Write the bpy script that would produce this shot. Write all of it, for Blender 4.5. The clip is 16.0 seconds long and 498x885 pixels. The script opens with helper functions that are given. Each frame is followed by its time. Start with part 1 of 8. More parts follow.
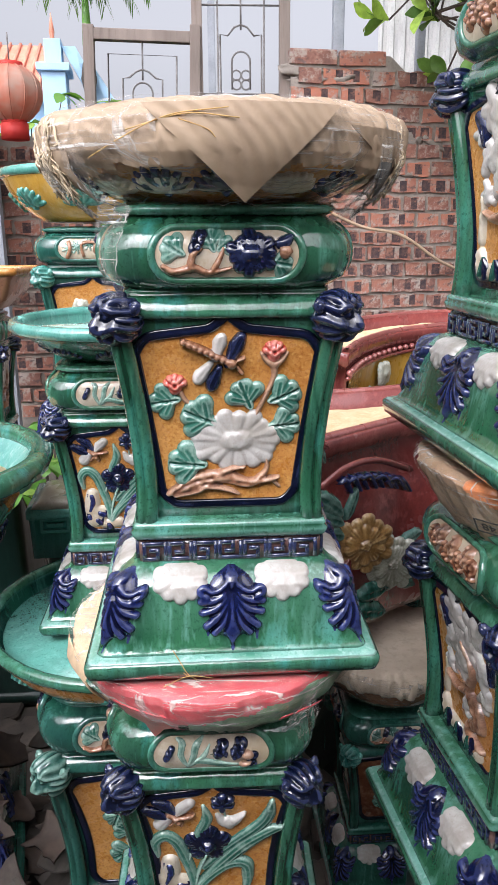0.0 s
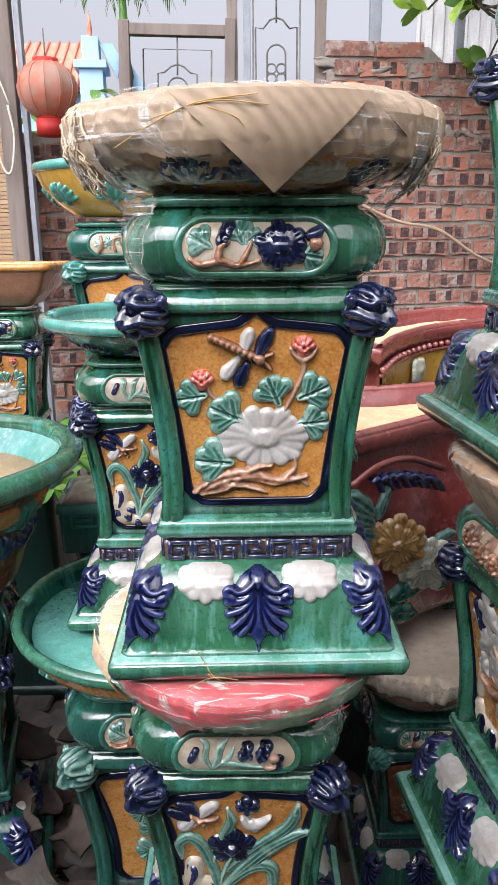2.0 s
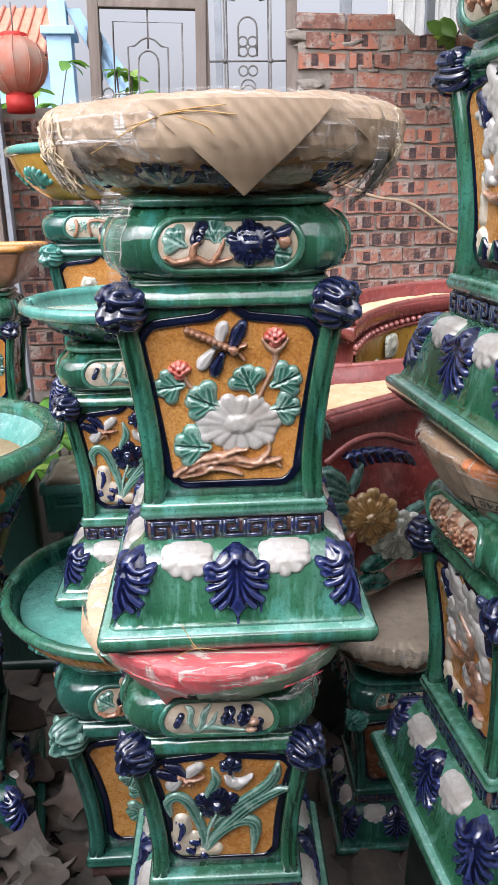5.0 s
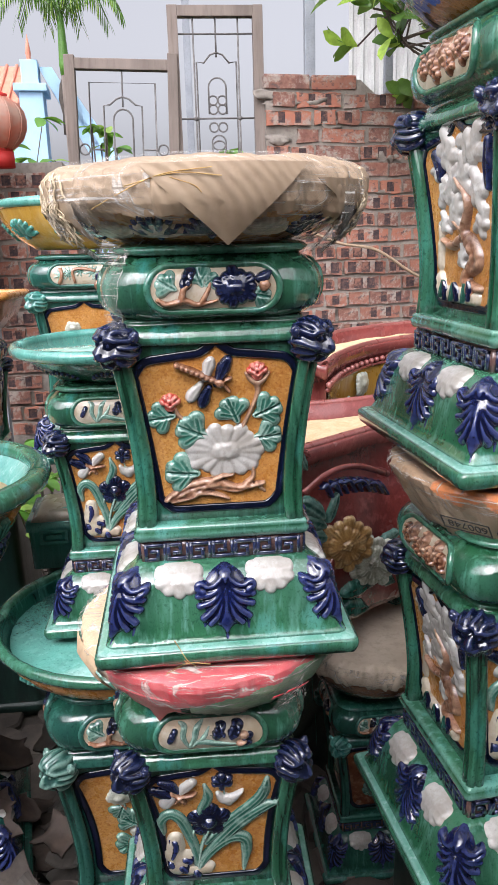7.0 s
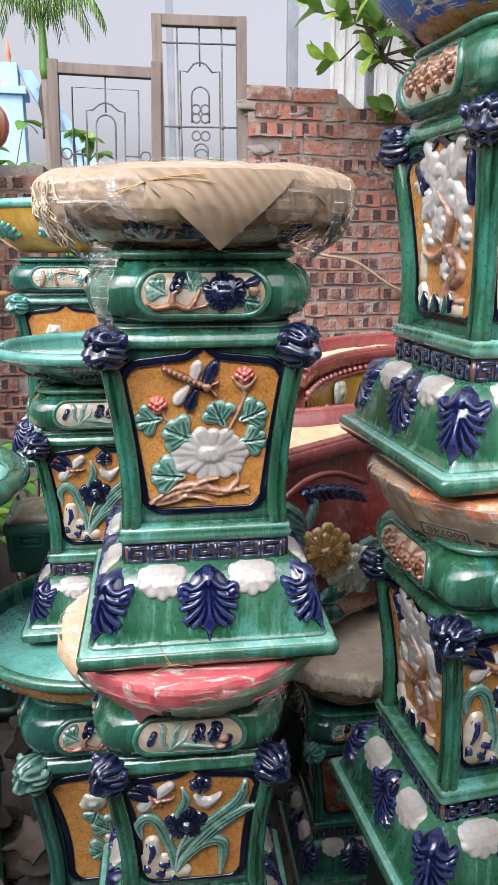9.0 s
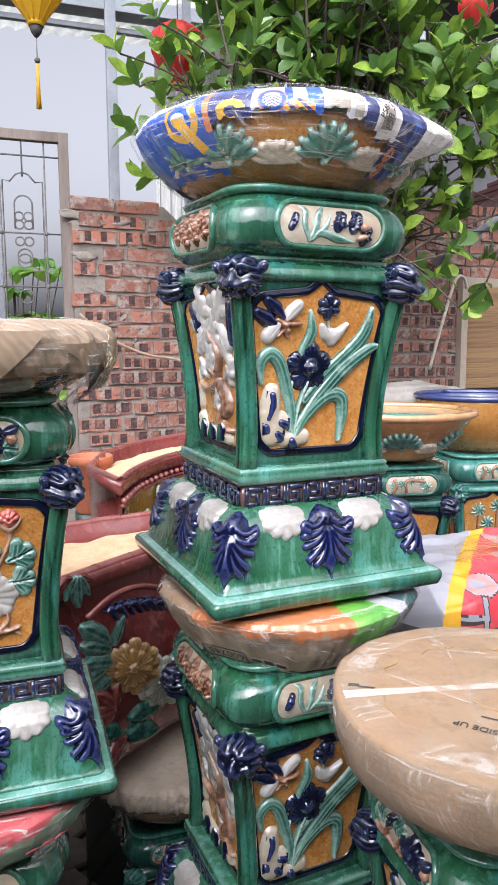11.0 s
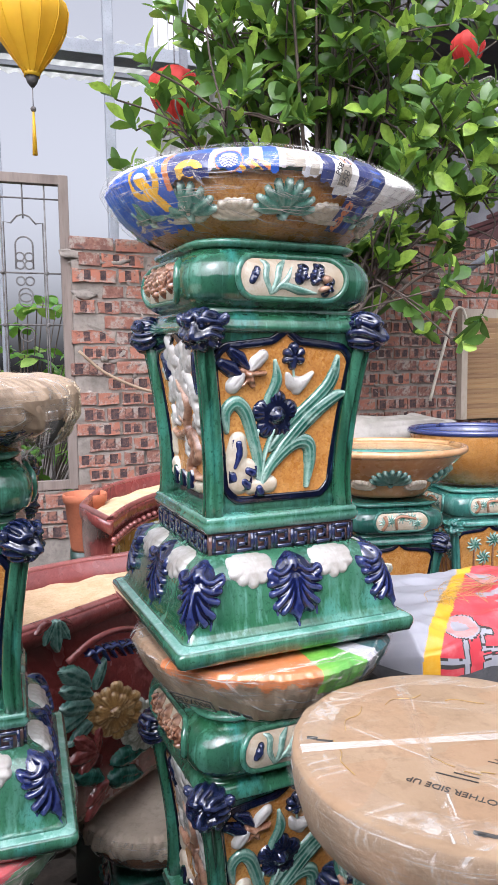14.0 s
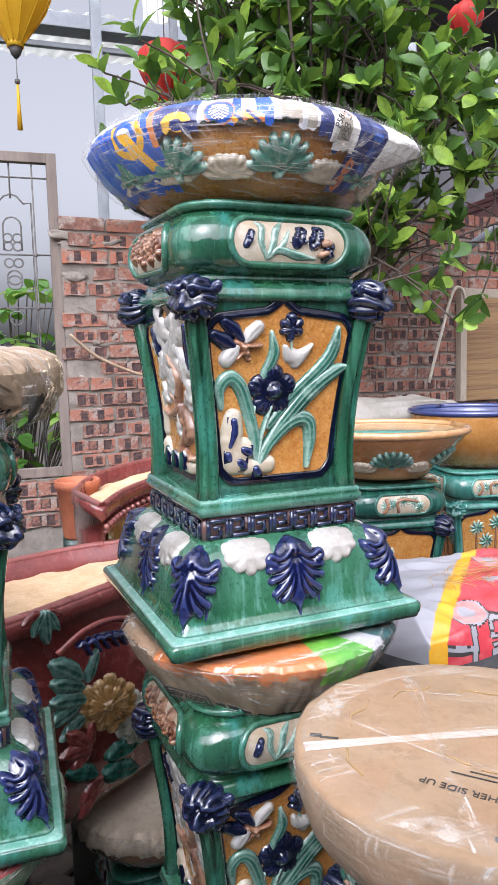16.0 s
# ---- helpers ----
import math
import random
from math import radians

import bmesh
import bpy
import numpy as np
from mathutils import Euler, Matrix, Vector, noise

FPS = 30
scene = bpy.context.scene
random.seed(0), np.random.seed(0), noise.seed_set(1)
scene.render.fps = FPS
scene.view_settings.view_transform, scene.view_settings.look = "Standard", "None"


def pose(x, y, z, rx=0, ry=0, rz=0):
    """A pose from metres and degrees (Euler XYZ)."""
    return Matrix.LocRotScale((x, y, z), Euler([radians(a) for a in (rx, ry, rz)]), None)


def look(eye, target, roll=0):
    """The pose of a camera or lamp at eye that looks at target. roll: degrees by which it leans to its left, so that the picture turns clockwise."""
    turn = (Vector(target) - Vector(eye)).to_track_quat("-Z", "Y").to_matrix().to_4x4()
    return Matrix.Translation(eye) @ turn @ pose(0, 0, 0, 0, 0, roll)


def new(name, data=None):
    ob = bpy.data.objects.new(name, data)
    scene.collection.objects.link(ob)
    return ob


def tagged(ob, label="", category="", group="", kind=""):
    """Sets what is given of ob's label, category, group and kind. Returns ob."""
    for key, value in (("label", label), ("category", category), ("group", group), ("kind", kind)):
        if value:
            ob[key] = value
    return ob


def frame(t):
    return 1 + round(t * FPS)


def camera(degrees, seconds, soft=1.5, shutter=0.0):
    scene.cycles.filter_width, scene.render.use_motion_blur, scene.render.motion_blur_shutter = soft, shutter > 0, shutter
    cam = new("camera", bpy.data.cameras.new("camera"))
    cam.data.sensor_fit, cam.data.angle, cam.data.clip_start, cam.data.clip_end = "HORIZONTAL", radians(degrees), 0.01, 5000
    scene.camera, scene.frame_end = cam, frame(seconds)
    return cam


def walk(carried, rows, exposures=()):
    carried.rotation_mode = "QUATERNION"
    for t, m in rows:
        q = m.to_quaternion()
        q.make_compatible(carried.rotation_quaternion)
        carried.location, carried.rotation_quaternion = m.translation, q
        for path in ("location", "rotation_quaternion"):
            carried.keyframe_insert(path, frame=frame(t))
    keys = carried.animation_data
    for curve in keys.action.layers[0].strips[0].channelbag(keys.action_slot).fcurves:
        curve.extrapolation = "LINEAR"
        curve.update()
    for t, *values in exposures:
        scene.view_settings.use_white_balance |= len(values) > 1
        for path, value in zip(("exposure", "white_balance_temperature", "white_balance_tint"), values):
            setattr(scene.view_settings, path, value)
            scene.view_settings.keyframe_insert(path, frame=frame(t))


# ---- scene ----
cam = camera(38.3, 16.0)
PATH = [
    (0, (-0.028, -0.941, 1.585), (0.094, 0.982, 1.051), -0.4),
    (0.5, (-0.018, -0.944, 1.584), (0.107, 0.982, 1.061), -0.5),
    (1, (-0.023, -0.939, 1.588), (0.078, 0.989, 1.064), -0.6),
    (1.5, (-0.028, -0.926, 1.585), (0.03, 1.0, 1.052), -0.6),
    (2, (-0.021, -0.922, 1.581), (0.009, 1.002, 1.038), -0.6),
    (2.5, (-0.007, -0.882, 1.581), (-0.01, 1.038, 1.021), -0.5),
    (3, (0.02, -0.79, 1.594), (-0.065, 1.126, 1.028), -0.5),
    (3.5, (0.026, -0.749, 1.599), (-0.119, 1.167, 1.045), -0.8),
    (4, (0.022, -0.826, 1.608), (-0.102, 1.084, 1.03), -1.1),
    (4.5, (0.008, -0.904, 1.61), (-0.001, 1.001, 1.002), -1.0),
    (4.7, (-0.007, -0.931, 1.611), (0.033, 0.969, 0.988), -0.9),
    (6.8, (-0.037, -1.044, 1.612), (0.13, 0.881, 1.096), -1.7),
    (7, (-0.038, -1.044, 1.612), (0.126, 0.884, 1.107), -1.7),
    (7.5, (-0.041, -1.052, 1.616), (0.124, 0.883, 1.137), -1.8),
    (8, (-0.044, -1.064, 1.616), (0.137, 0.874, 1.155), -1.5),
    (8.5, (-0.043, -1.064, 1.614), (0.164, 0.87, 1.15), -0.9),
    (9, (-0.055, -1.054, 1.609), (0.183, 0.872, 1.126), -0.2),
    (9.5, (-0.045, -1.044, 1.604), (0.31, 0.87, 1.143), 1.2),
    (10, (-0.011, -1.07, 1.654), (0.513, 0.819, 1.26), 1.8),
    (10.2, (-0.001, -1.073, 1.664), (0.58, 0.807, 1.308), 1.9),
    (12.3, (0.138, -1.173, 1.718), (0.785, 0.71, 1.526), -1.2),
    (12.5, (0.139, -1.173, 1.72), (0.78, 0.713, 1.535), -1.2),
    (13, (0.13, -1.162, 1.723), (0.745, 0.732, 1.537), -1.2),
    (13.5, (0.136, -1.155, 1.718), (0.735, 0.744, 1.532), -1.2),
    (14, (0.127, -1.141, 1.724), (0.731, 0.757, 1.539), -0.8),
    (14.5, (0.129, -1.122, 1.723), (0.743, 0.771, 1.523), -0.5),
    (15, (0.126, -1.096, 1.722), (0.733, 0.797, 1.508), -0.6),
    (15.5, (0.136, -1.078, 1.707), (0.747, 0.813, 1.481), -1.0),
    (16, (0.15, -1.072, 1.703), (0.761, 0.82, 1.481), -1.4),
]
walk(cam, [(t, look(eye, target, roll)) for t, eye, target, roll in PATH], [(0, 1.05, 6150, 16), (4.5, 1.04, 6100, 16), (7.5, 1.00, 6200, 16), (10, 1.00, 6100, 16), (12.4, 1.08, 5950, 17), (14, 1.02, 5950, 17), (16, 1.00, 5950, 17)])

# ---- sky and sun: bright overcast ----
world = bpy.data.worlds.new("overcast")
scene.world = world
world.use_nodes = True
wn, wl = world.node_tree.nodes, world.node_tree.links
sky = wn.new("ShaderNodeTexSky")
sky.sky_type, sky.sun_disc = "NISHITA", False
sky.sun_elevation, sky.sun_rotation = radians(48), radians(210)
sky.dust_density, sky.air_density, sky.ozone_density = 8.0, 1.0, 1.0
pale = wn.new("ShaderNodeHueSaturation")
pale.inputs["Saturation"].default_value = 0.12
wl.new(sky.outputs[0], pale.inputs["Color"])
wl.new(pale.outputs[0], wn["Background"].inputs[0])
wn["Background"].inputs[1].default_value = 0.130
sun = new("sun", bpy.data.lights.new("sun", "SUN"))
sun.data.energy, sun.data.angle, sun.data.color = 1.70, radians(105), (1.0, 0.97, 0.94)
sun.matrix_basis = look((-1.7, -2.9, 3.8), (0, 0, 0))


# ---- materials ----
class Nodes:
    """A node material in the making."""

    def __init__(self, name):
        self.mat = bpy.data.materials.new(name)
        self.mat.use_nodes = True
        self.tree = self.mat.node_tree
        self.n, self.l = self.tree.nodes, self.tree.links
        self.bsdf = self.n["Principled BSDF"]
        self.co = self.n.new("ShaderNodeTexCoord").outputs["Object"]

    def noise(self, scale, detail=4, rough=0.6, stretch=(1, 1, 1), lo=0.35, hi=0.65):
        m = self.n.new("ShaderNodeMapping")
        m.inputs["Scale"].default_value = stretch
        self.l.new(self.co, m.inputs[0])
        t = self.n.new("ShaderNodeTexNoise")
        t.inputs["Scale"].default_value, t.inputs["Detail"].default_value, t.inputs["Roughness"].default_value = scale, detail, rough
        self.l.new(m.outputs[0], t.inputs["Vector"])
        r = self.n.new("ShaderNodeMapRange")
        r.inputs[1].default_value, r.inputs[2].default_value = lo, hi
        self.l.new(t.outputs[0], r.inputs[0])
        return r.outputs[0]

    def mix(self, fac, a, b, kind="MIX"):
        m = self.n.new("ShaderNodeMix")
        m.data_type, m.blend_type = "RGBA", kind
        for socket, v in ((m.inputs[0], fac), (m.inputs[6], a), (m.inputs[7], b)):
            if isinstance(v, (int, float)):
                socket.default_value = v
            elif isinstance(v, tuple):
                socket.default_value = (*v, 1)
            else:
                self.l.new(v, socket)
        return m.outputs[2]

    def math(self, op, a, b=0.0):
        m = self.n.new("ShaderNodeMath")
        m.operation = op
        for socket, v in zip(m.inputs, (a, b)):
            if isinstance(v, (int, float)):
                socket.default_value = v
            else:
                self.l.new(v, socket)
        return m.outputs[0]

    def edges(self, lo, hi):
        g = self.n.new("ShaderNodeNewGeometry")
        r = self.n.new("ShaderNodeMapRange")
        r.inputs[1].default_value, r.inputs[2].default_value = lo, hi
        self.l.new(g.outputs["Pointiness"], r.inputs[0])
        return r.outputs[0]

    def random(self):
        return self.n.new("ShaderNodeObjectInfo").outputs["Random"]

    def island(self):
        return self.n.new("ShaderNodeNewGeometry").outputs["Random Per Island"]

    def bump(self, height, strength, distance=0.002):
        b = self.n.new("ShaderNodeBump")
        b.inputs["Strength"].default_value, b.inputs["Distance"].default_value = strength, distance
        self.l.new(height, b.inputs["Height"])
        self.l.new(b.outputs[0], self.bsdf.inputs["Normal"])
        self.l.new(b.outputs[0], self.bsdf.inputs["Coat Normal"])

    def out(self, colour, rough, metal=0.0, coat=0.0):
        for socket, v in (("Base Color", colour), ("Roughness", rough)):
            if isinstance(v, tuple):
                self.bsdf.inputs[socket].default_value = (*v, 1)
            elif isinstance(v, (int, float)):
                self.bsdf.inputs[socket].default_value = v
            else:
                self.l.new(v, self.bsdf.inputs[socket])
        self.bsdf.inputs["Metallic"].default_value = metal
        self.bsdf.inputs["Coat Weight"].default_value = coat
        self.bsdf.inputs["Coat Roughness"].default_value = 0.03
        return self.mat


def glaze(name, main, deep, thin, edge=0.5, gloss=0.08, runs=1.0, speck=190, coat=0.60, pool=None):
    """Pottery glaze: runs down the sides, thins to a lighter tone on raised edges, darker in hollows."""
    m = Nodes(name)
    c = m.mix(m.noise(11, 5, 0.65, (1, 1, 0.22 if runs else 1), 0.40, 0.64), main, deep)
    c = m.mix(m.math("MULTIPLY", m.noise(38, 3, 0.6, (1, 1, 0.10 if runs else 1), 0.52, 0.72), (0.40 if runs < 2 else 0.75) if runs else 0.6), c, thin)
    if runs:
        c = m.mix(m.math("MULTIPLY", m.noise(95, 2, 0.5, (1, 1, 0.05), 0.58, 0.72), 0.40 if runs < 2 else 0.8), c, thin)
    if pool:
        c = m.mix(m.math("MULTIPLY", m.noise(17, 4, 0.6, (1.1, 0.9, 0.35), 0.57, 0.68), 0.75), c, pool)
    c = m.mix(m.math("MULTIPLY", m.edges(*((0.51, 0.60) if runs else (0.504, 0.545))), edge), c, thin)
    c = m.mix(m.math("MULTIPLY", m.edges(*((0.485, 0.42) if runs else (0.496, 0.462))), 0.85), c, deep)
    c = m.mix(m.math("MULTIPLY", m.noise(speck, 2, 0.5, (1, 1, 1), 0.60, 0.70), 0.45), c, deep)
    c = m.mix(m.math("MULTIPLY", m.noise(420, 3, 0.6, (1, 1, 0.5), 0.52, 0.66), 0.30), c, deep)
    m.bump(m.math("ADD", m.noise(26, 3, 0.5, (1, 1, 0.6), 0.2, 0.8), m.math("MULTIPLY", m.noise(120, 3, 0.6, (1, 1, 0.5), 0.3, 0.7), 0.16)), 0.36, 0.0032)
    return m.out(c, m.math("ADD", m.math("MULTIPLY", m.noise(9, 3), 0.08), gloss), coat=coat)


def matt(name, a, b, scale=12, rough=0.7, grain=120, bump=0.3, spot=None, stretch=(1, 1, 1), coat=0.0):
    m = Nodes(name)
    c = m.mix(m.noise(scale, 5, 0.6, stretch), a, b)
    c = m.mix(m.math("MULTIPLY", m.noise(grain, 3, 0.6, stretch, 0.5, 0.75), 0.4), c, spot or tuple(v * 0.55 for v in b))
    m.bump(m.noise(grain * 0.6, 4, 0.6, stretch, 0.2, 0.8), bump, 0.002)
    return m.out(c, rough, coat=coat)


GREEN = glaze("green_glaze", (0.017, 0.092, 0.038), (0.005, 0.032, 0.015), (0.12, 0.34, 0.25), 0.40, 0.04, pool=(0.035, 0.20, 0.18))
# lighter than the green: sky reflection on flat tops painted into the colour
SHELF = glaze("sky_sheen_mint_glaze", (0.165, 0.37, 0.305), (0.060, 0.22, 0.150), (0.42, 0.60, 0.56), 0.4, 0.02, coat=1.0)
GREEN_RUNS = glaze("green_glaze_with_turquoise_runs", (0.014, 0.082, 0.036), (0.003, 0.022, 0.012), (0.080, 0.27, 0.175), 0.80, 0.04, pool=(0.04, 0.20, 0.15))
# mint glaze runs, with some sky sheen painted in as well
GREEN_SKIRT = glaze("green_glaze_with_mint_runs_and_sheen", (0.030, 0.130, 0.062), (0.010, 0.060, 0.030), (0.19, 0.42, 0.35), 0.6, 0.03, coat=0.9, pool=(0.10, 0.32, 0.27))
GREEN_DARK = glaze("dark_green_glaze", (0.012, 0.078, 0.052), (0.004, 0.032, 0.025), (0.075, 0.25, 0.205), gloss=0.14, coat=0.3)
TEAL = glaze("teal_glaze", (0.045, 0.24, 0.19), (0.015, 0.10, 0.085), (0.20, 0.46, 0.40))
TEAL_DARK = glaze("dull_teal_glaze", (0.050, 0.150, 0.120), (0.014, 0.052, 0.044), (0.17, 0.29, 0.245), 0.9, 0.15, runs=0, coat=0.4)
LEAFGREEN = glaze("leaf_glaze", (0.055, 0.190, 0.140), (0.012, 0.072, 0.052), (0.34, 0.48, 0.41), 0.90, 0.10, runs=0)
BLUE = glaze("cobalt_glaze", (0.006, 0.012, 0.074), (0.002, 0.003, 0.016), (0.050, 0.066, 0.185), 0.70, 0.05, runs=0)
NAVY = glaze("navy_glaze", (0.005, 0.008, 0.036), (0.0015, 0.003, 0.010), (0.030, 0.040, 0.098), 0.6, 0.05, runs=0)
WHITE = glaze("white_glaze", (0.50, 0.49, 0.465), (0.33, 0.305, 0.27), (0.55, 0.54, 0.52), 0.3, 0.2, runs=0, coat=0.35)
CREAM = glaze("cream_glaze", (0.52, 0.46, 0.36), (0.38, 0.30, 0.20), (0.62, 0.60, 0.52), 0.4, 0.25, runs=0)
def ochre():
    m = Nodes("ochre_glaze")
    c = m.mix(m.noise(14, 5, 0.65, (1, 1, 1), 0.38, 0.64), (0.53, 0.265, 0.075), (0.42, 0.175, 0.038))
    c = m.mix(m.math("MULTIPLY", m.noise(260, 3, 0.6, (1, 1, 1), 0.48, 0.66), 0.55), c, (0.24, 0.075, 0.012))
    c = m.mix(m.math("MULTIPLY", m.noise(190, 2, 0.5, (1, 1, 1), 0.56, 0.72), 0.5), c, (0.62, 0.36, 0.11))
    m.bump(m.noise(150, 3, 0.6, (1, 1, 1), 0.2, 0.8), 0.5, 0.0014)
    return m.out(c, m.math("ADD", m.math("MULTIPLY", m.noise(40, 3), 0.18), 0.2), coat=0.3)


OCHRE = ochre()
FRIEZE = glaze("dark_brown_glaze", (0.050, 0.028, 0.036), (0.018, 0.011, 0.020), (0.20, 0.11, 0.09), 0.6, 0.15, runs=0)
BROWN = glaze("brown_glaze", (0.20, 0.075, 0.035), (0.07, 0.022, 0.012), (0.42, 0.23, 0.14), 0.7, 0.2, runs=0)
BRANCH = glaze("branch_glaze", (0.30, 0.145, 0.08), (0.085, 0.036, 0.022), (0.48, 0.31, 0.21), 0.6, 0.25, runs=0, coat=0.3)
RED = glaze("red_glaze", (0.52, 0.055, 0.035), (0.30, 0.02, 0.015), (0.66, 0.28, 0.22), 0.6, 0.18, runs=0)
OXBLOOD = glaze("oxblood_glaze", (0.165, 0.030, 0.026), (0.085, 0.016, 0.015), (0.30, 0.085, 0.075), 0.35, 0.20, runs=0)
GOLD = glaze("amber_glaze", (0.56, 0.32, 0.045), (0.40, 0.20, 0.02), (0.62, 0.44, 0.16), 0.3, 0.22)
PETAL_GOLD = glaze("dull_gold_glaze", (0.35, 0.195, 0.060), (0.13, 0.060, 0.018), (0.52, 0.38, 0.19), 0.7, 0.3, runs=0)
PETAL_GREY = glaze("grey_white_glaze", (0.46, 0.47, 0.39), (0.20, 0.20, 0.145), (0.60, 0.61, 0.54), 0.7, 0.3, runs=0)
AQUA = glaze("aqua_inner_glaze", (0.13, 0.33, 0.29), (0.05, 0.19, 0.17), (0.40, 0.56, 0.52), 0.4, 0.06)
def cardboard():
    """Corrugated board: faint flutes, scuffs and crumple."""
    m = Nodes("brown_cardboard")
    c = m.mix(m.noise(7, 5, 0.6), (0.365, 0.268, 0.176), (0.285, 0.205, 0.132))
    c = m.mix(m.math("MULTIPLY", m.noise(45, 4, 0.65, (1, 1, 1), 0.5, 0.72), 0.5), c, (0.22, 0.152, 0.10))
    w = m.n.new("ShaderNodeTexWave")
    w.inputs["Scale"].default_value, w.inputs["Distortion"].default_value, w.inputs["Detail"].default_value, w.inputs["Detail Scale"].default_value = 34, 1.6, 2, 1.5
    w.bands_direction = "DIAGONAL"
    m.l.new(m.co, w.inputs["Vector"])
    c = m.mix(m.math("MULTIPLY", w.outputs["Fac"], 0.18), c, (0.43, 0.335, 0.25))
    crease = m.math("ABSOLUTE", m.math("SUBTRACT", m.noise(6.5, 3, 0.5, (1, 1, 1.8), 0.2, 0.8), 0.5))
    m.bump(m.math("ADD", m.math("MULTIPLY", w.outputs["Fac"], 0.45), m.math("MULTIPLY", crease, 2.6)), 0.45, 0.005)
    return m.out(c, 0.72)


CARD = cardboard()


def taped_board():
    """Board pieced from flaps, some under orange-brown tape, with creases and scuffs."""
    m = Nodes("pale_cardboard")
    v = m.n.new("ShaderNodeTexVoronoi")
    v.distance = "MANHATTAN"
    v.inputs["Scale"].default_value = 8.5
    m.l.new(m.co, v.inputs["Vector"])
    r = m.n.new("ShaderNodeMapRange")
    r.inputs[1].default_value, r.inputs[2].default_value = 0.45, 0.55
    m.l.new(v.outputs["Color"], r.inputs[0])
    c = m.mix(m.noise(9, 5, 0.6), (0.355, 0.245, 0.152), (0.285, 0.190, 0.112))
    c = m.mix(m.math("MULTIPLY", r.outputs[0], 0.35), c, (0.34, 0.190, 0.098))
    c = m.mix(m.math("MULTIPLY", m.noise(36, 5, 0.7, (1, 1, 1), 0.52, 0.66), 0.40), c, (0.215, 0.140, 0.082))
    c = m.mix(m.math("MULTIPLY", m.noise(70, 3, 0.6, (0.3, 1.6, 1), 0.62, 0.70), 0.6), c, (0.36, 0.27, 0.185))
    m.bump(m.math("ADD", m.noise(20, 4, 0.6, (1, 1, 1), 0.3, 0.7), m.math("MULTIPLY", m.noise(80, 4, 0.6, (1, 1, 1), 0.2, 0.8), 0.3)), 0.40, 0.003)
    return m.out(c, 0.8)


CARD_PALE = taped_board()
CARD_CREAM = matt("cream_cardboard", (0.60, 0.45, 0.29), (0.52, 0.375, 0.225), 8, 0.75, 60, 0.3)
MORTAR = matt("grey_mortar", (0.285, 0.252, 0.218), (0.175, 0.152, 0.130), 9, 0.95, 60, 0.8)
TIMBER = matt("weathered_timber", (0.215, 0.175, 0.150), (0.135, 0.108, 0.092), 9, 0.85, 70, 0.5, stretch=(1, 1, 0.12))
STEEL = matt("grey_painted_steel", (0.27, 0.29, 0.32), (0.19, 0.205, 0.23), 6, 0.55)
IRON = matt("rusty_iron", (0.15, 0.145, 0.14), (0.09, 0.08, 0.075), 30, 0.8)
STRAW = matt("dry_straw", (0.50, 0.33, 0.12), (0.38, 0.22, 0.07), 40, 0.8)
PRINT = matt("dark_print", (0.03, 0.028, 0.026), (0.05, 0.045, 0.04), 60, 0.7)
SAND = matt("dry_sand", (0.70, 0.50, 0.31), (0.56, 0.375, 0.21), 25, 0.95, 160, 0.8)


def brick_material():
    m = Nodes("fired_brick")
    c = m.mix(m.math("FRACT", m.math("ADD", m.random(), m.island())), (0.400, 0.145, 0.088), (0.105, 0.052, 0.045))
    c = m.mix(m.noise(22, 5, 0.65), c, (0.285, 0.140, 0.100))
    c = m.mix(m.math("MULTIPLY", m.noise(11, 6, 0.74, (1, 1, 1), 0.50, 0.60), 0.85), c, (0.31, 0.275, 0.24))
    c = m.mix(m.math("MULTIPLY", m.noise(26, 4, 0.65, (1, 1, 1.6), 0.56, 0.64), 0.75), c, (0.085, 0.058, 0.056))
    m.bump(m.noise(60, 5, 0.65, (1, 1, 1), 0.2, 0.8), 0.7, 0.004)
    return m.out(c, 0.92)


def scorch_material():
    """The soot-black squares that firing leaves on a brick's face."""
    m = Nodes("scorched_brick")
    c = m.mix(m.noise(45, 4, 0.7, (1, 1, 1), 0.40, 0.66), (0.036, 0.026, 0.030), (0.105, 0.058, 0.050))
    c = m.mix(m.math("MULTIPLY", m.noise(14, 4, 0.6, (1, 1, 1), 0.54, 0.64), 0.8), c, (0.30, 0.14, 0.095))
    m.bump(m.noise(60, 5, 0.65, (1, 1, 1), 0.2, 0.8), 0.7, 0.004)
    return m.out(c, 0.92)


BRICK = brick_material()
HOLE = scorch_material()


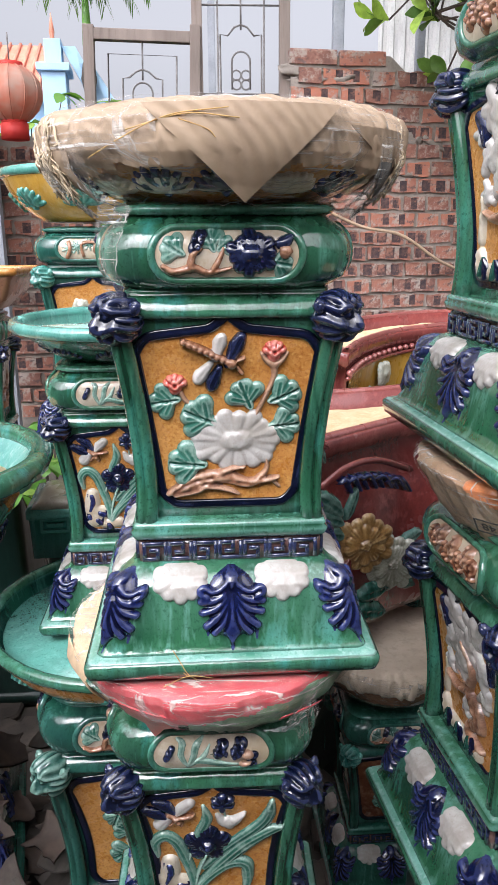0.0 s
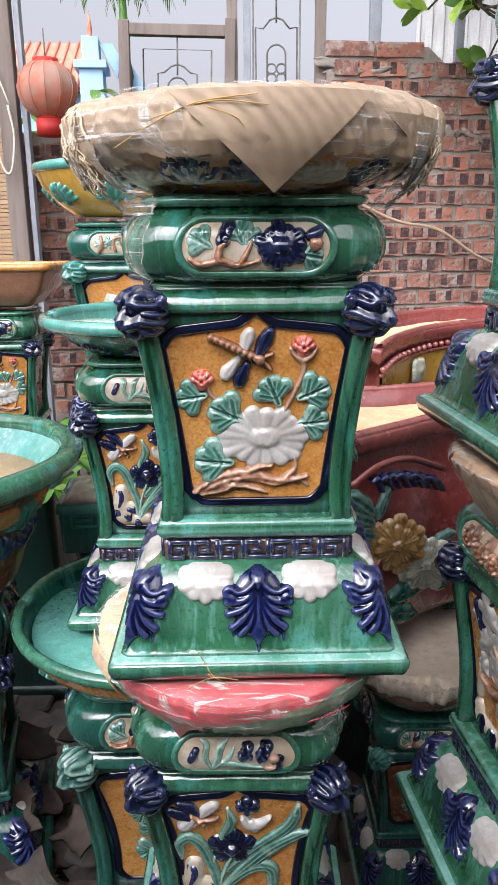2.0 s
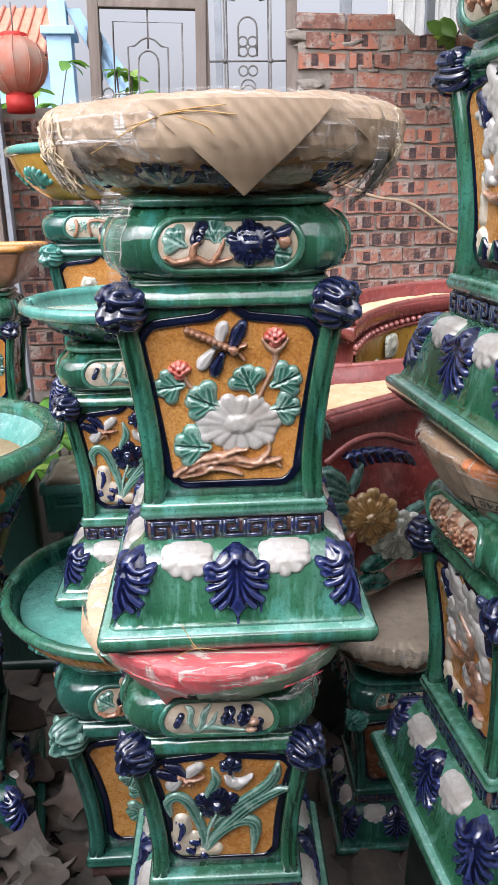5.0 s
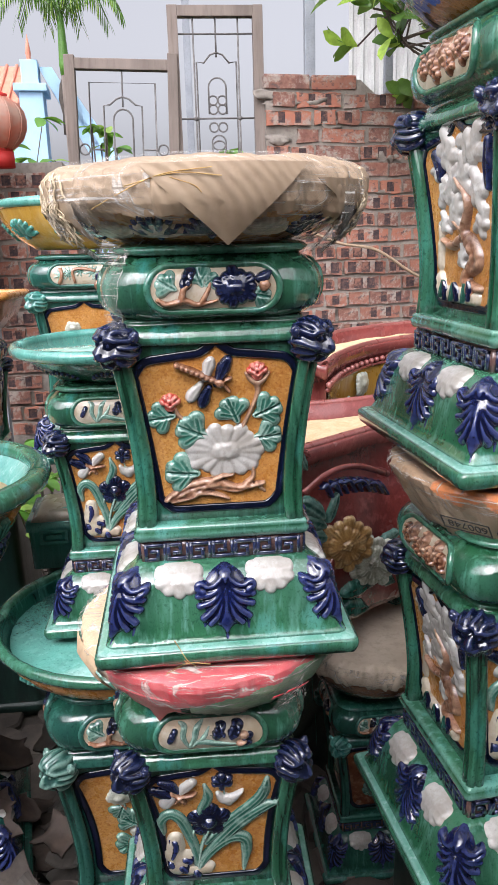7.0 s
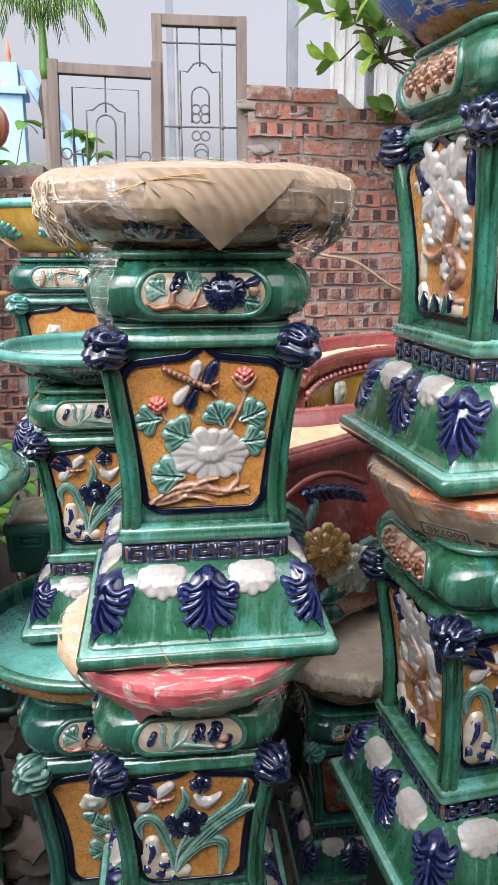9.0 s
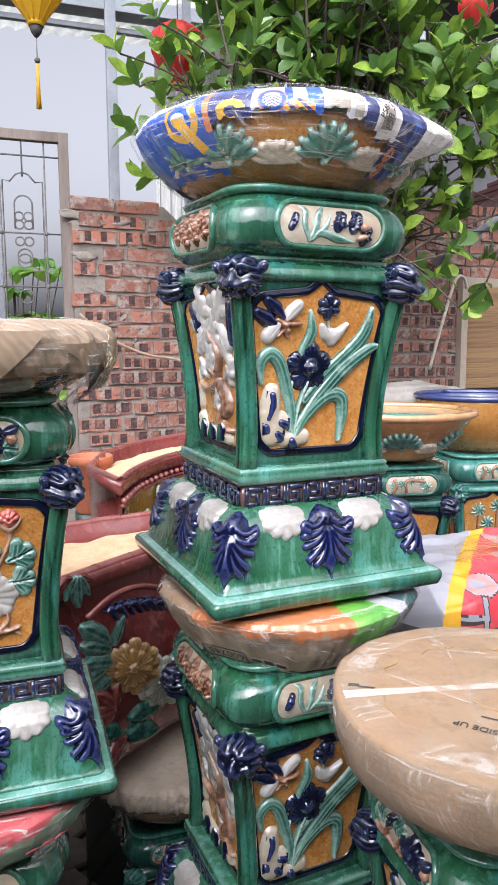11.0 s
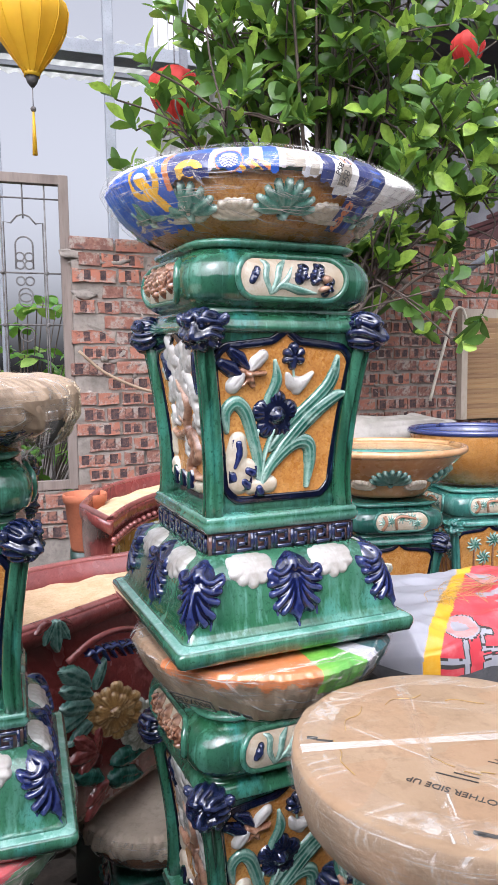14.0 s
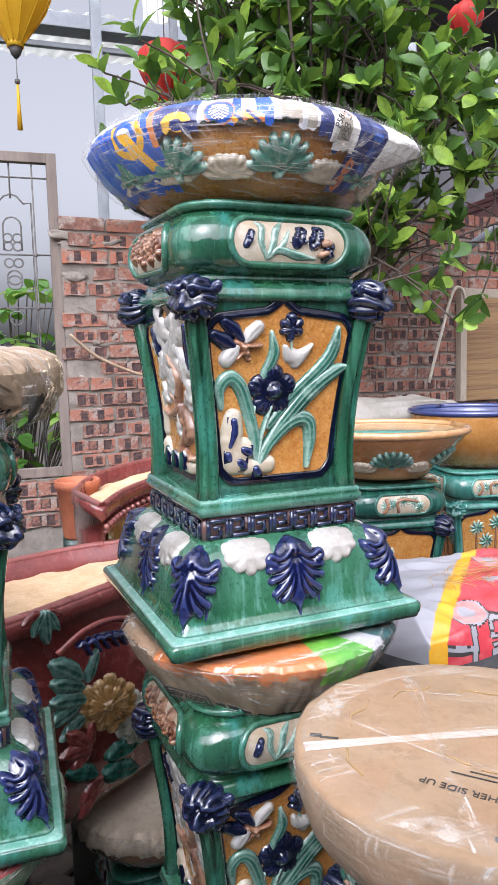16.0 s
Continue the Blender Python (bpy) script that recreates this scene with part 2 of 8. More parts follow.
def film_material(name="stretch_film", clear=0.03, streak=0.55):
    """Stretch film: mostly clear, crease highlights painted as pale glossy streaks, round it and slanting."""
    m = Nodes(name)
    tr = m.n.new("ShaderNodeBsdfTransparent")
    mixer = m.n.new("ShaderNodeMixShader")
    band = m.math("MAXIMUM", m.noise(9, 5, 0.7, (0.9, 0.9, 20), 0.58, 0.66), m.noise(14, 4, 0.7, (0.8, 0.8, 36), 0.60, 0.66))
    slant = m.n.new("ShaderNodeMapping")
    slant.inputs["Rotation"].default_value = (0.6, 0.5, 0.4)
    slant.inputs["Scale"].default_value = (1.0, 22, 3)
    m.l.new(m.co, slant.inputs[0])
    t = m.n.new("ShaderNodeTexNoise")
    t.inputs["Scale"].default_value, t.inputs["Detail"].default_value = 8, 4
    m.l.new(slant.outputs[0], t.inputs["Vector"])
    r = m.n.new("ShaderNodeMapRange")
    r.inputs[1].default_value, r.inputs[2].default_value = 0.57, 0.70
    m.l.new(t.outputs[0], r.inputs[0])
    both = m.math("MAXIMUM", band, r.outputs[0])
    fac = m.math("ADD", m.math("MULTIPLY", both, streak), clear)
    m.l.new(fac, mixer.inputs[0])
    m.l.new(tr.outputs[0], mixer.inputs[1])
    m.l.new(m.bsdf.outputs[0], mixer.inputs[2])
    m.l.new(mixer.outputs[0], m.n["Material Output"].inputs[0])
    m.bump(m.noise(22, 5, 0.65, (1, 1, 5), 0.2, 0.8), 0.9, 0.006)
    return m.out((0.80, 0.765, 0.71), 0.16)


FILM = film_material()
FILM_TIGHT = film_material("tight_film", 0.04, 0.34)
FILM_CREASED = film_material("creased_film", 0.07, 0.60)
FILM_BUNCH = film_material("bunched_film", 0.46, 0.50)


# ---- mesh helpers ----
def mesh_of(name, bm, mat, smooth=True):
    me = bpy.data.meshes.new(name)
    if smooth:
        for f in bm.faces:
            f.smooth = True
    bm.normal_update()
    bm.to_mesh(me)
    bm.free()
    if mat:
        me.materials.append(mat)
    return me


def hang(name, me, parent, m=None, label=""):
    """An object on the mesh, as a part of parent."""
    ob = new(name, me)
    ob.parent = parent
    if m is not None:
        ob.matrix_basis = m
    if label:
        tagged(ob, label)
    return ob


def part(name, bm, mat, parent, label="", m=None, smooth=True):
    return hang(name, mesh_of(name, bm, mat, smooth), parent, m, label)


def thing(name, m, label, category, group="", kind=""):
    ob = new(name)
    ob.empty_display_size = 0.05
    ob.matrix_basis = m
    return tagged(ob, label, category, group, kind)


def turn(a):
    return pose(0, 0, 0, 0, 0, a)


def ring(hx, hy, r, n):
    r = min(r, hx - 1e-4, hy - 1e-4)
    pts = []
    for cx, cy, a0 in ((hx - r, hy - r, 0), (r - hx, hy - r, 90), (r - hx, r - hy, 180), (hx - r, r - hy, 270)):
        for i in range(n + 1):
            a = radians(a0 + 90 * i / n)
            pts.append((cx + r * math.cos(a), cy + r * math.sin(a)))
    return pts


def skin(bm, rings, cap0=True, cap1=True, loop=True):
    vs = [[bm.verts.new(p) for p in r] for r in rings]
    k = len(vs[0])
    for a, b in zip(vs, vs[1:]):
        for i in range(k if loop else k - 1):
            j = (i + 1) % k
            bm.faces.new((a[i], a[j], b[j], b[i]))
    if cap0:
        bm.faces.new(list(reversed(vs[0])))
    if cap1:
        bm.faces.new(vs[-1])
    return vs


def loft(bm, prof, n=5, caps=(True, True), sy=1.0):
    """Rounded squares stacked up: rows of height, half width, corner radius."""
    return skin(bm, [[(x, y, z) for x, y in ring(h, h * sy, r, n)] for z, h, r in prof], *caps)


def curve(pts, steps):
    """A smooth run through points (Catmull-Rom)."""
    pts = [Vector(p) for p in pts]
    pp = [2 * pts[0] - pts[1], *pts, 2 * pts[-1] - pts[-2]]
    out = []
    for i in range(1, len(pp) - 2):
        a, b, c, d = pp[i - 1:i + 3]
        for s in range(steps):
            t = s / steps
            out.append(0.5 * (2 * b + (c - a) * t + (2 * a - 5 * b + 4 * c - d) * t * t + (3 * b - 3 * c + d - a) * t ** 3))
    return [*out, pts[-1]]


def tube(bm, pts, radius, n=6, closed=False):
    """A round bar along points; radius may be a list, one for each."""
    pts = [Vector(p) for p in pts]
    k = len(pts)
    rad = radius if isinstance(radius, (list, tuple)) else [radius] * k
    rings, side = [], None
    for i, p in enumerate(pts):
        d = (pts[(i + 1) % k] - pts[i - 1]) if closed or 0 < i < k - 1 else (pts[1] - pts[0] if i == 0 else pts[-1] - pts[-2])
        d = d.normalized() if d.length > 1e-9 else Vector((0, 0, 1))
        if side is None:
            side = d.orthogonal().normalized()
        side = (side - d * side.dot(d))
        side = side.normalized() if side.length > 1e-6 else d.orthogonal().normalized()
        up = d.cross(side)
        rings.append([p + rad[i] * (math.cos(6.2832 * j / n) * side + math.sin(6.2832 * j / n) * up) for j in range(n)])
    if closed:
        rings.append(rings[0])
    skin(bm, rings, not closed, not closed)


def blob(bm, c, size, rot=None, sub=2, lump=0.0, seed=0.0):
    m = Matrix.Translation(c) @ (rot.to_4x4() if rot else Matrix()) @ Matrix.Diagonal((*size, 1))
    made = bmesh.ops.create_icosphere(bm, subdivisions=sub, radius=1.0)["verts"]
    for v in made:
        if lump:
            v.co *= 1 + lump * noise.noise(v.co * 2.3 + Vector((seed, 3.1 * seed, 0)))
        v.co = m @ v.co


def box(bm, lo, hi, bevel=0.0):
    v = [bm.verts.new((x, y, z)) for z in (lo[2], hi[2]) for y in (lo[1], hi[1]) for x in (lo[0], hi[0])]
    fs = [bm.faces.new([v[i] for i in q]) for q in ((0, 2, 3, 1), (4, 5, 7, 6), (0, 1, 5, 4), (2, 6, 7, 3), (0, 4, 6, 2), (1, 3, 7, 5))]
    if bevel:
        es = list({e for f in fs for e in f.edges})
        bmesh.ops.bevel(bm, geom=es, offset=bevel, segments=2, affect="EDGES", profile=0.6)


def flat_rot(a):
    """A turn by a degrees within the face plane (x right, z up)."""
    return Euler((0, -radians(a), 0)).to_matrix()


def leaf_relief(bm, u, v, a, length, width, y0=0.0, curl=0.0):
    """A raised leaf in the x-z plane, root at u, v, pointing at a degrees from +x towards +z."""
    n = 7
    rows = []
    for i in range(n):
        s = i / (n - 1)
        ang = radians(a + curl * s)
        cx, cz = u + length * s * math.cos(radians(a + curl * s * 0.5)), v + length * s * math.sin(radians(a + curl * s * 0.5))
        w = width * (math.sin(math.pi * min(1, s * 0.92 + 0.06)) ** 0.7) * (1 + 0.13 * math.sin(s * 19))
        nx, nz = -math.sin(ang), math.cos(ang)
        row = []
        for k in range(-3, 4):
            q = k / 3
            h = y0 - (0.010 * width / 0.012) * 0.55 * (1 - q * q) + (0.0022 if k == 0 else 0) - 0.0015
            row.append((cx + nx * w * q, h if abs(k) < 3 else y0 + 0.001, cz + nz * w * q))
        rows.append(row)
    skin(bm, rows, False, False, False)


# ---- the square pottery stand and its reliefs ----
def body_half(z):
    """Half width of the stand's body at a height above its foot."""
    t = min(1, max(0, (z - 0.178) / 0.262))
    return 0.1005 + 0.006 * (1 - t) ** 5 + 0.0295 * t ** 1.6


def skirt_half(z):
    return float(np.interp(z, (0.027, 0.031, 0.038, 0.048, 0.070, 0.092, 0.106, 0.116, 0.1225, 0.127), (0.1660, 0.1625, 0.1585, 0.1560, 0.1525, 0.1480, 0.1425, 0.1345, 0.1250, 0.1160)))


# ---- moulded relief ----
def S(pts, r, h, off=0.0, steps=4):
    """One moulded ridge: a run of (x, z) points, its radius along the run, its height, and how far it is lifted."""
    rr = list(r) if isinstance(r, (tuple, list)) else [r]
    if len(pts) > 1:
        run = sum(math.dist(a, b) for a, b in zip(pts, pts[1:]))
        steps = max(4, int(run / (0.28 * (sum(rr) / len(rr))) / (len(pts) - 1)) + 1)
        p = curve([(x, 0, z) for x, z in pts], steps)
    else:
        p = [Vector((pts[0][0], 0, pts[0][1]))]
    t = np.linspace(0, 1, len(p))
    return [(q.x, q.z) for q in p], np.interp(t, np.linspace(0, 1, len(rr)), rr) if len(rr) > 1 else [rr[0]] * len(p), h, off


def relief(bm, ridges, veins=(), cell=0.0016, sink=0.004, rough=0.0, soft=1):
    """Ridges melted into one moulded sheet in the x-z plane, raised along -y; veins are sunk lines (points, width, depth)."""
    xs = [x + s * r for p, rr, h, o in ridges for (x, z), r in zip(p, rr) for s in (-1, 1)]
    zs = [z + s * r for p, rr, h, o in ridges for (x, z), r in zip(p, rr) for s in (-1, 1)]
    x0, x1, z0, z1 = min(xs) - cell, max(xs) + cell, min(zs) - cell, max(zs) + cell
    nx, nz = max(4, int((x1 - x0) / cell) + 2), max(4, int((z1 - z0) / cell) + 2)
    X, Z = np.meshgrid(np.linspace(x0, x1, nx), np.linspace(z0, z1, nz))
    H = np.full(X.shape, -sink)
    for p, rr, h, off in ridges:
        for (x, z), r in zip(p, rr):
            f = 1 - ((X - x) ** 2 + (Z - z) ** 2) / max(r, 1e-4) ** 2
            up = off + h * np.sqrt(np.maximum(f, 0))
            H = np.maximum(H, np.where(f > 0, up, -sink if off else np.maximum(-sink, f * h * 0.8)))
    for p, w, d in veins:
        run = sum(math.dist(a, b) for a, b in zip(p, p[1:]))
        line = curve([(x, 0, z) for x, z in p], max(6, int(run / (0.5 * w) / (len(p) - 1)) + 1))
        near = np.full(X.shape, 9.0)
        for a in line:
            near = np.minimum(near, np.hypot(X - a.x, Z - a.z))
        H = np.where(H > 0, np.maximum(H - d * np.maximum(0, 1 - near / w), 0.15 * H), H)
    if rough:
        for j in range(nz):
            for i in range(nx):
                if H[j, i] > 0:
                    H[j, i] *= 1 + rough * noise.noise(Vector((X[j, i] * 160, Z[j, i] * 160, 1.7)))
    on = H > 0
    for _ in range(soft):
        P = np.pad(H, 1, mode="edge")
        mean = sum(P[j:j + nz, i:i + nx] for j in range(3) for i in range(3)) / 9
        H = np.where(on, np.maximum(mean, 0.25 * H), H)
    vs = {}

    def at(j, i):
        if (j, i) not in vs:
            vs[j, i] = bm.verts.new((X[j, i], -H[j, i], Z[j, i]))
        return vs[j, i]

    for j in range(nz - 1):
        for i in range(nx - 1):
            if on[j, i] or on[j + 1, i] or on[j, i + 1] or on[j + 1, i + 1]:
                bm.faces.new((at(j, i), at(j, i + 1), at(j + 1, i + 1), at(j + 1, i)))


def polar(c, a, r, fz=1.0):
    return (c[0] + r * math.cos(radians(a)), c[1] + fz * r * math.sin(radians(a)))


def bloom(c, r, n, fz=0.8, h=0.007, knob=0.26, inner=0.62, wob=0.08):
    """Ridges and veins of an open flower with two rows of petals and a knob."""
    out, veins = [S([c], r * 0.55, h * 0.7)], []
    for k, (q, lift) in enumerate(((1.0, 0.0), (inner, h * 0.42))):
        m = n if k == 0 else max(5, int(n * 0.6))
        for i in range(m):
            a = 360 * (i + 0.5 * k) / m
            rr = r * q * (1 + wob * math.sin(i * 2.7 + k))
            w = 2.5 * rr / m
            out.append(S([polar(c, a, rr * 0.25, fz), polar(c, a, rr * 0.55, fz), polar(c, a, rr - w, fz)], (w * 0.5, w * 0.9, w * 1.15), h if k == 0 else 0.62 * h, lift, 3))
            if k == 0:
                veins.append(([polar(c, a, rr * 0.6, fz), polar(c, a, rr * 0.97, fz)], w * 0.35, h * 0.35))
    out.append(S([(c[0] - r * 0.10, c[1]), (c[0] + r * 0.10, c[1])], r * knob, h * 0.6, h * 0.92))
    return out, veins


CACHE = {}


def cached(key, build, mat):
    k = (key, mat.name)
    if k not in CACHE:
        bm = bmesh.new()
        build(bm)
        CACHE[k] = mesh_of(key, bm, mat)
    return CACHE[k]


def lion_mesh(bm):
    """A lion mask that looks along -y: one head carved with brows, eyes, muzzle, jaw and a waved mane."""
    bumps = [(0, -0.010, 0.0110, 0.0065), (0, -0.0045, 0.0060, 0.0050), (0, 0.004, 0.0050, 0.0045), (0, -0.024, 0.0080, 0.0060), (0, 0.021, 0.0060, 0.0050), (0, -0.0175, 0.0032, -0.0055), (0, 0.0125, 0.0035, -0.0030)]
    for e in (-1, 1):
        bumps += [(e * 0.0120, 0.0145, 0.0062, 0.0055), (e * 0.0060, 0.0130, 0.0045, 0.0030), (e * 0.0185, 0.0120, 0.0050, 0.0040), (e * 0.0110, 0.0045, 0.0075, -0.0045), (e * 0.0112, 0.0050, 0.0040, 0.0062),
                  (e * 0.0085, -0.0115, 0.0060, 0.0042), (e * 0.0110, -0.0185, 0.0035, -0.0040), (e * 0.0200, -0.0070, 0.0065, 0.0050), (e * 0.0045, -0.0070, 0.0022, -0.0025), (e * 0.0140, 0.0240, 0.0055, 0.0045), (e * 0.0170, -0.0220, 0.0060, 0.0045)]
    head = bmesh.ops.create_icosphere(bm, subdivisions=5, radius=1.0)["verts"]
    for v in head:
        n = v.co.copy()
        x, z = 0.0330 * n.x, 0.0330 * n.z
        out = 0.0
        if n.y < 0.15:
            fade = min(1.0, (0.15 - n.y) / 0.25)
            out = fade * sum(h * math.exp(-((x - u) ** 2 + (z - w) ** 2) / r ** 2) for u, w, r, h in bumps)
        q = math.hypot(x, z) / 0.033
        a = math.atan2(z, x)
        if q > 0.62:
            out += 0.0021 * min(1, (q - 0.62) / 0.2) * math.sin(14 * a + 8 * q + 1.4 * math.sin(3 * a))
        v.co = Vector((0.0330 * n.x, 0.0300 * n.y, 0.0325 * n.z)) + Vector((n.x, 1.25 * n.y - 0.2, n.z)) * out
    for e in (-1, 1):
        blob(bm, (e * 0.0330, 0.0, 0.0150), (0.0085, 0.0060, 0.0110), flat_rot(e * -35), 3, 0.25, 1.0)
        blob(bm, (e * 0.0355, -0.0040, 0.0150), (0.0045, 0.0040, 0.0065), flat_rot(e * -35), 2)


def on_skirt(bm, corner):
    """Lays relief, its top at z = 0, over the sloping skirt, on a face or folded round a corner."""
    for v in bm.verts:
        x, h, z = v.co.x, -v.co.y, 0.1225 + 0.90 * v.co.z
        s = skirt_half(max(0.03, z))
        if corner:
            d = math.sqrt(x * x + 0.010 ** 2)
            nx = 0.7071 * x / d
            ny = -math.sqrt(1 - nx * nx)
            v.co = (0.7071 * x + h * nx, -1.4142 * s + 0.006 + 0.7071 * (d - 0.010) + h * ny, z + 0.3 * h)
        else:
            v.co = (x, -s - h * 0.95, z + 0.3 * h)


def acanthus_mesh(bm, corner=False):
    """A hanging acanthus leaf: knob, scrolled shoulders, four pairs of fingers, a pointed middle lobe and drips of glaze."""
    d = [S([(0, -0.009), (0, -0.018)], (0.011, 0.011), 0.011), S([(0, -0.012), (0, -0.045), (0, -0.070)], (0.0045, 0.0045, 0.006), 0.0092), S([(0, -0.066), (0, -0.078), (0, -0.093)], (0.009, 0.0115, 0.003), 0.0085), S([(0, -0.030), (0, -0.048), (0, -0.064)], (0.030, 0.030, 0.024), 0.0058)]
    veins = []
    for s in (-1, 1):
        runs = (((0.005, -0.011), (0.014, -0.022), (0.025, -0.025), (0.035, -0.020), (0.0375, -0.026), (0.031, -0.030)), ((0.005, -0.013), (0.012, -0.028), (0.023, -0.037), (0.0365, -0.038)),
                ((0.0042, -0.014), (0.0105, -0.034), (0.0205, -0.048), (0.0350, -0.053)), ((0.0034, -0.015), (0.0080, -0.040), (0.0175, -0.060), (0.0305, -0.072)), ((0.0022, -0.018), (0.0052, -0.046), (0.0105, -0.068), (0.0205, -0.081)))
        for k, p in enumerate(runs):
            d.append(S([(s * x, z) for x, z in p], (0.0025, 0.0050, 0.0066, 0.0070 if k == 0 else 0.0062), 0.0090 if k == 0 else 0.0078))
            veins.append(([(s * (x - 0.0022), z - 0.0050) for x, z in p[:4]], 0.0016, 0.0042))
        d.append(S([(s * 0.030, -0.076), (s * 0.030, -0.088 - 0.003 * s)], (0.003, 0.0016), 0.0018))
    d.append(S([(0, -0.09), (0, -0.104)], (0.0034, 0.0020), 0.0020))
    relief(bm, d, veins, 0.0015)
    on_skirt(bm, corner)


def cloud_mesh(bm):
    """A white lappet with soft scalloped lobes that hangs over the skirt."""
    d = [S([(-0.018, -0.010), (0.018, -0.010)], 0.012, 0.0055)]
    for x, z, r in ((-0.026, -0.006, 0.0075), (-0.025, -0.017, 0.0085), (-0.014, -0.027, 0.0085), (0, -0.033, 0.0080), (0.014, -0.027, 0.0085), (0.025, -0.017, 0.0085), (0.026, -0.006, 0.0075)):
        d.append(S([(x * 0.15, -0.006), (x * 0.6, z * 0.7 - 0.002), (x, z)], (0.006, 0.0090, r), 0.0062))
    d.append(S([(-0.012, -0.014), (0.012, -0.014)], 0.018, 0.0050))
    relief(bm, d, (), 0.0016, 0.003, 0.12)


def fret_mesh(bm, half=0.108):
    """A key pattern in thin raised bars."""
    n, h = 7, 0.0103
    w = 2 * half / n
    t = 0.0024

    def bar(x0, z0, x1, z1):
        box(bm, (min(x0, x1) - t, -0.0035, min(z0, z1) - t), (max(x0, x1) + t, 0.001, max(z0, z1) + t))

    for i in range(n):
        x = -half + w * (i + 0.08)
        s = 1 if i % 2 else -1
        bar(x, -h * s, x + w * 0.84, -h * s)
        bar(x, -h * s, x, h * s)
        bar(x, h * s, x + w * 0.52, h * s)
        bar(x + w * 0.52, h * s, x + w * 0.52, -h * s * 0.15)
        bar(x + w * 0.26, -h * s * 0.15, x + w * 0.52, -h * s * 0.15)
        bar(x + w * 0.84, -h * s, x + w * 0.84, h * s * 0.9)


def face_point(x, z, out=0.0):
    return (x, -body_half(z) + 0.009 - out, z)


def panel_top(u):
    a = abs(u)
    return 0.402 + 0.012 * (1 - a) ** 0.9 + (0.013 * (1 - a / 0.22) ** 1.4 if a < 0.22 else 0) - 0.016 * max(0, (a - 0.80) / 0.20) ** 2


def panel_bottom(u):
    a = abs(u)
    return 0.199 + 0.017 * max(0, (a - 0.78) / 0.22) ** 2


def panel_edge(z, bulge):
    t = (z - 0.19) / 0.22
    return 0.076 + 0.029 * t - 0.004 * t * (1 - t) - bulge * math.sin(math.pi * t)


def panel_mesh(bm, bulge=0.0, nu=14, nv=12):
    rows = []
    for j in range(nv + 1):
        row = []
        for i in range(nu + 1):
            u = -1 + 2 * i / nu
            lo, hi = panel_bottom(u), panel_top(u)
            z = lo + (hi - lo) * j / nv
            row.append(face_point(u * panel_edge(z, bulge), z, 0.0015))
        rows.append(row)
    skin(bm, rows, False, False, False)


def border_mesh(bm, bulge=0.0):
    """A broad raised band round the panel, with a thin bead inside it."""
    pts = []
    for i in range(25):
        u = -1 + 2 * i / 24
        pts.append((u, panel_bottom(u)))
    for j in range(1, 12):
        pts.append((1, panel_bottom(1) + (panel_top(1) - panel_bottom(1)) * j / 12))
    for i in range(41):
        u = 1 - 2 * i / 40
        pts.append((u, panel_top(u)))
    for j in range(11, 0, -1):
        pts.append((-1, panel_bottom(-1) + (panel_top(-1) - panel_bottom(-1)) * j / 12))
    edge = [face_point(u * panel_edge(z, bulge), z, 0.0025) for u, z in pts]
    rows = []
    for q, out in ((-0.0030, -0.003), (-0.0028, 0.0035), (0.0, 0.0050), (0.0030, 0.0030), (0.0062, 0.0040), (0.0086, 0.0026), (0.0090, -0.004)):
        row = []
        for i, (x, y, z) in enumerate(edge):
            x0, _, z0 = edge[i - 1]
            x2, _, z2 = edge[(i + 1) % len(edge)]
            tx, tz = x2 - x0, z2 - z0
            n = math.hypot(tx, tz)
            row.append((x + q * tz / n, y - out + 0.0025, z - q * tx / n))
        rows.append(row)
    skin(bm, rows, False, False)


# each motif is a list of (part name, material, builder) on one face; x right, z up, out along -y
def follow(bm, build):
    """Builds flat relief and lays it on the curved face."""
    tmp = bmesh.new()
    build(tmp)
    for v in tmp.verts:
        v.co.y += -body_half(v.co.z) + 0.009 - 0.0015
    me = bpy.data.meshes.new("relief")
    tmp.to_mesh(me)
    tmp.free()
    bm.from_mesh(me)
    bpy.data.meshes.remove(me)


def lobed_leaf(b, u, v, a, size):
    """A broad scalloped leaf with sunk veins, stalk at u, v, pointing at a degrees."""
    c = (u, v)
    mid = polar(c, a, size * 0.45)
    d, veins = [S([c, mid, polar(c, a, size * 0.80)], (size * 0.12, size * 0.34, size * 0.22), size * 0.17)], [([c, polar(c, a, size * 0.95)], size * 0.06, size * 0.13)]
    for s, at, l, r in ((62, 0.28, 0.50, 0.27), (-62, 0.28, 0.50, 0.27), (26, 0.45, 0.36, 0.24), (-26, 0.45, 0.36, 0.24)):
        end = polar(polar(c, a, size * at), a + s, size * l)
        d.append(S([polar(c, a, size * at), end], (size * 0.22, size * r), size * (0.17 + 0.02 * (s > 0))))
        veins.append(([polar(c, a, size * (at - 0.06)), end], size * 0.032, size * 0.07))
    relief(b, d, veins, max(0.0010, size / 34), 0.003)


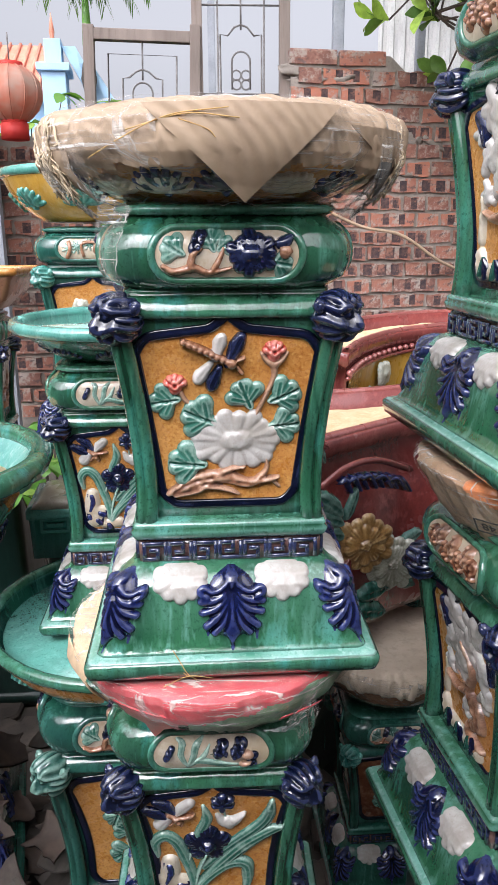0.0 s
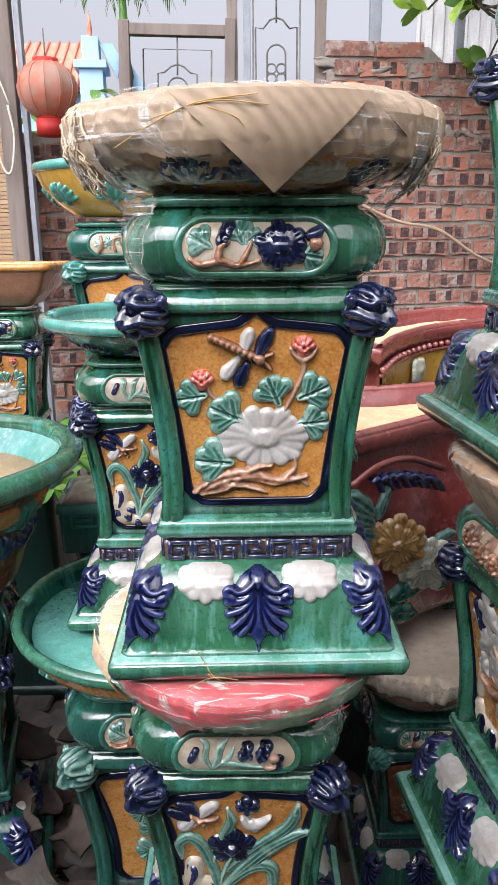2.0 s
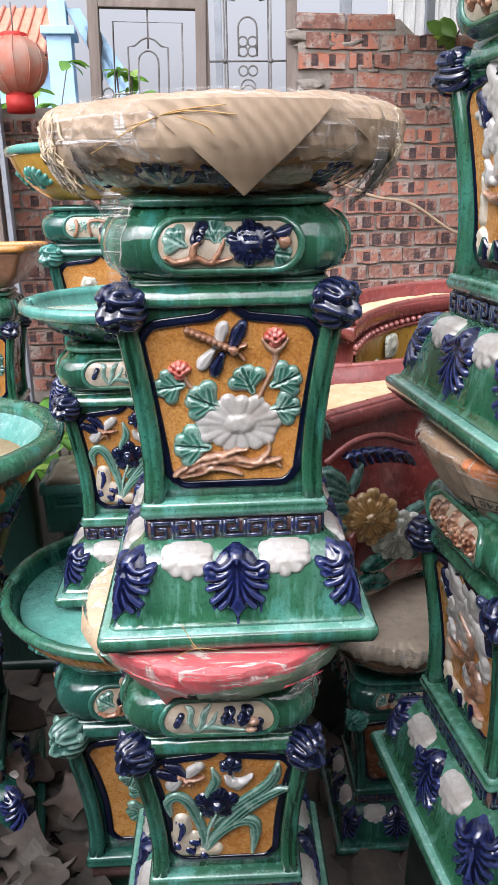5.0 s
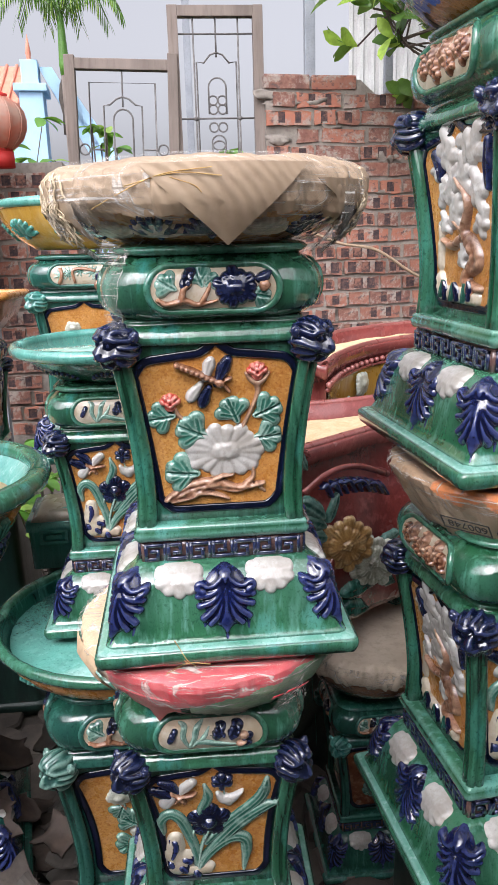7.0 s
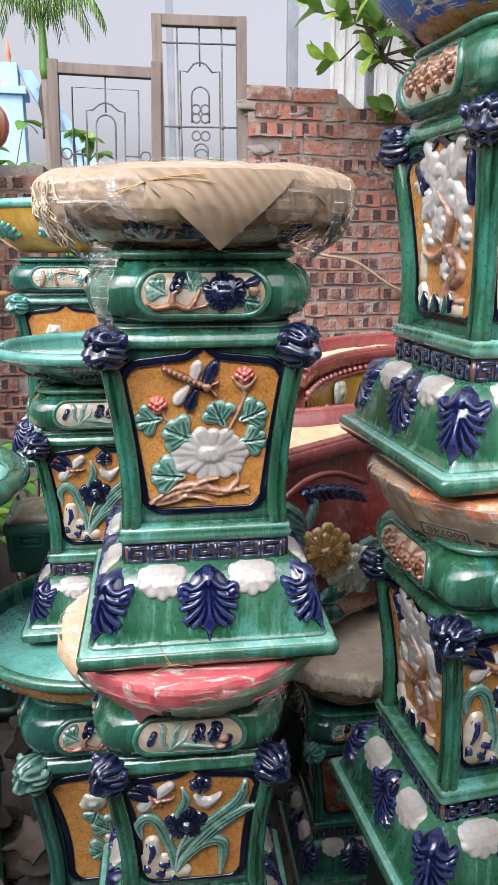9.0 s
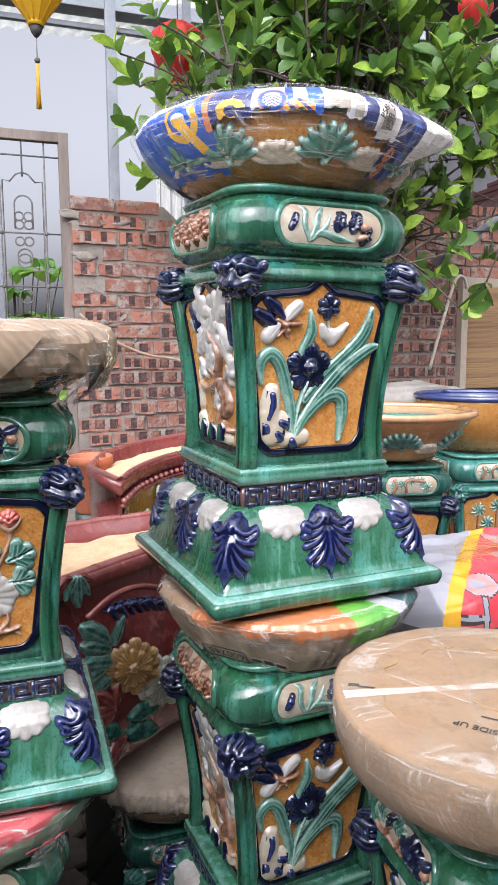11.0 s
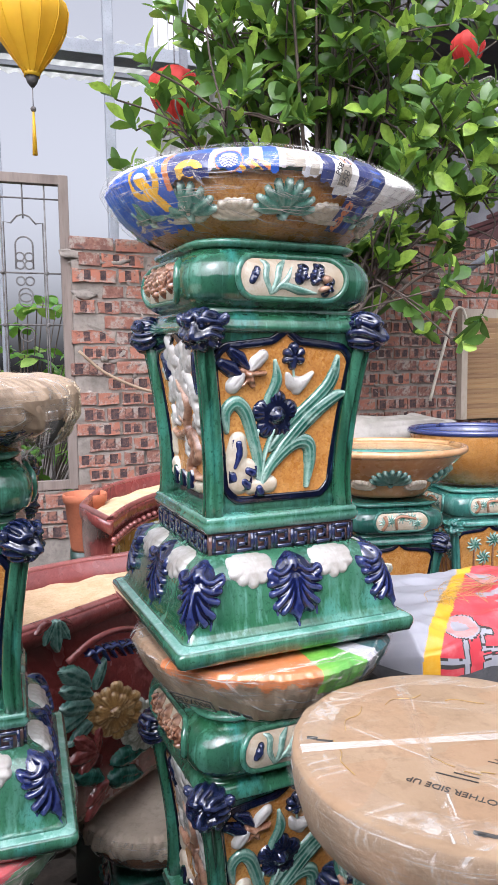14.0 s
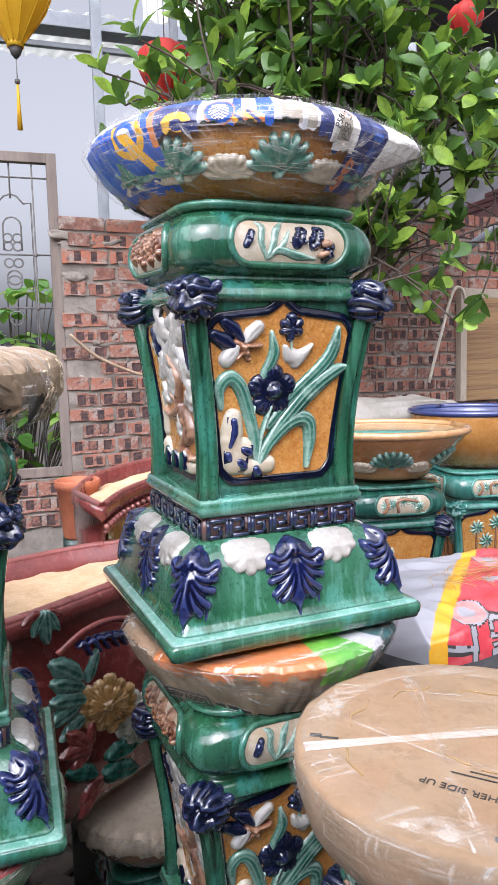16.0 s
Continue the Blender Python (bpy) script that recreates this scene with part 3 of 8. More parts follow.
def peony(kind):
    def flower(b):
        c, fz = (0.009, 0.278), 0.66
        d, veins = [S([(c[0] - 0.014, c[1]), (c[0] + 0.014, c[1])], 0.024, 0.0062)], []
        for i in range(17):
            a, q = 360 * i / 17, 0.0515 * (1 + 0.07 * math.sin(i * 2.7) + 0.04 * math.sin(i * 5.1))
            d.append(S([polar(c, a, 0.012, fz), polar(c, a, q * 0.6, fz), polar(c, a, q - 0.0075, fz)], (0.0065, 0.0104, 0.0100), 0.0060 + 0.0008 * math.sin(i * 1.9)))
            veins.append(([polar(c, a + 10.6, 0.018, fz), polar(c, a + 10.6, q * 0.95, fz)], 0.0016, 0.0016))
            veins.append(([polar(c, a, 0.022, fz), polar(c, a, q * 0.9, fz)], 0.0011, 0.0008))
        d += [S([(c[0] - 0.006, c[1] + 0.001), (c[0] + 0.007, c[1] + 0.001)], 0.0125, 0.0048, 0.0048)] + [S([polar((c[0], c[1] + 0.001), 137 * i, 0.0034 * i ** 0.5, 0.8)], 0.0028, 0.0022, 0.0082) for i in range(12)]
        relief(b, d, veins, 0.0013, soft=2)

    def bud_at(u, v):
        def go(b):
            d = [S([(u, v), polar((u, v), 20 + 35 * i, 0.009)], (0.006, 0.0058), 0.0075 + 0.0015 * (i % 2)) for i in range(5)]
            relief(b, d + [S([(u, v + 0.002)], 0.0065, 0.006, 0.006), S([(u, v - 0.004)], 0.008, 0.008)], [([(u, v), polar((u, v), 38 + 35 * i, 0.014)], 0.0018, 0.004) for i in range(4)], 0.0011)
        return go

    def branch(b):
        d = [S([(-0.074, 0.211), (-0.052, 0.221), (-0.030, 0.229), (-0.004, 0.231), (0.020, 0.223), (0.036, 0.225), (0.060, 0.229)], (0.004, 0.009, 0.0105, 0.009, 0.007, 0.0055, 0.003), 0.009),
             S([(-0.066, 0.208), (-0.036, 0.216), (-0.004, 0.240), (0.018, 0.244)], (0.003, 0.005, 0.005, 0.003), 0.0095), S([(-0.058, 0.217), (-0.024, 0.219), (0.000, 0.214), (0.012, 0.208)], (0.004, 0.004, 0.002), 0.009),
             S([(0.034, 0.226), (0.046, 0.240), (0.045, 0.256)], (0.005, 0.0035, 0.002), 0.007), S([(0.050, 0.228), (0.062, 0.216)], (0.004, 0.002), 0.006)]
        relief(b, d, [([(-0.068, 0.213), (-0.045, 0.226), (-0.02, 0.232)], 0.002, 0.004), ([(-0.03, 0.224), (0.0, 0.226), (0.03, 0.222)], 0.002, 0.004)], 0.0014, 0.004, 0.3)

    def stem(p, r):
        return lambda b: relief(b, [S(p, r, 0.004)], (), 0.0012)

    def calyx(b):
        relief(b, [S([(0.053, 0.372), (0.053, 0.356), (0.042, 0.330), (0.030, 0.306)], (0.005, 0.003, 0.003), 0.005), S([(0.053, 0.371), (0.044, 0.377), (0.038, 0.386)], (0.005, 0.002), 0.006), S([(0.053, 0.371), (0.062, 0.377), (0.068, 0.386)], (0.005, 0.002), 0.006)], (), 0.0012)

    def wing(p, r):
        return lambda b: relief(b, [S(p, r, 0.0075, 0.0)], [(p, 0.0014, 0.0022)], 0.0012)

    def insect(b):
        d = [S([(-0.050, 0.400), (-0.030, 0.392), (0.004, 0.374)], (0.0035, 0.0042, 0.0046), 0.010)] + [S([(-0.050 + 0.0062 * i, 0.400 - 0.0030 * i)], 0.0046, 0.005, 0.0075) for i in range(9)]
        d += [S([(0.004, 0.374)], 0.0065, 0.006, 0.008), S([(0.010, 0.370), (0.016, 0.362)], 0.003, 0.009), S([(0.012, 0.378), (0.018, 0.380)], 0.003, 0.009)]
        relief(b, d, (), 0.0011)

    leaves = [("leaf", LEAFGREEN, lambda b, q=q: lobed_leaf(b, *q)) for q in (
        (-0.058, 0.331, 188, 0.033), (-0.016, 0.301, 156, 0.041), (0.026, 0.320, 112, 0.035), (0.050, 0.327, 24, 0.037), (0.050, 0.295, 6, 0.035), (-0.030, 0.247, 174, 0.043))]
    return [("flower", WHITE, flower), *leaves, ("bud", RED, bud_at(-0.061, 0.348)), ("bud", RED, bud_at(0.053, 0.386)), ("branch", BRANCH, branch),
            ("stem", BRANCH, calyx), ("stem", BRANCH, stem([(-0.056, 0.342), (-0.050, 0.330), (-0.038, 0.320), (-0.016, 0.306)], 0.003)),
            ("wing", NAVY, wing(((0.000, 0.372), (0.010, 0.394), (0.015, 0.404)), (0.005, 0.0095, 0.007))), ("wing", NAVY, wing(((-0.010, 0.368), (-0.017, 0.352), (-0.019, 0.346)), (0.005, 0.009, 0.007))),
            ("wing", WHITE, wing(((-0.014, 0.380), (-0.009, 0.398), (-0.007, 0.404)), (0.005, 0.0085, 0.006))), ("wing", WHITE, wing(((-0.020, 0.374), (-0.031, 0.360), (-0.034, 0.355)), (0.004, 0.0085, 0.007))),
            ("dragonfly_body", BROWN, insect)]


def blade(b, p, r, h=0.0075, v=0.0022):
    """A strap leaf along points with three sunk lines."""
    line = curve([(x, 0, z) for x, z in p], 5)
    veins = [(p, v * 0.8, 0.0026)]
    for e in (-0.5, 0.5):
        side = []
        for i, q in enumerate(line):
            d = (line[min(i + 1, len(line) - 1)] - line[max(i - 1, 0)]).normalized()
            w = e * float(np.interp(i / (len(line) - 1), np.linspace(0, 1, len(r)), r))
            side.append((q.x - d.z * w, q.z + d.x * w))
        veins.append((side[::3], v * 0.6, 0.0014))
    relief(b, [S(p, r, h * 0.85)], veins, 0.0014)


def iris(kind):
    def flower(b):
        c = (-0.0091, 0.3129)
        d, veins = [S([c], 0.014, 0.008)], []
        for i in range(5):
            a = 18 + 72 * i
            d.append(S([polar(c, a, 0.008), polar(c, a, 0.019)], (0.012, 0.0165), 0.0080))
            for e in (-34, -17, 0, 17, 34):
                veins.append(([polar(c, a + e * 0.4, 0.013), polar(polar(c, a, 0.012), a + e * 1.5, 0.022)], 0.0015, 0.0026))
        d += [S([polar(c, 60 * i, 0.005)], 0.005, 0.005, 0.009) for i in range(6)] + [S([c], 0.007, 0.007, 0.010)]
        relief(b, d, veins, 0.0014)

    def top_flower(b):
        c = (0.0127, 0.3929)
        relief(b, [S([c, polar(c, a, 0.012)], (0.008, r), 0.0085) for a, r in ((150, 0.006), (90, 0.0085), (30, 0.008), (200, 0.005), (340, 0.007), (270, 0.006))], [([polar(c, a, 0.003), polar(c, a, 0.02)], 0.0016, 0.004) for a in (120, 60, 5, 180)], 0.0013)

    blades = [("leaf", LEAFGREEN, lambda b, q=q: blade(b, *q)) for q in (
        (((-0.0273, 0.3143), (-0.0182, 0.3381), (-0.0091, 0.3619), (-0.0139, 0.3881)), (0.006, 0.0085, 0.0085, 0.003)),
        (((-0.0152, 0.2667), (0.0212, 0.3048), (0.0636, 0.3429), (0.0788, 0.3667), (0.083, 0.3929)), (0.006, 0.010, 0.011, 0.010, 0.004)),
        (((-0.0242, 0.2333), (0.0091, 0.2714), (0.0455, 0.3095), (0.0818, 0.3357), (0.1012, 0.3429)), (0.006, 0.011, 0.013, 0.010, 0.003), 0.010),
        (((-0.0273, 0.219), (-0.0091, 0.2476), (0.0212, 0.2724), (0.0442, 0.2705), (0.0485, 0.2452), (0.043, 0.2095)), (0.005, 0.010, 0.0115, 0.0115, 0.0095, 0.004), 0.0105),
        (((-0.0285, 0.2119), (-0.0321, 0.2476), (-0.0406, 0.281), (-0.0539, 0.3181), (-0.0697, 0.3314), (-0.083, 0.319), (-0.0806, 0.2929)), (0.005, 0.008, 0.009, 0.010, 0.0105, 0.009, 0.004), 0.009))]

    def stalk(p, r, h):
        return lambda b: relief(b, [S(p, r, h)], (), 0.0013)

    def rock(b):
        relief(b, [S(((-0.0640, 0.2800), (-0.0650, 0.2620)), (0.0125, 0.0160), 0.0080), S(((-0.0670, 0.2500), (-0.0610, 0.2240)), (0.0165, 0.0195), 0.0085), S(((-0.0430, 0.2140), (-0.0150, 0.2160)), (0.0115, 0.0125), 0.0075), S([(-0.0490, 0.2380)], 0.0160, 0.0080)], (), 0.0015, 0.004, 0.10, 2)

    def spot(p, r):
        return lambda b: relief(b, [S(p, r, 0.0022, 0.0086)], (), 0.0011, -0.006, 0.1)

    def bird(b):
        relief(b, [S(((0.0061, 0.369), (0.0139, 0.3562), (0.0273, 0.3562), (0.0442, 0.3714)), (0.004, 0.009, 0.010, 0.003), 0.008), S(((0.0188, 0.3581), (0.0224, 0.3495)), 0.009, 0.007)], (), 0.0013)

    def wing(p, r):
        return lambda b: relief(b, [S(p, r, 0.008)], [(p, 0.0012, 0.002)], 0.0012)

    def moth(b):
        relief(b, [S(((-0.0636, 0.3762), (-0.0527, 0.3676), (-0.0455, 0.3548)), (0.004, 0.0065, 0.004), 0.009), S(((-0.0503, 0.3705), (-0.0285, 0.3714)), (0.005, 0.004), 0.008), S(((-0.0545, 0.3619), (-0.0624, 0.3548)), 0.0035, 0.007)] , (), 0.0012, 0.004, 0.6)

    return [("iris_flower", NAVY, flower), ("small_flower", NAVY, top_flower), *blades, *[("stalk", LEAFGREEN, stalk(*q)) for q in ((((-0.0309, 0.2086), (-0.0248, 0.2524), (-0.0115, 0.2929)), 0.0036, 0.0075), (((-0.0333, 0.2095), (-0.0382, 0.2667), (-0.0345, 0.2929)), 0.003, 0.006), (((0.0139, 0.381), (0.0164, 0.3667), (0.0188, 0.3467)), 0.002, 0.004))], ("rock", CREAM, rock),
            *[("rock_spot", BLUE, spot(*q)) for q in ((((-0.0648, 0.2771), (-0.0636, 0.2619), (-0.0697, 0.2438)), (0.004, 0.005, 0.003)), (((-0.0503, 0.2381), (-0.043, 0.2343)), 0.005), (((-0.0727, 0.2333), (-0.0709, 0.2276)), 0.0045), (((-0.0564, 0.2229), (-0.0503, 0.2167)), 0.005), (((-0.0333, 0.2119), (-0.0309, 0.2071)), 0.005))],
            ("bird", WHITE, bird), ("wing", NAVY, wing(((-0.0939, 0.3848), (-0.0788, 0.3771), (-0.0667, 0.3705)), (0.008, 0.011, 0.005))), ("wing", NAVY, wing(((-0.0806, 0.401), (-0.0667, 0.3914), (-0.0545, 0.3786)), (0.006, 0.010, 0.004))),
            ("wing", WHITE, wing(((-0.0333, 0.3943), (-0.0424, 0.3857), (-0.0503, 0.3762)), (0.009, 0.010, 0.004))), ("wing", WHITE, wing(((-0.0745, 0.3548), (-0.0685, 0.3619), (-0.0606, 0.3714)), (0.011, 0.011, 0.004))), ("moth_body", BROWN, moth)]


def blossom(kind):
    def cluster(u, v, k, r):
        def go(b):
            d, veins = [S([(u, v)], r * 0.6, 0.0062)], []
            for i in range(k):
                a = 360 * i / k + 900 * u
                q = r * (0.9 + 0.35 * math.sin(i * 2.3 + v * 70))
                d.append(S([(u, v), polar((u, v), a, q * 0.55), polar((u, v), a + 12, q)], (r * 0.3, r * 0.46, r * 0.44), 0.0066 + 0.0008 * math.sin(i * 1.9)))
                veins.append(([polar((u, v), a, r * 0.3), polar((u, v), a + 12, q * 1.2)], 0.0020, 0.0015))
            relief(b, d + [S([(u + 0.002, v)], r * 0.20, 0.0028, 0.0058)], veins, 0.0016, 0.004, 0.0, 2)
        return go

    def trunk(b):
        relief(b, [S([(-0.056, 0.284), (-0.028, 0.276), (0.006, 0.286), (0.030, 0.278), (0.044, 0.255), (0.018, 0.242), (0.014, 0.226), (0.050, 0.222)], (0.004, 0.007, 0.008, 0.010, 0.009, 0.009, 0.010, 0.005), 0.0085),
                   S([(0.030, 0.216), (0.012, 0.236), (0.034, 0.262), (0.010, 0.292), (0.022, 0.330), (-0.004, 0.360)], (0.012, 0.009, 0.010, 0.008, 0.006, 0.004), 0.010), S([(0.012, 0.290), (-0.030, 0.312)], (0.006, 0.003), 0.007)], (), 0.0016, 0.004, 0.3)

    def dark(p, r):
        return lambda b: relief(b, [S(p, r, 0.0075)], [(p, 0.0018, 0.003)], 0.0014, 0.004, 0.1)

    def bed(b):
        relief(b, [S([(-0.062, 0.232), (-0.056, 0.214)], (0.010, 0.012), 0.009), S([(-0.056, 0.212), (0.040, 0.210)], 0.011, 0.008), S([(-0.058, 0.300), (-0.064, 0.250)], (0.006, 0.009), 0.006)], (), 0.0016, 0.004, 0.3)

    def tuft(u, v, a):
        return lambda b: leaf_relief(b, u, v, a, 0.026, 0.006, -0.008)

    return [*[("blossom", WHITE, cluster(*q)) for q in ((-0.026, 0.392, 6, 0.024), (0.034, 0.394, 6, 0.024), (0.004, 0.362, 7, 0.022), (-0.036, 0.346, 6, 0.020), (0.046, 0.342, 6, 0.021), (-0.014, 0.322, 6, 0.020), (0.052, 0.304, 5, 0.016), (-0.058, 0.372, 5, 0.014), (-0.048, 0.304, 5, 0.014), (0.000, 0.262, 5, 0.013))],
            ("gnarled_trunk", BRANCH, trunk), ("dark_bloom", NAVY, dark(((-0.062, 0.392), (-0.052, 0.376), (-0.050, 0.362)), (0.010, 0.013, 0.007))), ("dark_wing", BLUE, dark(((0.078, 0.396), (0.074, 0.370), (0.072, 0.345)), (0.007, 0.013, 0.006))), ("rock_bed", CREAM, bed),
            *[("tuft", BLUE if k % 2 else LEAFGREEN, tuft(*q)) for k, q in enumerate(((-0.05, 0.206, 70), (-0.035, 0.203, 100), (-0.018, 0.203, 75), (0.0, 0.204, 110), (0.016, 0.203, 80), (0.032, 0.206, 95)))]]


def palm(kind):
    tops = ((-0.045, 0.365), (0.020, 0.380), (0.060, 0.330), (-0.010, 0.320))

    def crown(u, v):
        def go(b):
            d, veins = [], []
            for i in range(9):
                a = 40 * i + 10
                p = ((u, v), polar((u, v), a, 0.016), polar((u, v), a - 14, 0.027))
                d.append(S(p, (0.003, 0.0046, 0.001), 0.006 + 0.0015 * (i % 2)))
                veins.append((p, 0.0012, 0.002))
            relief(b, d, veins, 0.0015)
        return go

    def trunk(u, v):
        return lambda b: relief(b, [S([(u + 0.012, 0.206), (u + 0.004, 0.5 * (v + 0.206)), (u, v)], (0.0055, 0.004, 0.0035), 0.005)], (), 0.0015, 0.004, 0.5)

    return [*[("palm_trunk", BROWN, trunk(*q)) for q in tops], *[("palm_crown", LEAFGREEN, crown(*q)) for q in tops]]


def spray(kind):
    """A sparse sprig: a grey-white flower with leaves low on the panel."""
    def flower(u, v, r, n):
        def go(b):
            d, veins = bloom((u, v), r, n, 0.75, 0.007)
            relief(b, d, veins, 0.0015)
        return go

    def branch(b):
        relief(b, [S([(0.050, 0.206), (0.035, 0.232), (0.010, 0.250), (-0.010, 0.300), (-0.034, 0.345)], (0.005, 0.003), 0.005)], (), 0.0014)

    leaves = [("leaf", LEAFGREEN, lambda b, q=q: lobed_leaf(b, *q)) for q in ((-0.012, 0.262, 205, 0.038), (0.032, 0.268, -25, 0.036), (0.028, 0.288, 40, 0.034), (-0.008, 0.296, 145, 0.036), (-0.030, 0.340, 250, 0.030))]
    return [("flower", PETAL_GREY, flower(0.010, 0.275, 0.032, 11)), ("flower", PETAL_GREY, flower(-0.035, 0.358, 0.021, 9)), *leaves, ("branch", BROWN, branch)]


def neck_half(z):
    return float(np.interp(z, (0.455, 0.461, 0.470, 0.483, 0.497, 0.511, 0.522, 0.530, 0.536), (0.112, 0.124, 0.135, 0.1395, 0.1405, 0.138, 0.131, 0.121, 0.113)))


def stadium(h, v, n=14):
    pts = []
    for k in range(2 * n):
        a = radians(-90 + 180 * (k % n) / (n - 1)) + (math.pi if k >= n else 0)
        pts.append(((h - v) * (1 if k < n else -1) + v * math.cos(a), v * math.sin(a)))
    return pts


def neck_face(x, dz):
    z = 0.496 + dz
    return (x, -neck_half(z) - 0.0012, z)


def neck_plaque(bm, h=0.080, v=0.0275):
    pts = stadium(h, v)
    rows = [[neck_face(x * s, y * s) for x, y in pts] for s in (0.02, 0.5, 0.8, 1.0)]
    skin(bm, rows, False, False)


def neck_rim(bm, h=0.080, v=0.0275):
    tube(bm, [neck_face(x, y) for x, y in stadium(h, v)], 0.0046, 8, True)


def neck_relief(style):
    def lay(build):
        def go(bm):
            tmp = bmesh.new()
            build(tmp)
            for w in tmp.verts:
                w.co.y += -neck_half(0.496 + max(-0.036, min(0.034, w.co.z)))
                w.co.z += 0.496
            me = bpy.data.meshes.new("relief")
            tmp.to_mesh(me)
            tmp.free()
            bm.from_mesh(me)
            bpy.data.meshes.remove(me)
        return go

    def knob(u, v, a, c, t=0):
        return lay(lambda b: blob(b, (u, -0.005, v), (a, 0.006, c), flat_rot(t), 2, 0.35, u * 70))

    def blade_at(*q):
        return lay(lambda b: leaf_relief(b, *q))

    def twig(pts, r=0.0036):
        return lay(lambda b: tube(b, curve(pts, 4), r, 6))

    def bloom_at(c, r, n, fz, h):
        def go(b):
            d, veins = bloom(c, r, n, fz, h, 0.3, 0.6, 0.12)
            relief(b, d, veins, 0.0013)
        return lay(go)

    def strap(p, r):
        return lay(lambda b: blade(b, p, r, 0.006, 0.0016))

    def bunch(u, v, k, r):
        return lay(lambda b: relief(b, [S([(u + 0.004, v + 0.007), (u - 0.003, v - 0.007)], r, 0.006)] + [S([polar((u, v), 137 * i, r * (0.5 + 0.11 * i), 1.15)], r * 0.42, 0.006, 0.003) for i in range(k)], (), 0.0012, 0.003, 0.4))

    if style == "rose":
        return [("twig", BROWN, lay(lambda b: relief(b, [S([(-0.068, -0.012), (-0.056, -0.018), (-0.036, -0.014), (-0.020, -0.019), (0.004, -0.014)], (0.003, 0.0045, 0.005, 0.004, 0.002), 0.007), S([(-0.040, -0.015), (-0.036, 0.000), (-0.028, 0.006)], (0.005, 0.004, 0.003), 0.007), S([(-0.016, -0.018), (-0.008, -0.004), (-0.004, 0.006)], (0.004, 0.0025), 0.006)], (), 0.0012, 0.003, 0.3))),
                ("rose", NAVY, bloom_at((0.026, 0.001), 0.0265, 11, 0.92, 0.008)), ("bud", NAVY, bunch(-0.031, 0.013, 4, 0.008)), ("bud", NAVY, knob(0.060, 0.013, 0.011, 0.007, 30)), ("bud_cup", BROWN, knob(0.061, 0.003, 0.007, 0.008)),
                *[("leaf", LEAFGREEN, lay(lambda b, q=q: lobed_leaf(b, *q))) for q in ((-0.046, 0.000, 150, 0.026), (-0.014, 0.004, 110, 0.025), (-0.010, 0.004, 35, 0.020), (0.046, -0.008, -10, 0.024))]]
    if style == "russet":
        return [("russet_bloom", BRANCH if k % 2 else BROWN, bunch(u, v, 7, 0.010)) for k, (u, v) in enumerate(((-0.052, 0.002), (-0.034, 0.010), (-0.018, -0.008), (0.002, 0.008), (0.020, -0.006), (0.038, 0.010), (0.054, -0.002)))]
    if style == "pine":
        return [*[("needle_tuft", LEAFGREEN, lay(lambda b, u=u, v=v: relief(b, [S([(u, v), polar((u, v), 40 * i, 0.016)], (0.003, 0.0022), 0.005 + 0.001 * (i % 2)) for i in range(9)], (), 0.0014))) for u, v in ((-0.03, 0.004), (0.0, 0.012), (0.03, 0.008), (0.045, -0.006), (-0.05, 0.0))],
                ("trunk", BROWN, twig([(-0.055, -0.003, -0.022), (-0.046, -0.006, 0.0), (-0.050, -0.004, 0.018)], 0.005)), ("twig", BROWN, twig([(-0.014, -0.003, -0.020), (-0.018, -0.006, 0.010), (0.006, -0.006, 0.016), (0.040, -0.004, 0.008)], 0.004))]
    return [*[("blade_leaf", LEAFGREEN, strap(*q)) for q in ((((-0.032, -0.020), (-0.040, 0.000), (-0.038, 0.016), (-0.046, 0.022)), (0.003, 0.005, 0.005, 0.002)), (((-0.032, -0.020), (-0.024, -0.004), (-0.020, 0.012), (-0.010, 0.024)), (0.003, 0.005, 0.0055, 0.002)), (((-0.030, -0.020), (-0.016, -0.010), (0.010, -0.016), (0.036, -0.019)), (0.003, 0.0055, 0.006, 0.002)), (((-0.026, -0.018), (-0.010, -0.002), (-0.002, 0.014)), (0.003, 0.0045, 0.002)))],
            *[("berry_head", NAVY, bunch(*q)) for q in ((0.012, 0.006, 7, 0.008), (0.036, 0.006, 8, 0.009), (0.052, -0.010, 6, 0.007), (-0.056, 0.002, 4, 0.0055))], ("bud_cup", BRANCH, knob(0.048, 0.000, 0.008, 0.006)), ("bud_cup", BRANCH, knob(0.044, -0.013, 0.009, 0.005, 20))]


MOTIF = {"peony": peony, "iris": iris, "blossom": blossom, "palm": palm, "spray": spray}


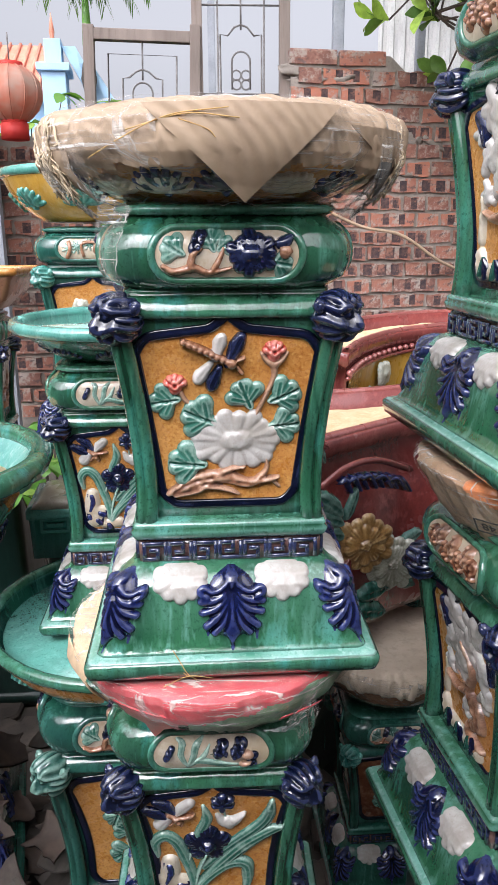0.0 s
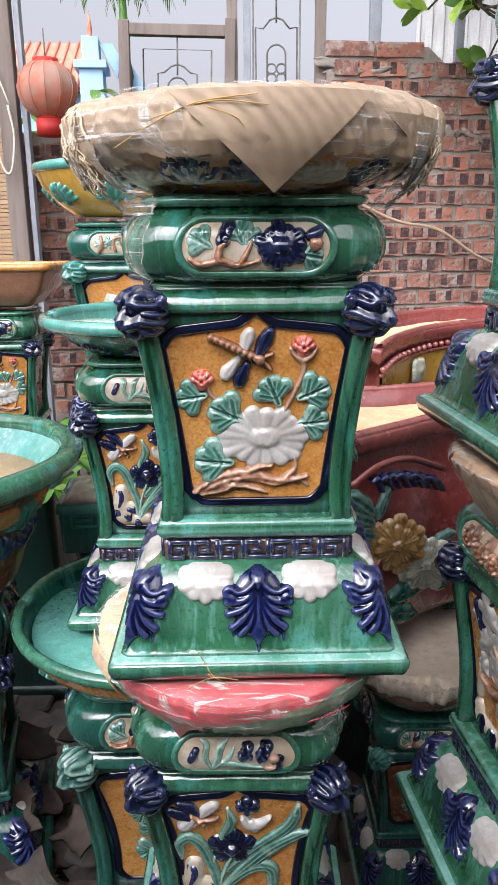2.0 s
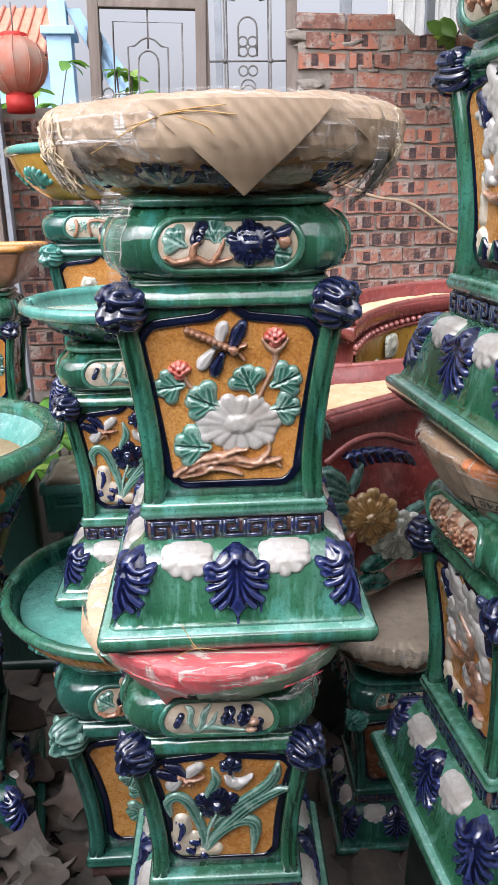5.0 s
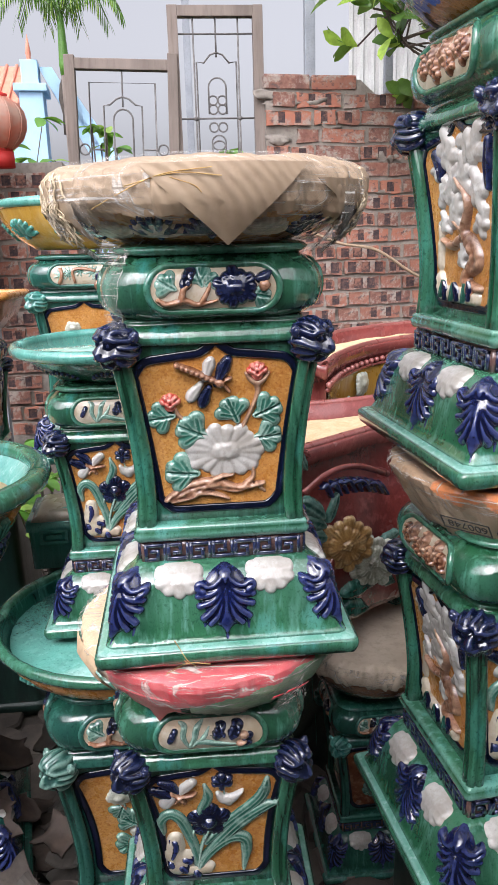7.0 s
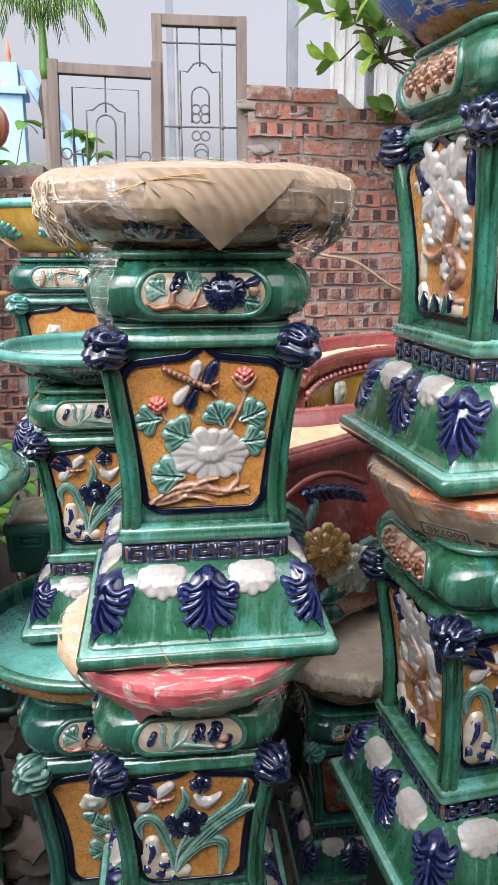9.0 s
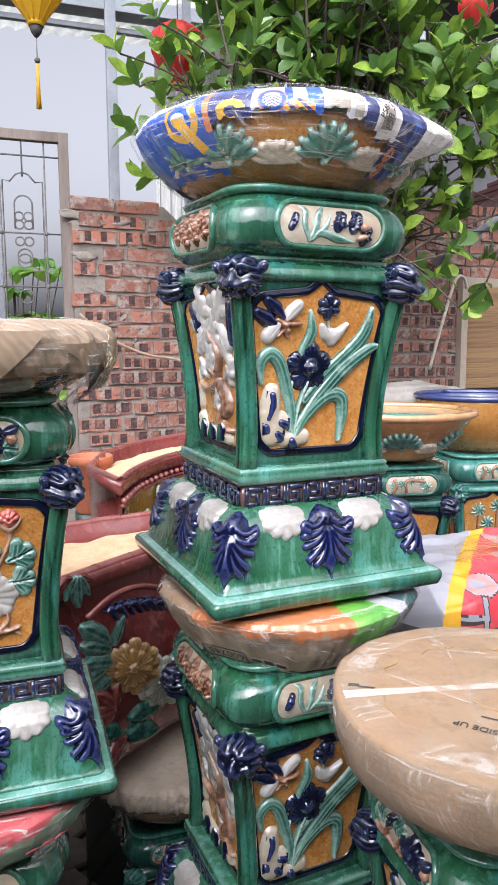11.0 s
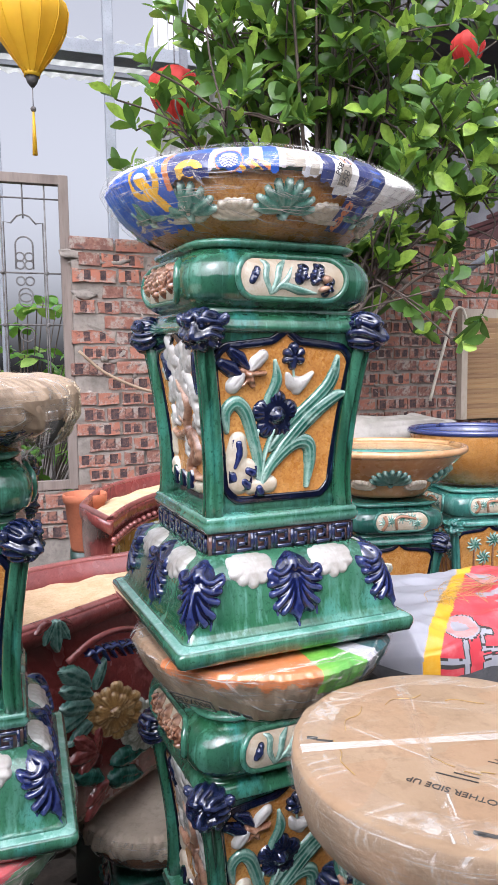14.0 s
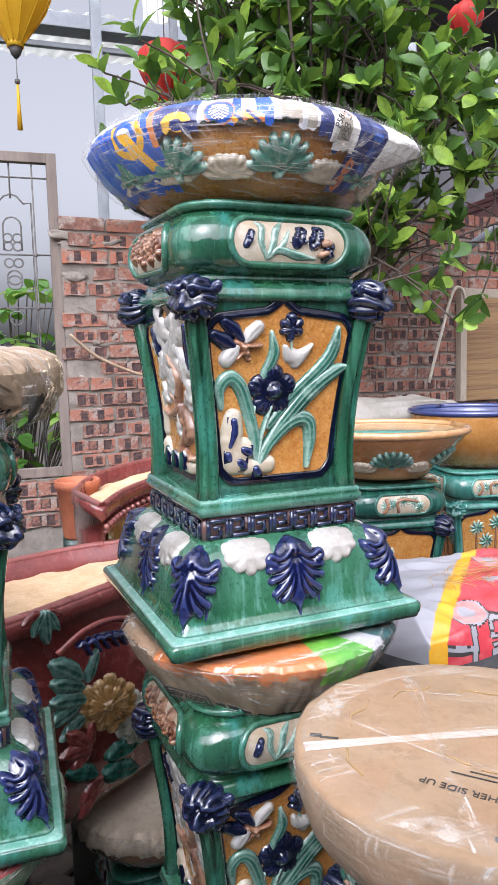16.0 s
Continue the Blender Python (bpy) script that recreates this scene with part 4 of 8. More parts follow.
def stand(m, s, label, front, side, lion=NAVY, green=GREEN, neck="rose", neck_side=None, panel=OCHRE, skirted=True, group="stacked pottery stands", back=True, rim_mat=NAVY, bulge=0.0):
    """A square glazed stand, foot to neck 0.546 high at scale 1, its base at the pose m."""
    root = thing("pottery_stand", m @ Matrix.Scale(s, 4), label, "pottery stand", group)
    g = green.name
    if skirted:
        hang("base_plate", cached("base_plate", lambda b: loft(b, [(0, 0.172, 0.006), (0.002, 0.1765, 0.007), (0.011, 0.1800, 0.009), (0.0165, 0.1803, 0.009), (0.0205, 0.1792, 0.009), (0.0225, 0.1770, 0.009)], 3, (True, False)), green), root)
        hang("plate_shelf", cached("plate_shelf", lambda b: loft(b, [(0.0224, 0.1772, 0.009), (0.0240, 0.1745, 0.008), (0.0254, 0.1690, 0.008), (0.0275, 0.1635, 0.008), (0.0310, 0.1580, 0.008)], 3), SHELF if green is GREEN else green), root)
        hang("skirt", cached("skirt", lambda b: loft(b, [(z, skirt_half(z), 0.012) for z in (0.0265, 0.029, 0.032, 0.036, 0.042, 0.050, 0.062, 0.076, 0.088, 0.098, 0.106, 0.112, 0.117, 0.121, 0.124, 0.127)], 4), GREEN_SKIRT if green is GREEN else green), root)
    else:
        hang("foot", cached("foot", lambda b: loft(b, [(0, 0.128, 0.02), (0.02, 0.132, 0.02), (0.03, 0.124, 0.02), (0.06, 0.112, 0.02), (0.12, 0.104, 0.02), (0.127, 0.112, 0.02)], 4), green), root)
    hang("frieze", cached("frieze", lambda b: loft(b, [(0.126, 0.1125, 0.003), (0.156, 0.1125, 0.003)], 2), FRIEZE), root)
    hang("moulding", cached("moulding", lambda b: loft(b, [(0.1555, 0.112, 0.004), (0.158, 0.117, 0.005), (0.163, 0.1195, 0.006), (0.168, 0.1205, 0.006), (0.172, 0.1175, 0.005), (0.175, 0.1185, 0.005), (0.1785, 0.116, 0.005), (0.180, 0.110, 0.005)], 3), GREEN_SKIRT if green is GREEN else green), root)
    zs = [0.178 + 0.262 * i / 14 for i in range(15)]
    hang("body", cached("body", lambda b: loft(b, [(z, body_half(z) - 0.009, 0.01) for z in zs], 3), green), root)
    hang("shoulder", cached("shoulder", lambda b: loft(b, [(0.424, 0.117, 0.014), (0.4275, 0.1265, 0.016), (0.4305, 0.1292, 0.016), (0.4335, 0.1292, 0.016), (0.4390, 0.1278, 0.017), (0.4450, 0.1245, 0.018), (0.4495, 0.1195, 0.020), (0.4520, 0.1150, 0.022), (0.4550, 0.1165, 0.024), (0.4575, 0.1150, 0.024), (0.459, 0.110, 0.024)], 4), green), root)
    hang("neck", cached("neck", lambda b: loft(b, [(z, neck_half(z), 0.050) for z in (0.455, 0.458, 0.461, 0.465, 0.470, 0.477, 0.486, 0.497, 0.507, 0.515, 0.522, 0.527, 0.531, 0.534, 0.536)], 6), green), root)
    hang("collar", cached("collar", lambda b: loft(b, [(0.533, 0.112, 0.05), (0.537, 0.123, 0.055), (0.542, 0.126, 0.056), (0.546, 0.121, 0.054), (0.549, 0.110, 0.05)], 5), green), root)

    def pilaster(b):
        rows = []
        for i, z in enumerate(zs):
            c = -(body_half(z) - 0.0050)
            row = []
            for k in range(32):
                t = 2 * math.pi * k / 32
                u = (t - radians(225) + math.pi) % (2 * math.pi) - math.pi
                r = 0.0136 + 0.0012 * (1 - i / 14) ** 3 - 0.0034 * max(0, 1 - abs(abs(u) - 0.62) / 0.22) + 0.0008 * math.cos(4 * u)
                row.append((c + r * math.cos(t), c + r * math.sin(t), z))
            rows.append(row)
        skin(b, rows)

    for k in range(4):
        hang("pilaster", cached("pilaster", pilaster, GREEN_RUNS if green is GREEN else green), root, turn(90 * k))
        a = turn(90 * k - 45) @ pose(0, -0.170, 0.428, 2) @ Matrix.Diagonal((0.90, 0.88, 0.86, 1))
        hang("lion_mask", cached("lion_mask", lion_mesh, lion), root, a)
        if skirted:
            hang("corner_leaf", cached("corner_leaf", lambda q: acanthus_mesh(q, True), BLUE), root, turn(90 * k - 45))
    for k, motif in enumerate((front, side, None if not back else side, side)):
        a = turn(90 * k)
        face = hang("panel", cached("panel%s" % bulge, lambda b: panel_mesh(b, bulge), panel), root, a)
        hang("panel_border", cached("panel_border%s" % bulge, lambda b: border_mesh(b, bulge), rim_mat), face)
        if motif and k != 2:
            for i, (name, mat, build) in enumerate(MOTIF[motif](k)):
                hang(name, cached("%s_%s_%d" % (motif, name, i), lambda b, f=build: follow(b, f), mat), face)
        if skirted:
            hang("key_pattern", cached("key_pattern", fret_mesh, NAVY), root, a @ pose(0, -0.113, 0.141))
            hang("middle_leaf", cached("middle_leaf", acanthus_mesh, BLUE), root, a)
            for x in (-0.062, 0.062):
                hang("lotus_lappet", cached("lotus_lappet", lambda q: [cloud_mesh(q), on_skirt(q, False)], WHITE), root, a @ pose(x, 0, 0))
        oval = hang("plaque", cached("plaque", neck_plaque, CREAM), root, a)
        hang("plaque_rim", cached("plaque_rim", neck_rim, green), oval)
        st = (neck_side or neck) if k else neck
        for i, (name, mat, build) in enumerate(neck_relief(st)):
            hang(name, cached("neck_%s_%s_%d" % (st, name, i), build, mat), oval)
    return root


# ---- bowls and their wrappings ----
def bowl(m, prof, outer, rim, label, group="", category="pottery bowl", shells=(), inner=None, sy=1.0, square=0.0, lining=None, n=10, lip=0.0125):
    """A thrown bowl; prof: outside rows of height and radius, foot to rim."""
    root = thing("pottery_bowl", m, label, category, group)
    corner = (lambda r: r) if not square else (lambda r: square)
    bm = bmesh.new()
    wall = 0.014
    top = prof[-1]
    inside = [(z + (wall if i == 0 else 0), max(0.02, r - wall)) for i, (z, r) in enumerate(prof)][::-1]
    rows = [(z, r, corner(r)) for z, r in prof] + [(z, r, max(0.005, corner(r) - (wall if square else 0))) for z, r in inside]
    loft(bm, rows, n, (True, True), sy)
    inside_from = 4 * (n + 1) * (len(prof) - 1)
    bm.faces.ensure_lookup_table()
    for f in bm.faces[inside_from:]:
        f.material_index = 1
    bm.faces[len(bm.faces) - 2].material_index = 0
    part("bowl_wall", bm, outer, root).data.materials.append(lining or rim)
    bm = bmesh.new()
    pts = [(x, y, top[0]) for x, y in ring(top[1] - 0.004, (top[1] - 0.004) * sy, corner(top[1]) - (0 if not square else 0.003), n)]
    tube(bm, pts, lip, 8, True)
    part("rim", bm, rim, root)
    if inner:
        bm = bmesh.new()
        z, r = inner[1], inner[2]
        loft(bm, [(z - 0.01, r, corner(r)), (z, r, corner(r))], n, (True, True), sy)
        part(inner[3], bm, inner[0], root)
    for name, mat, build, angles, size, z in shells:
        bm = bmesh.new()
        build(bm)
        me = mesh_of(name, bm, mat)
        hs, rs = [p[0] for p in prof], [p[1] for p in prof]
        r0, r1 = float(np.interp(z, hs, rs)), float(np.interp(z + 0.028 * size, hs, rs))
        tilt = math.degrees(math.atan2(r1 - r0, 0.028 * size))
        for a in angles:
            hang(name, me, root, turn(a) @ pose(0, -r0 * (1 if not square else sy) - 0.0015, z, tilt) @ Matrix.Scale(size, 4))
    return root


def fan_shell(b):
    d = [S([(0, 0.003), polar((0, 0.003), 10 + 160 * k / 8, 0.024 + 0.006 * abs(math.cos(radians(10 + 160 * k / 8))))], (0.004, 0.0062), 0.0062) for k in range(9)]
    relief(b, d + [S([(-0.022, 0.003), (0.022, 0.003)], 0.005, 0.006)], (), 0.0016, 0.004, 0.2)
    for v in b.verts:
        v.co.y += v.co.x ** 2 / 0.34


def fan_palm(b):
    d, veins = [S([(0, -0.004), (0, 0.008)], 0.006, 0.006)], []
    for i in range(9):
        p = ((0, 0.002), polar((0, 0.002), 2 + 176 * i / 8, 0.022), polar((0, 0.002), 4 + 172 * i / 8, 0.034))
        d.append(S(p, (0.003, 0.0064, 0.0046), 0.0062 + 0.001 * (i % 2)))
        veins.append((p, 0.0014, 0.0025))
    relief(b, d, veins, 0.0016)
    for v in b.verts:
        v.co.y += v.co.x ** 2 / 0.34


def crumple(bm, amp, scale, seed):
    for v in bm.verts:
        p = v.co * scale + Vector((seed, seed * 0.7, 0))
        v.co += Vector((noise.noise(p), noise.noise(p + Vector((9, 0, 0))), 0.6 * noise.noise(p + Vector((0, 9, 0))))) * amp


def poked(p, poke):
    """How far a corner of the parcel pushes a point of the wrapping out; poke: angle, height, amount."""
    if not poke:
        return 0.0
    a = (math.degrees(math.atan2(p.x, -p.y)) - poke[0] + 180) % 360 - 180
    return poke[2] * max(0.0, 1 - abs(a) / 27) * max(0.0, 1 - abs(p.z - poke[1]) / 0.085)


def wrap_cap(root, rows, mats, n=26, amp=0.006, seed=1.0, name="cardboard_wrap", sy=1.0, print_of=None, fold=0.006, smooth=True, dense=1, poke=None):
    """A wrapping round a bowl: folds down the sides, dents, and a print whose colours lie by angle and height."""
    fine = []
    for (z0, r0), (z1, r1) in zip(rows, rows[1:]):
        k = (3 if abs(r1 - r0) + abs(z1 - z0) > 0.018 else 2) * dense
        fine += [(z0 + (z1 - z0) * i / k, r0 + (r1 - r0) * i / k) for i in range(k)]
    fine.append(rows[-1])
    bm = bmesh.new()
    loft(bm, [(z, r, r) for z, r in fine], n, (False, True), sy)
    top = max(z for z, r in fine)
    for v in bm.verts:
        a = math.atan2(v.co.y, v.co.x)
        r = math.hypot(v.co.x, v.co.y)
        c = Vector((math.cos(a), math.sin(a), 0))
        side = min(1.0, r / (0.8 * fine[len(fine) // 2][1]))
        f = noise.noise(Vector((c.x * 7, c.y * 7, v.co.z * 9 + seed))) + 0.6 * noise.noise(Vector((c.x * 19, c.y * 19, v.co.z * 14 + seed)))
        sharp = 0.5 - abs(noise.noise(Vector((c.x * 13 + v.co.z * 26, c.y * 13 - v.co.z * 20, seed + v.co.z * 9))))
        v.co += c * (f * fold + 0.55 * fold * sharp) * side
        v.co += c * poked(v.co, poke)
        p = v.co * 14 + Vector((seed, seed * 0.7, 0))
        v.co.z += amp * (noise.noise(p) + 0.5 * noise.noise(p * 2.3)) * (0.7 if v.co.z > top - 0.02 else 1)
    if print_of:
        for f in bm.faces:
            p = f.calc_center_median()
            f.material_index = max(0, print_of(math.degrees(math.atan2(p.x, -p.y)), p.z))
        bare = [f for f in bm.faces if print_of(math.degrees(math.atan2(f.calc_center_median().x, -f.calc_center_median().y)), f.calc_center_median().z) < 0]
        bmesh.ops.delete(bm, geom=bare, context="FACES")
    mats = mats if isinstance(mats, (list, tuple)) else [mats]
    ob = part(name, bm, mats[0], root, smooth=smooth)
    for m in mats[1:]:
        ob.data.materials.append(m)
    return ob


def film(root, rows, n=30, amp=0.004, seed=3.0, sy=1.0, mat=None, poke=None):
    """Stretch film round a bowl: pulled tight in bands, puckered at its lower edge."""
    fine = []
    for (z0, r0), (z1, r1) in zip(rows, rows[1:]):
        fine += [(z0 + (z1 - z0) * i / 3, r0 + (r1 - r0) * i / 3) for i in range(3)]
    fine.append(rows[-1])
    bm = bmesh.new()
    loft(bm, [(z, r, r) for z, r in fine], n, (False, False), sy)
    low = fine[0][0]
    for v in bm.verts:
        a = math.atan2(v.co.y, v.co.x)
        c = Vector((math.cos(a), math.sin(a), 0))
        t = max(0.0, 1 - (v.co.z - low) / 0.035)
        f = noise.noise(Vector((c.x * 11, c.y * 11, v.co.z * 30 + seed))) + 0.7 * noise.noise(Vector((c.x * 27, c.y * 27, v.co.z * 18 + seed)))
        v.co += c * (amp * f * (0.5 + 1.6 * t) + poked(v.co, poke))
        v.co.z += t * 0.012 * noise.noise(Vector((c.x * 9, c.y * 9, seed)))
    ob = part("stretch_film", bm, mat or FILM, root, "clear creased stretch film")
    ob.visible_shadow = False
    return ob


# ---- ground ----
def paving():
    ground = thing("ground", pose(0, 0, 0), "grey-brown rubble paving of the pottery yard", "ground", kind="structure")
    bm = bmesh.new()
    n = 40
    def grid(x0, x1, y0, y1, k, amp):
        rows = [[(x0 + (x1 - x0) * i / k, y0 + (y1 - y0) * j / k, amp * noise.noise(Vector((i * 0.7, j * 0.7, 0))) - 0.006) for i in range(k + 1)] for j in range(k + 1)]
        skin(bm, rows, False, False, False)
    grid(-400, 400, -400, 400, n, 0.0)
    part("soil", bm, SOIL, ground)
    rnd = random.Random(3)
    kinds = []
    for k in range(6):
        b = bmesh.new()
        w = [0.075 + 0.03 * rnd.random() for _ in range(7)]
        lo = [(w[i] * math.cos(i * 0.8976), w[i] * math.sin(i * 0.8976)) for i in range(7)]
        skin(b, [[(x, y, -0.01) for x, y in lo], [(x, y, 0.010) for x, y in lo], [(x * 0.9, y * 0.9, 0.018) for x, y in lo]], False, True)
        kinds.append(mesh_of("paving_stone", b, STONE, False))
    for i in range(22):
        for j in range(13):
            x, y = -1.7 + 0.155 * i + 0.05 * rnd.random(), 0.2 + 0.155 * j + 0.05 * rnd.random()
            hang("paving_stone", rnd.choice(kinds), ground, pose(x, y, 0.004 * rnd.random(), 2 * rnd.random(), 2 * rnd.random(), 360 * rnd.random()))
    return ground


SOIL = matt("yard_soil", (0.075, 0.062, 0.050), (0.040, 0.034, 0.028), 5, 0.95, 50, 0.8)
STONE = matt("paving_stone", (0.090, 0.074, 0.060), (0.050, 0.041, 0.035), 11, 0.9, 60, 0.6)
# scraps and shards on the ground in very dark tones
GREYCARD_LOW = matt("dark_grey_cardboard", (0.080, 0.069, 0.058), (0.046, 0.040, 0.034), 9, 0.8, 60, 0.4)
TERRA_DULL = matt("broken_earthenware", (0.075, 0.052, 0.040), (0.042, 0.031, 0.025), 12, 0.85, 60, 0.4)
paving()

# ---- broken shards and paper scraps on the ground ----
rnd = random.Random(41)
for k in range(64):
    x, y = -0.62 + 0.50 * rnd.random(), 0.05 + 0.75 * rnd.random()
    if (x + 0.19) ** 2 + (y - 0.44) ** 2 < 0.045 or x > -0.22:
        x -= 0.25
    kind = k % 3
    scrap = thing(("cardboard_scrap", "pottery_shard", "pottery_shard")[kind], pose(x, y, 0.03 + 0.30 * rnd.random() ** 2, 50 * rnd.random() - 25, 50 * rnd.random() - 25, 360 * rnd.random()), ("torn brown cardboard scrap on the rubble", "broken grey pottery shard on the rubble", "broken brown earthenware shard on the rubble")[kind], ("scrap", "shard", "shard")[kind], "rubble between the stacks")
    bm = bmesh.new()
    w = 0.025 + 0.04 * rnd.random()
    rows = [[(w * (i / 3 - 1) * (1 + 0.16 * math.sin(j * 0.9 + k) + 0.08 * math.sin(j * 2.3 + 2 * k)), w * (j / 3 - 1) * (1 + 0.14 * math.sin(i * 0.8 + 3 * k)), 0.25 * w * math.sin(i * 0.8 + k) + 0.02 * noise.noise(Vector((i, j, k)))) for i in range(7)] for j in range(7)]
    skin(bm, rows, False, False, False)
    skin(bm, [[(p[0], p[1], p[2] - 0.006) for p in r] for r in rows], False, False, False)
    skin(bm, [[p for p in rows[0]] + [r[-1] for r in rows[1:]] + rows[-1][-2::-1] + [r[0] for r in rows[-2:0:-1]], [(p[0], p[1], p[2] - 0.006) for p in rows[0] + [r[-1] for r in rows[1:]] + rows[-1][-2::-1] + [r[0] for r in rows[-2:0:-1]]]], False, False)
    bmesh.ops.remove_doubles(bm, verts=bm.verts, dist=1e-5)
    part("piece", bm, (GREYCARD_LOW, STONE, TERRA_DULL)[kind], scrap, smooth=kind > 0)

# ---- the central stack ----
MAIN = pose(0.0, 0.0, 1.085, 2.5)
stand(MAIN, 1.0, "green glazed pottery stand with ochre peony panels and cobalt lion masks", "peony", "blossom", neck="rose")
LOW = pose(-0.027, 0.01, 0.445, 1.0, 0, -1)
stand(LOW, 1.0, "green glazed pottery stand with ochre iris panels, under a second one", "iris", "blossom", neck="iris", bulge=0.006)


# plinth glaze kept near black so the ground level stays dark
PLINTH = glaze("near_black_green_glaze", (0.008, 0.034, 0.026), (0.004, 0.014, 0.011), (0.03, 0.08, 0.065), 0.4, 0.35, coat=0.1)


def short_plinth(m, h, half, label):
    root = thing("pottery_plinth", m, label, "plinth")
    bm = bmesh.new()
    loft(bm, [(0, half, 0.03), (0.04, half, 0.03), (0.06, half * 0.85, 0.03), (h - 0.06, half * 0.8, 0.03), (h - 0.04, half, 0.03), (h, half, 0.03)], 4)
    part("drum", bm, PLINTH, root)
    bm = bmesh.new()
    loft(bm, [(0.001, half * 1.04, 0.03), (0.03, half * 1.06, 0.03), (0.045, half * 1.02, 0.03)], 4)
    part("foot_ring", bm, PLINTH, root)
    return root


BOWL = [(0.0, 0.112), (0.004, 0.122), (0.011, 0.142), (0.024, 0.168), (0.040, 0.188), (0.053, 0.198), (0.060, 0.201)]
PLASTIC_RED = matt("red_plastic", (0.60, 0.07, 0.085), (0.50, 0.045, 0.06), 6, 0.3, 40, 0.2, (0.66, 0.22, 0.22), coat=0.4)
PLASTIC_BLUE = matt("blue_plastic", (0.012, 0.095, 0.47), (0.010, 0.060, 0.33), 6, 0.28, 40, 0.2, (0.05, 0.16, 0.52), coat=0.25)
PLASTIC_NAVY = matt("navy_plastic", (0.015, 0.028, 0.16), (0.012, 0.02, 0.10), 6, 0.28, 40, 0.2, (0.1, 0.13, 0.3), coat=0.4)
PLASTIC_WHITE = matt("white_plastic", (0.56, 0.56, 0.59), (0.47, 0.47, 0.50), 6, 0.35, 40, 0.2, (0.5, 0.5, 0.5), coat=0.4)
PLASTIC_YELLOW = matt("yellow_plastic", (0.75, 0.42, 0.02), (0.66, 0.34, 0.02), 6, 0.3, 40, 0.2, (0.7, 0.5, 0.15), coat=0.4)
PLASTIC_ORANGE = matt("orange_plastic", (0.60, 0.20, 0.06), (0.52, 0.16, 0.05), 6, 0.3, 40, 0.2, (0.7, 0.34, 0.2), coat=0.4)
PLASTIC_LIME = matt("lime_plastic", (0.22, 0.50, 0.04), (0.10, 0.36, 0.06), 6, 0.3, 40, 0.2, (0.4, 0.6, 0.2), coat=0.4)
PLASTIC_TEAL = matt("teal_plastic", (0.02, 0.13, 0.13), (0.02, 0.09, 0.10), 6, 0.3, 40, 0.2, (0.1, 0.25, 0.25), coat=0.4)
PRINT_GREEN = matt("dull_green_print", (0.07, 0.20, 0.09), (0.17, 0.28, 0.15), 30, 0.4, 90, 0.3, (0.42, 0.45, 0.36), coat=0.3)
shells = [("shell", CREAM, fan_shell, (-24, 24, 72, 120, 168, 216, 264, 312), 1.0, 0.012),
          ("blue_leaf", BLUE, fan_palm, (0, 48, 96, 144, 192, 240, 288, 336), 1.0, 0.013)]
b = bowl(MAIN @ pose(0, 0, 0.548), BOWL, OCHRE, GREEN, "ochre glazed bowl with shell reliefs wrapped in brown cardboard", shells=shells, lip=0.005)
wrap_cap(b, [(0.010, 0.166), (0.022, 0.182), (0.034, 0.196), (0.046, 0.2045), (0.054, 0.207), (0.063, 0.208), (0.076, 0.206), (0.086, 0.199), (0.093, 0.184), (0.097, 0.15), (0.099, 0.09), (0.100, 0.02)], CARD, amp=0.007, fold=0.012, n=60, dense=3,
         print_of=lambda a, z: 0 if z > 0.031 + 0.012 * noise.noise(Vector((a * 0.05, 2.0, 0))) + 0.006 * noise.noise(Vector((a * 0.23, 5.0, 0))) - 0.014 * max(0, abs(a) - 45) / 60 else -1)


def flap(root, pts, mat, name, label="", thick=0.003):
    """A thin bent sheet hanging on a wrapping; pts: rows of edge points."""
    bm = bmesh.new()
    skin(bm, pts, False, False, False)
    back = [[(x, y + thick, z) for x, y, z in r] for r in pts]
    skin(bm, [list(reversed(r)) for r in back], False, False, False)
    edge = [r[0] for r in pts] + pts[-1][1:] + [r[-1] for r in reversed(pts[:-1])] + list(reversed(pts[0][1:-1]))
    skin(bm, [edge, [(x, y + thick, z) for x, y, z in edge]], False, False)
    return part(name, bm, mat, root, label)


def round_rows(a0, a1, zr, taper, k=9):
    """Rows of points on a cone-like wrap from angle a0 to a1; zr: height and radius; taper: how the span shrinks towards taper's angle."""
    rows = []
    for i, (z, r) in enumerate(zr):
        s = 1 - i / (len(zr) - 1)
        lo, hi = taper + (a0 - taper) * s, taper + (a1 - taper) * s
        rows.append([(r * math.sin(radians(lo + (hi - lo) * q / (k - 1))), -r * math.cos(radians(lo + (hi - lo) * q / (k - 1))), z) for q in range(k)])
    return rows


flap(b, round_rows(-22, 30, [(0.086, 0.214), (0.064, 0.218), (0.042, 0.213), (0.020, 0.200), (-0.001, 0.186)], 5), CARD, "cardboard_flap", "triangular brown cardboard flap")
flap(b, round_rows(34, 62, [(0.070, 0.214), (0.052, 0.213), (0.036, 0.204), (0.022, 0.194)], 60), CARD, "cardboard_flap")
flap(b, round_rows(-66, -50, [(0.050, 0.210), (0.032, 0.204), (0.014, 0.186), (0.000, 0.170)], -52), CARD, "cardboard_flap")
flap(b, round_rows(50, 66, [(0.048, 0.208), (0.030, 0.204), (0.012, 0.192), (0.002, 0.184)], 62), PRINT, "torn_dark_edge", "torn dark cardboard edge")
film(b, [(-0.004, 0.128), (0.005, 0.152), (0.016, 0.174), (0.030, 0.194), (0.046, 0.209), (0.062, 0.2135), (0.076, 0.2125), (0.088, 0.204), (0.096, 0.188), (0.102, 0.15)], n=60, amp=0.006)


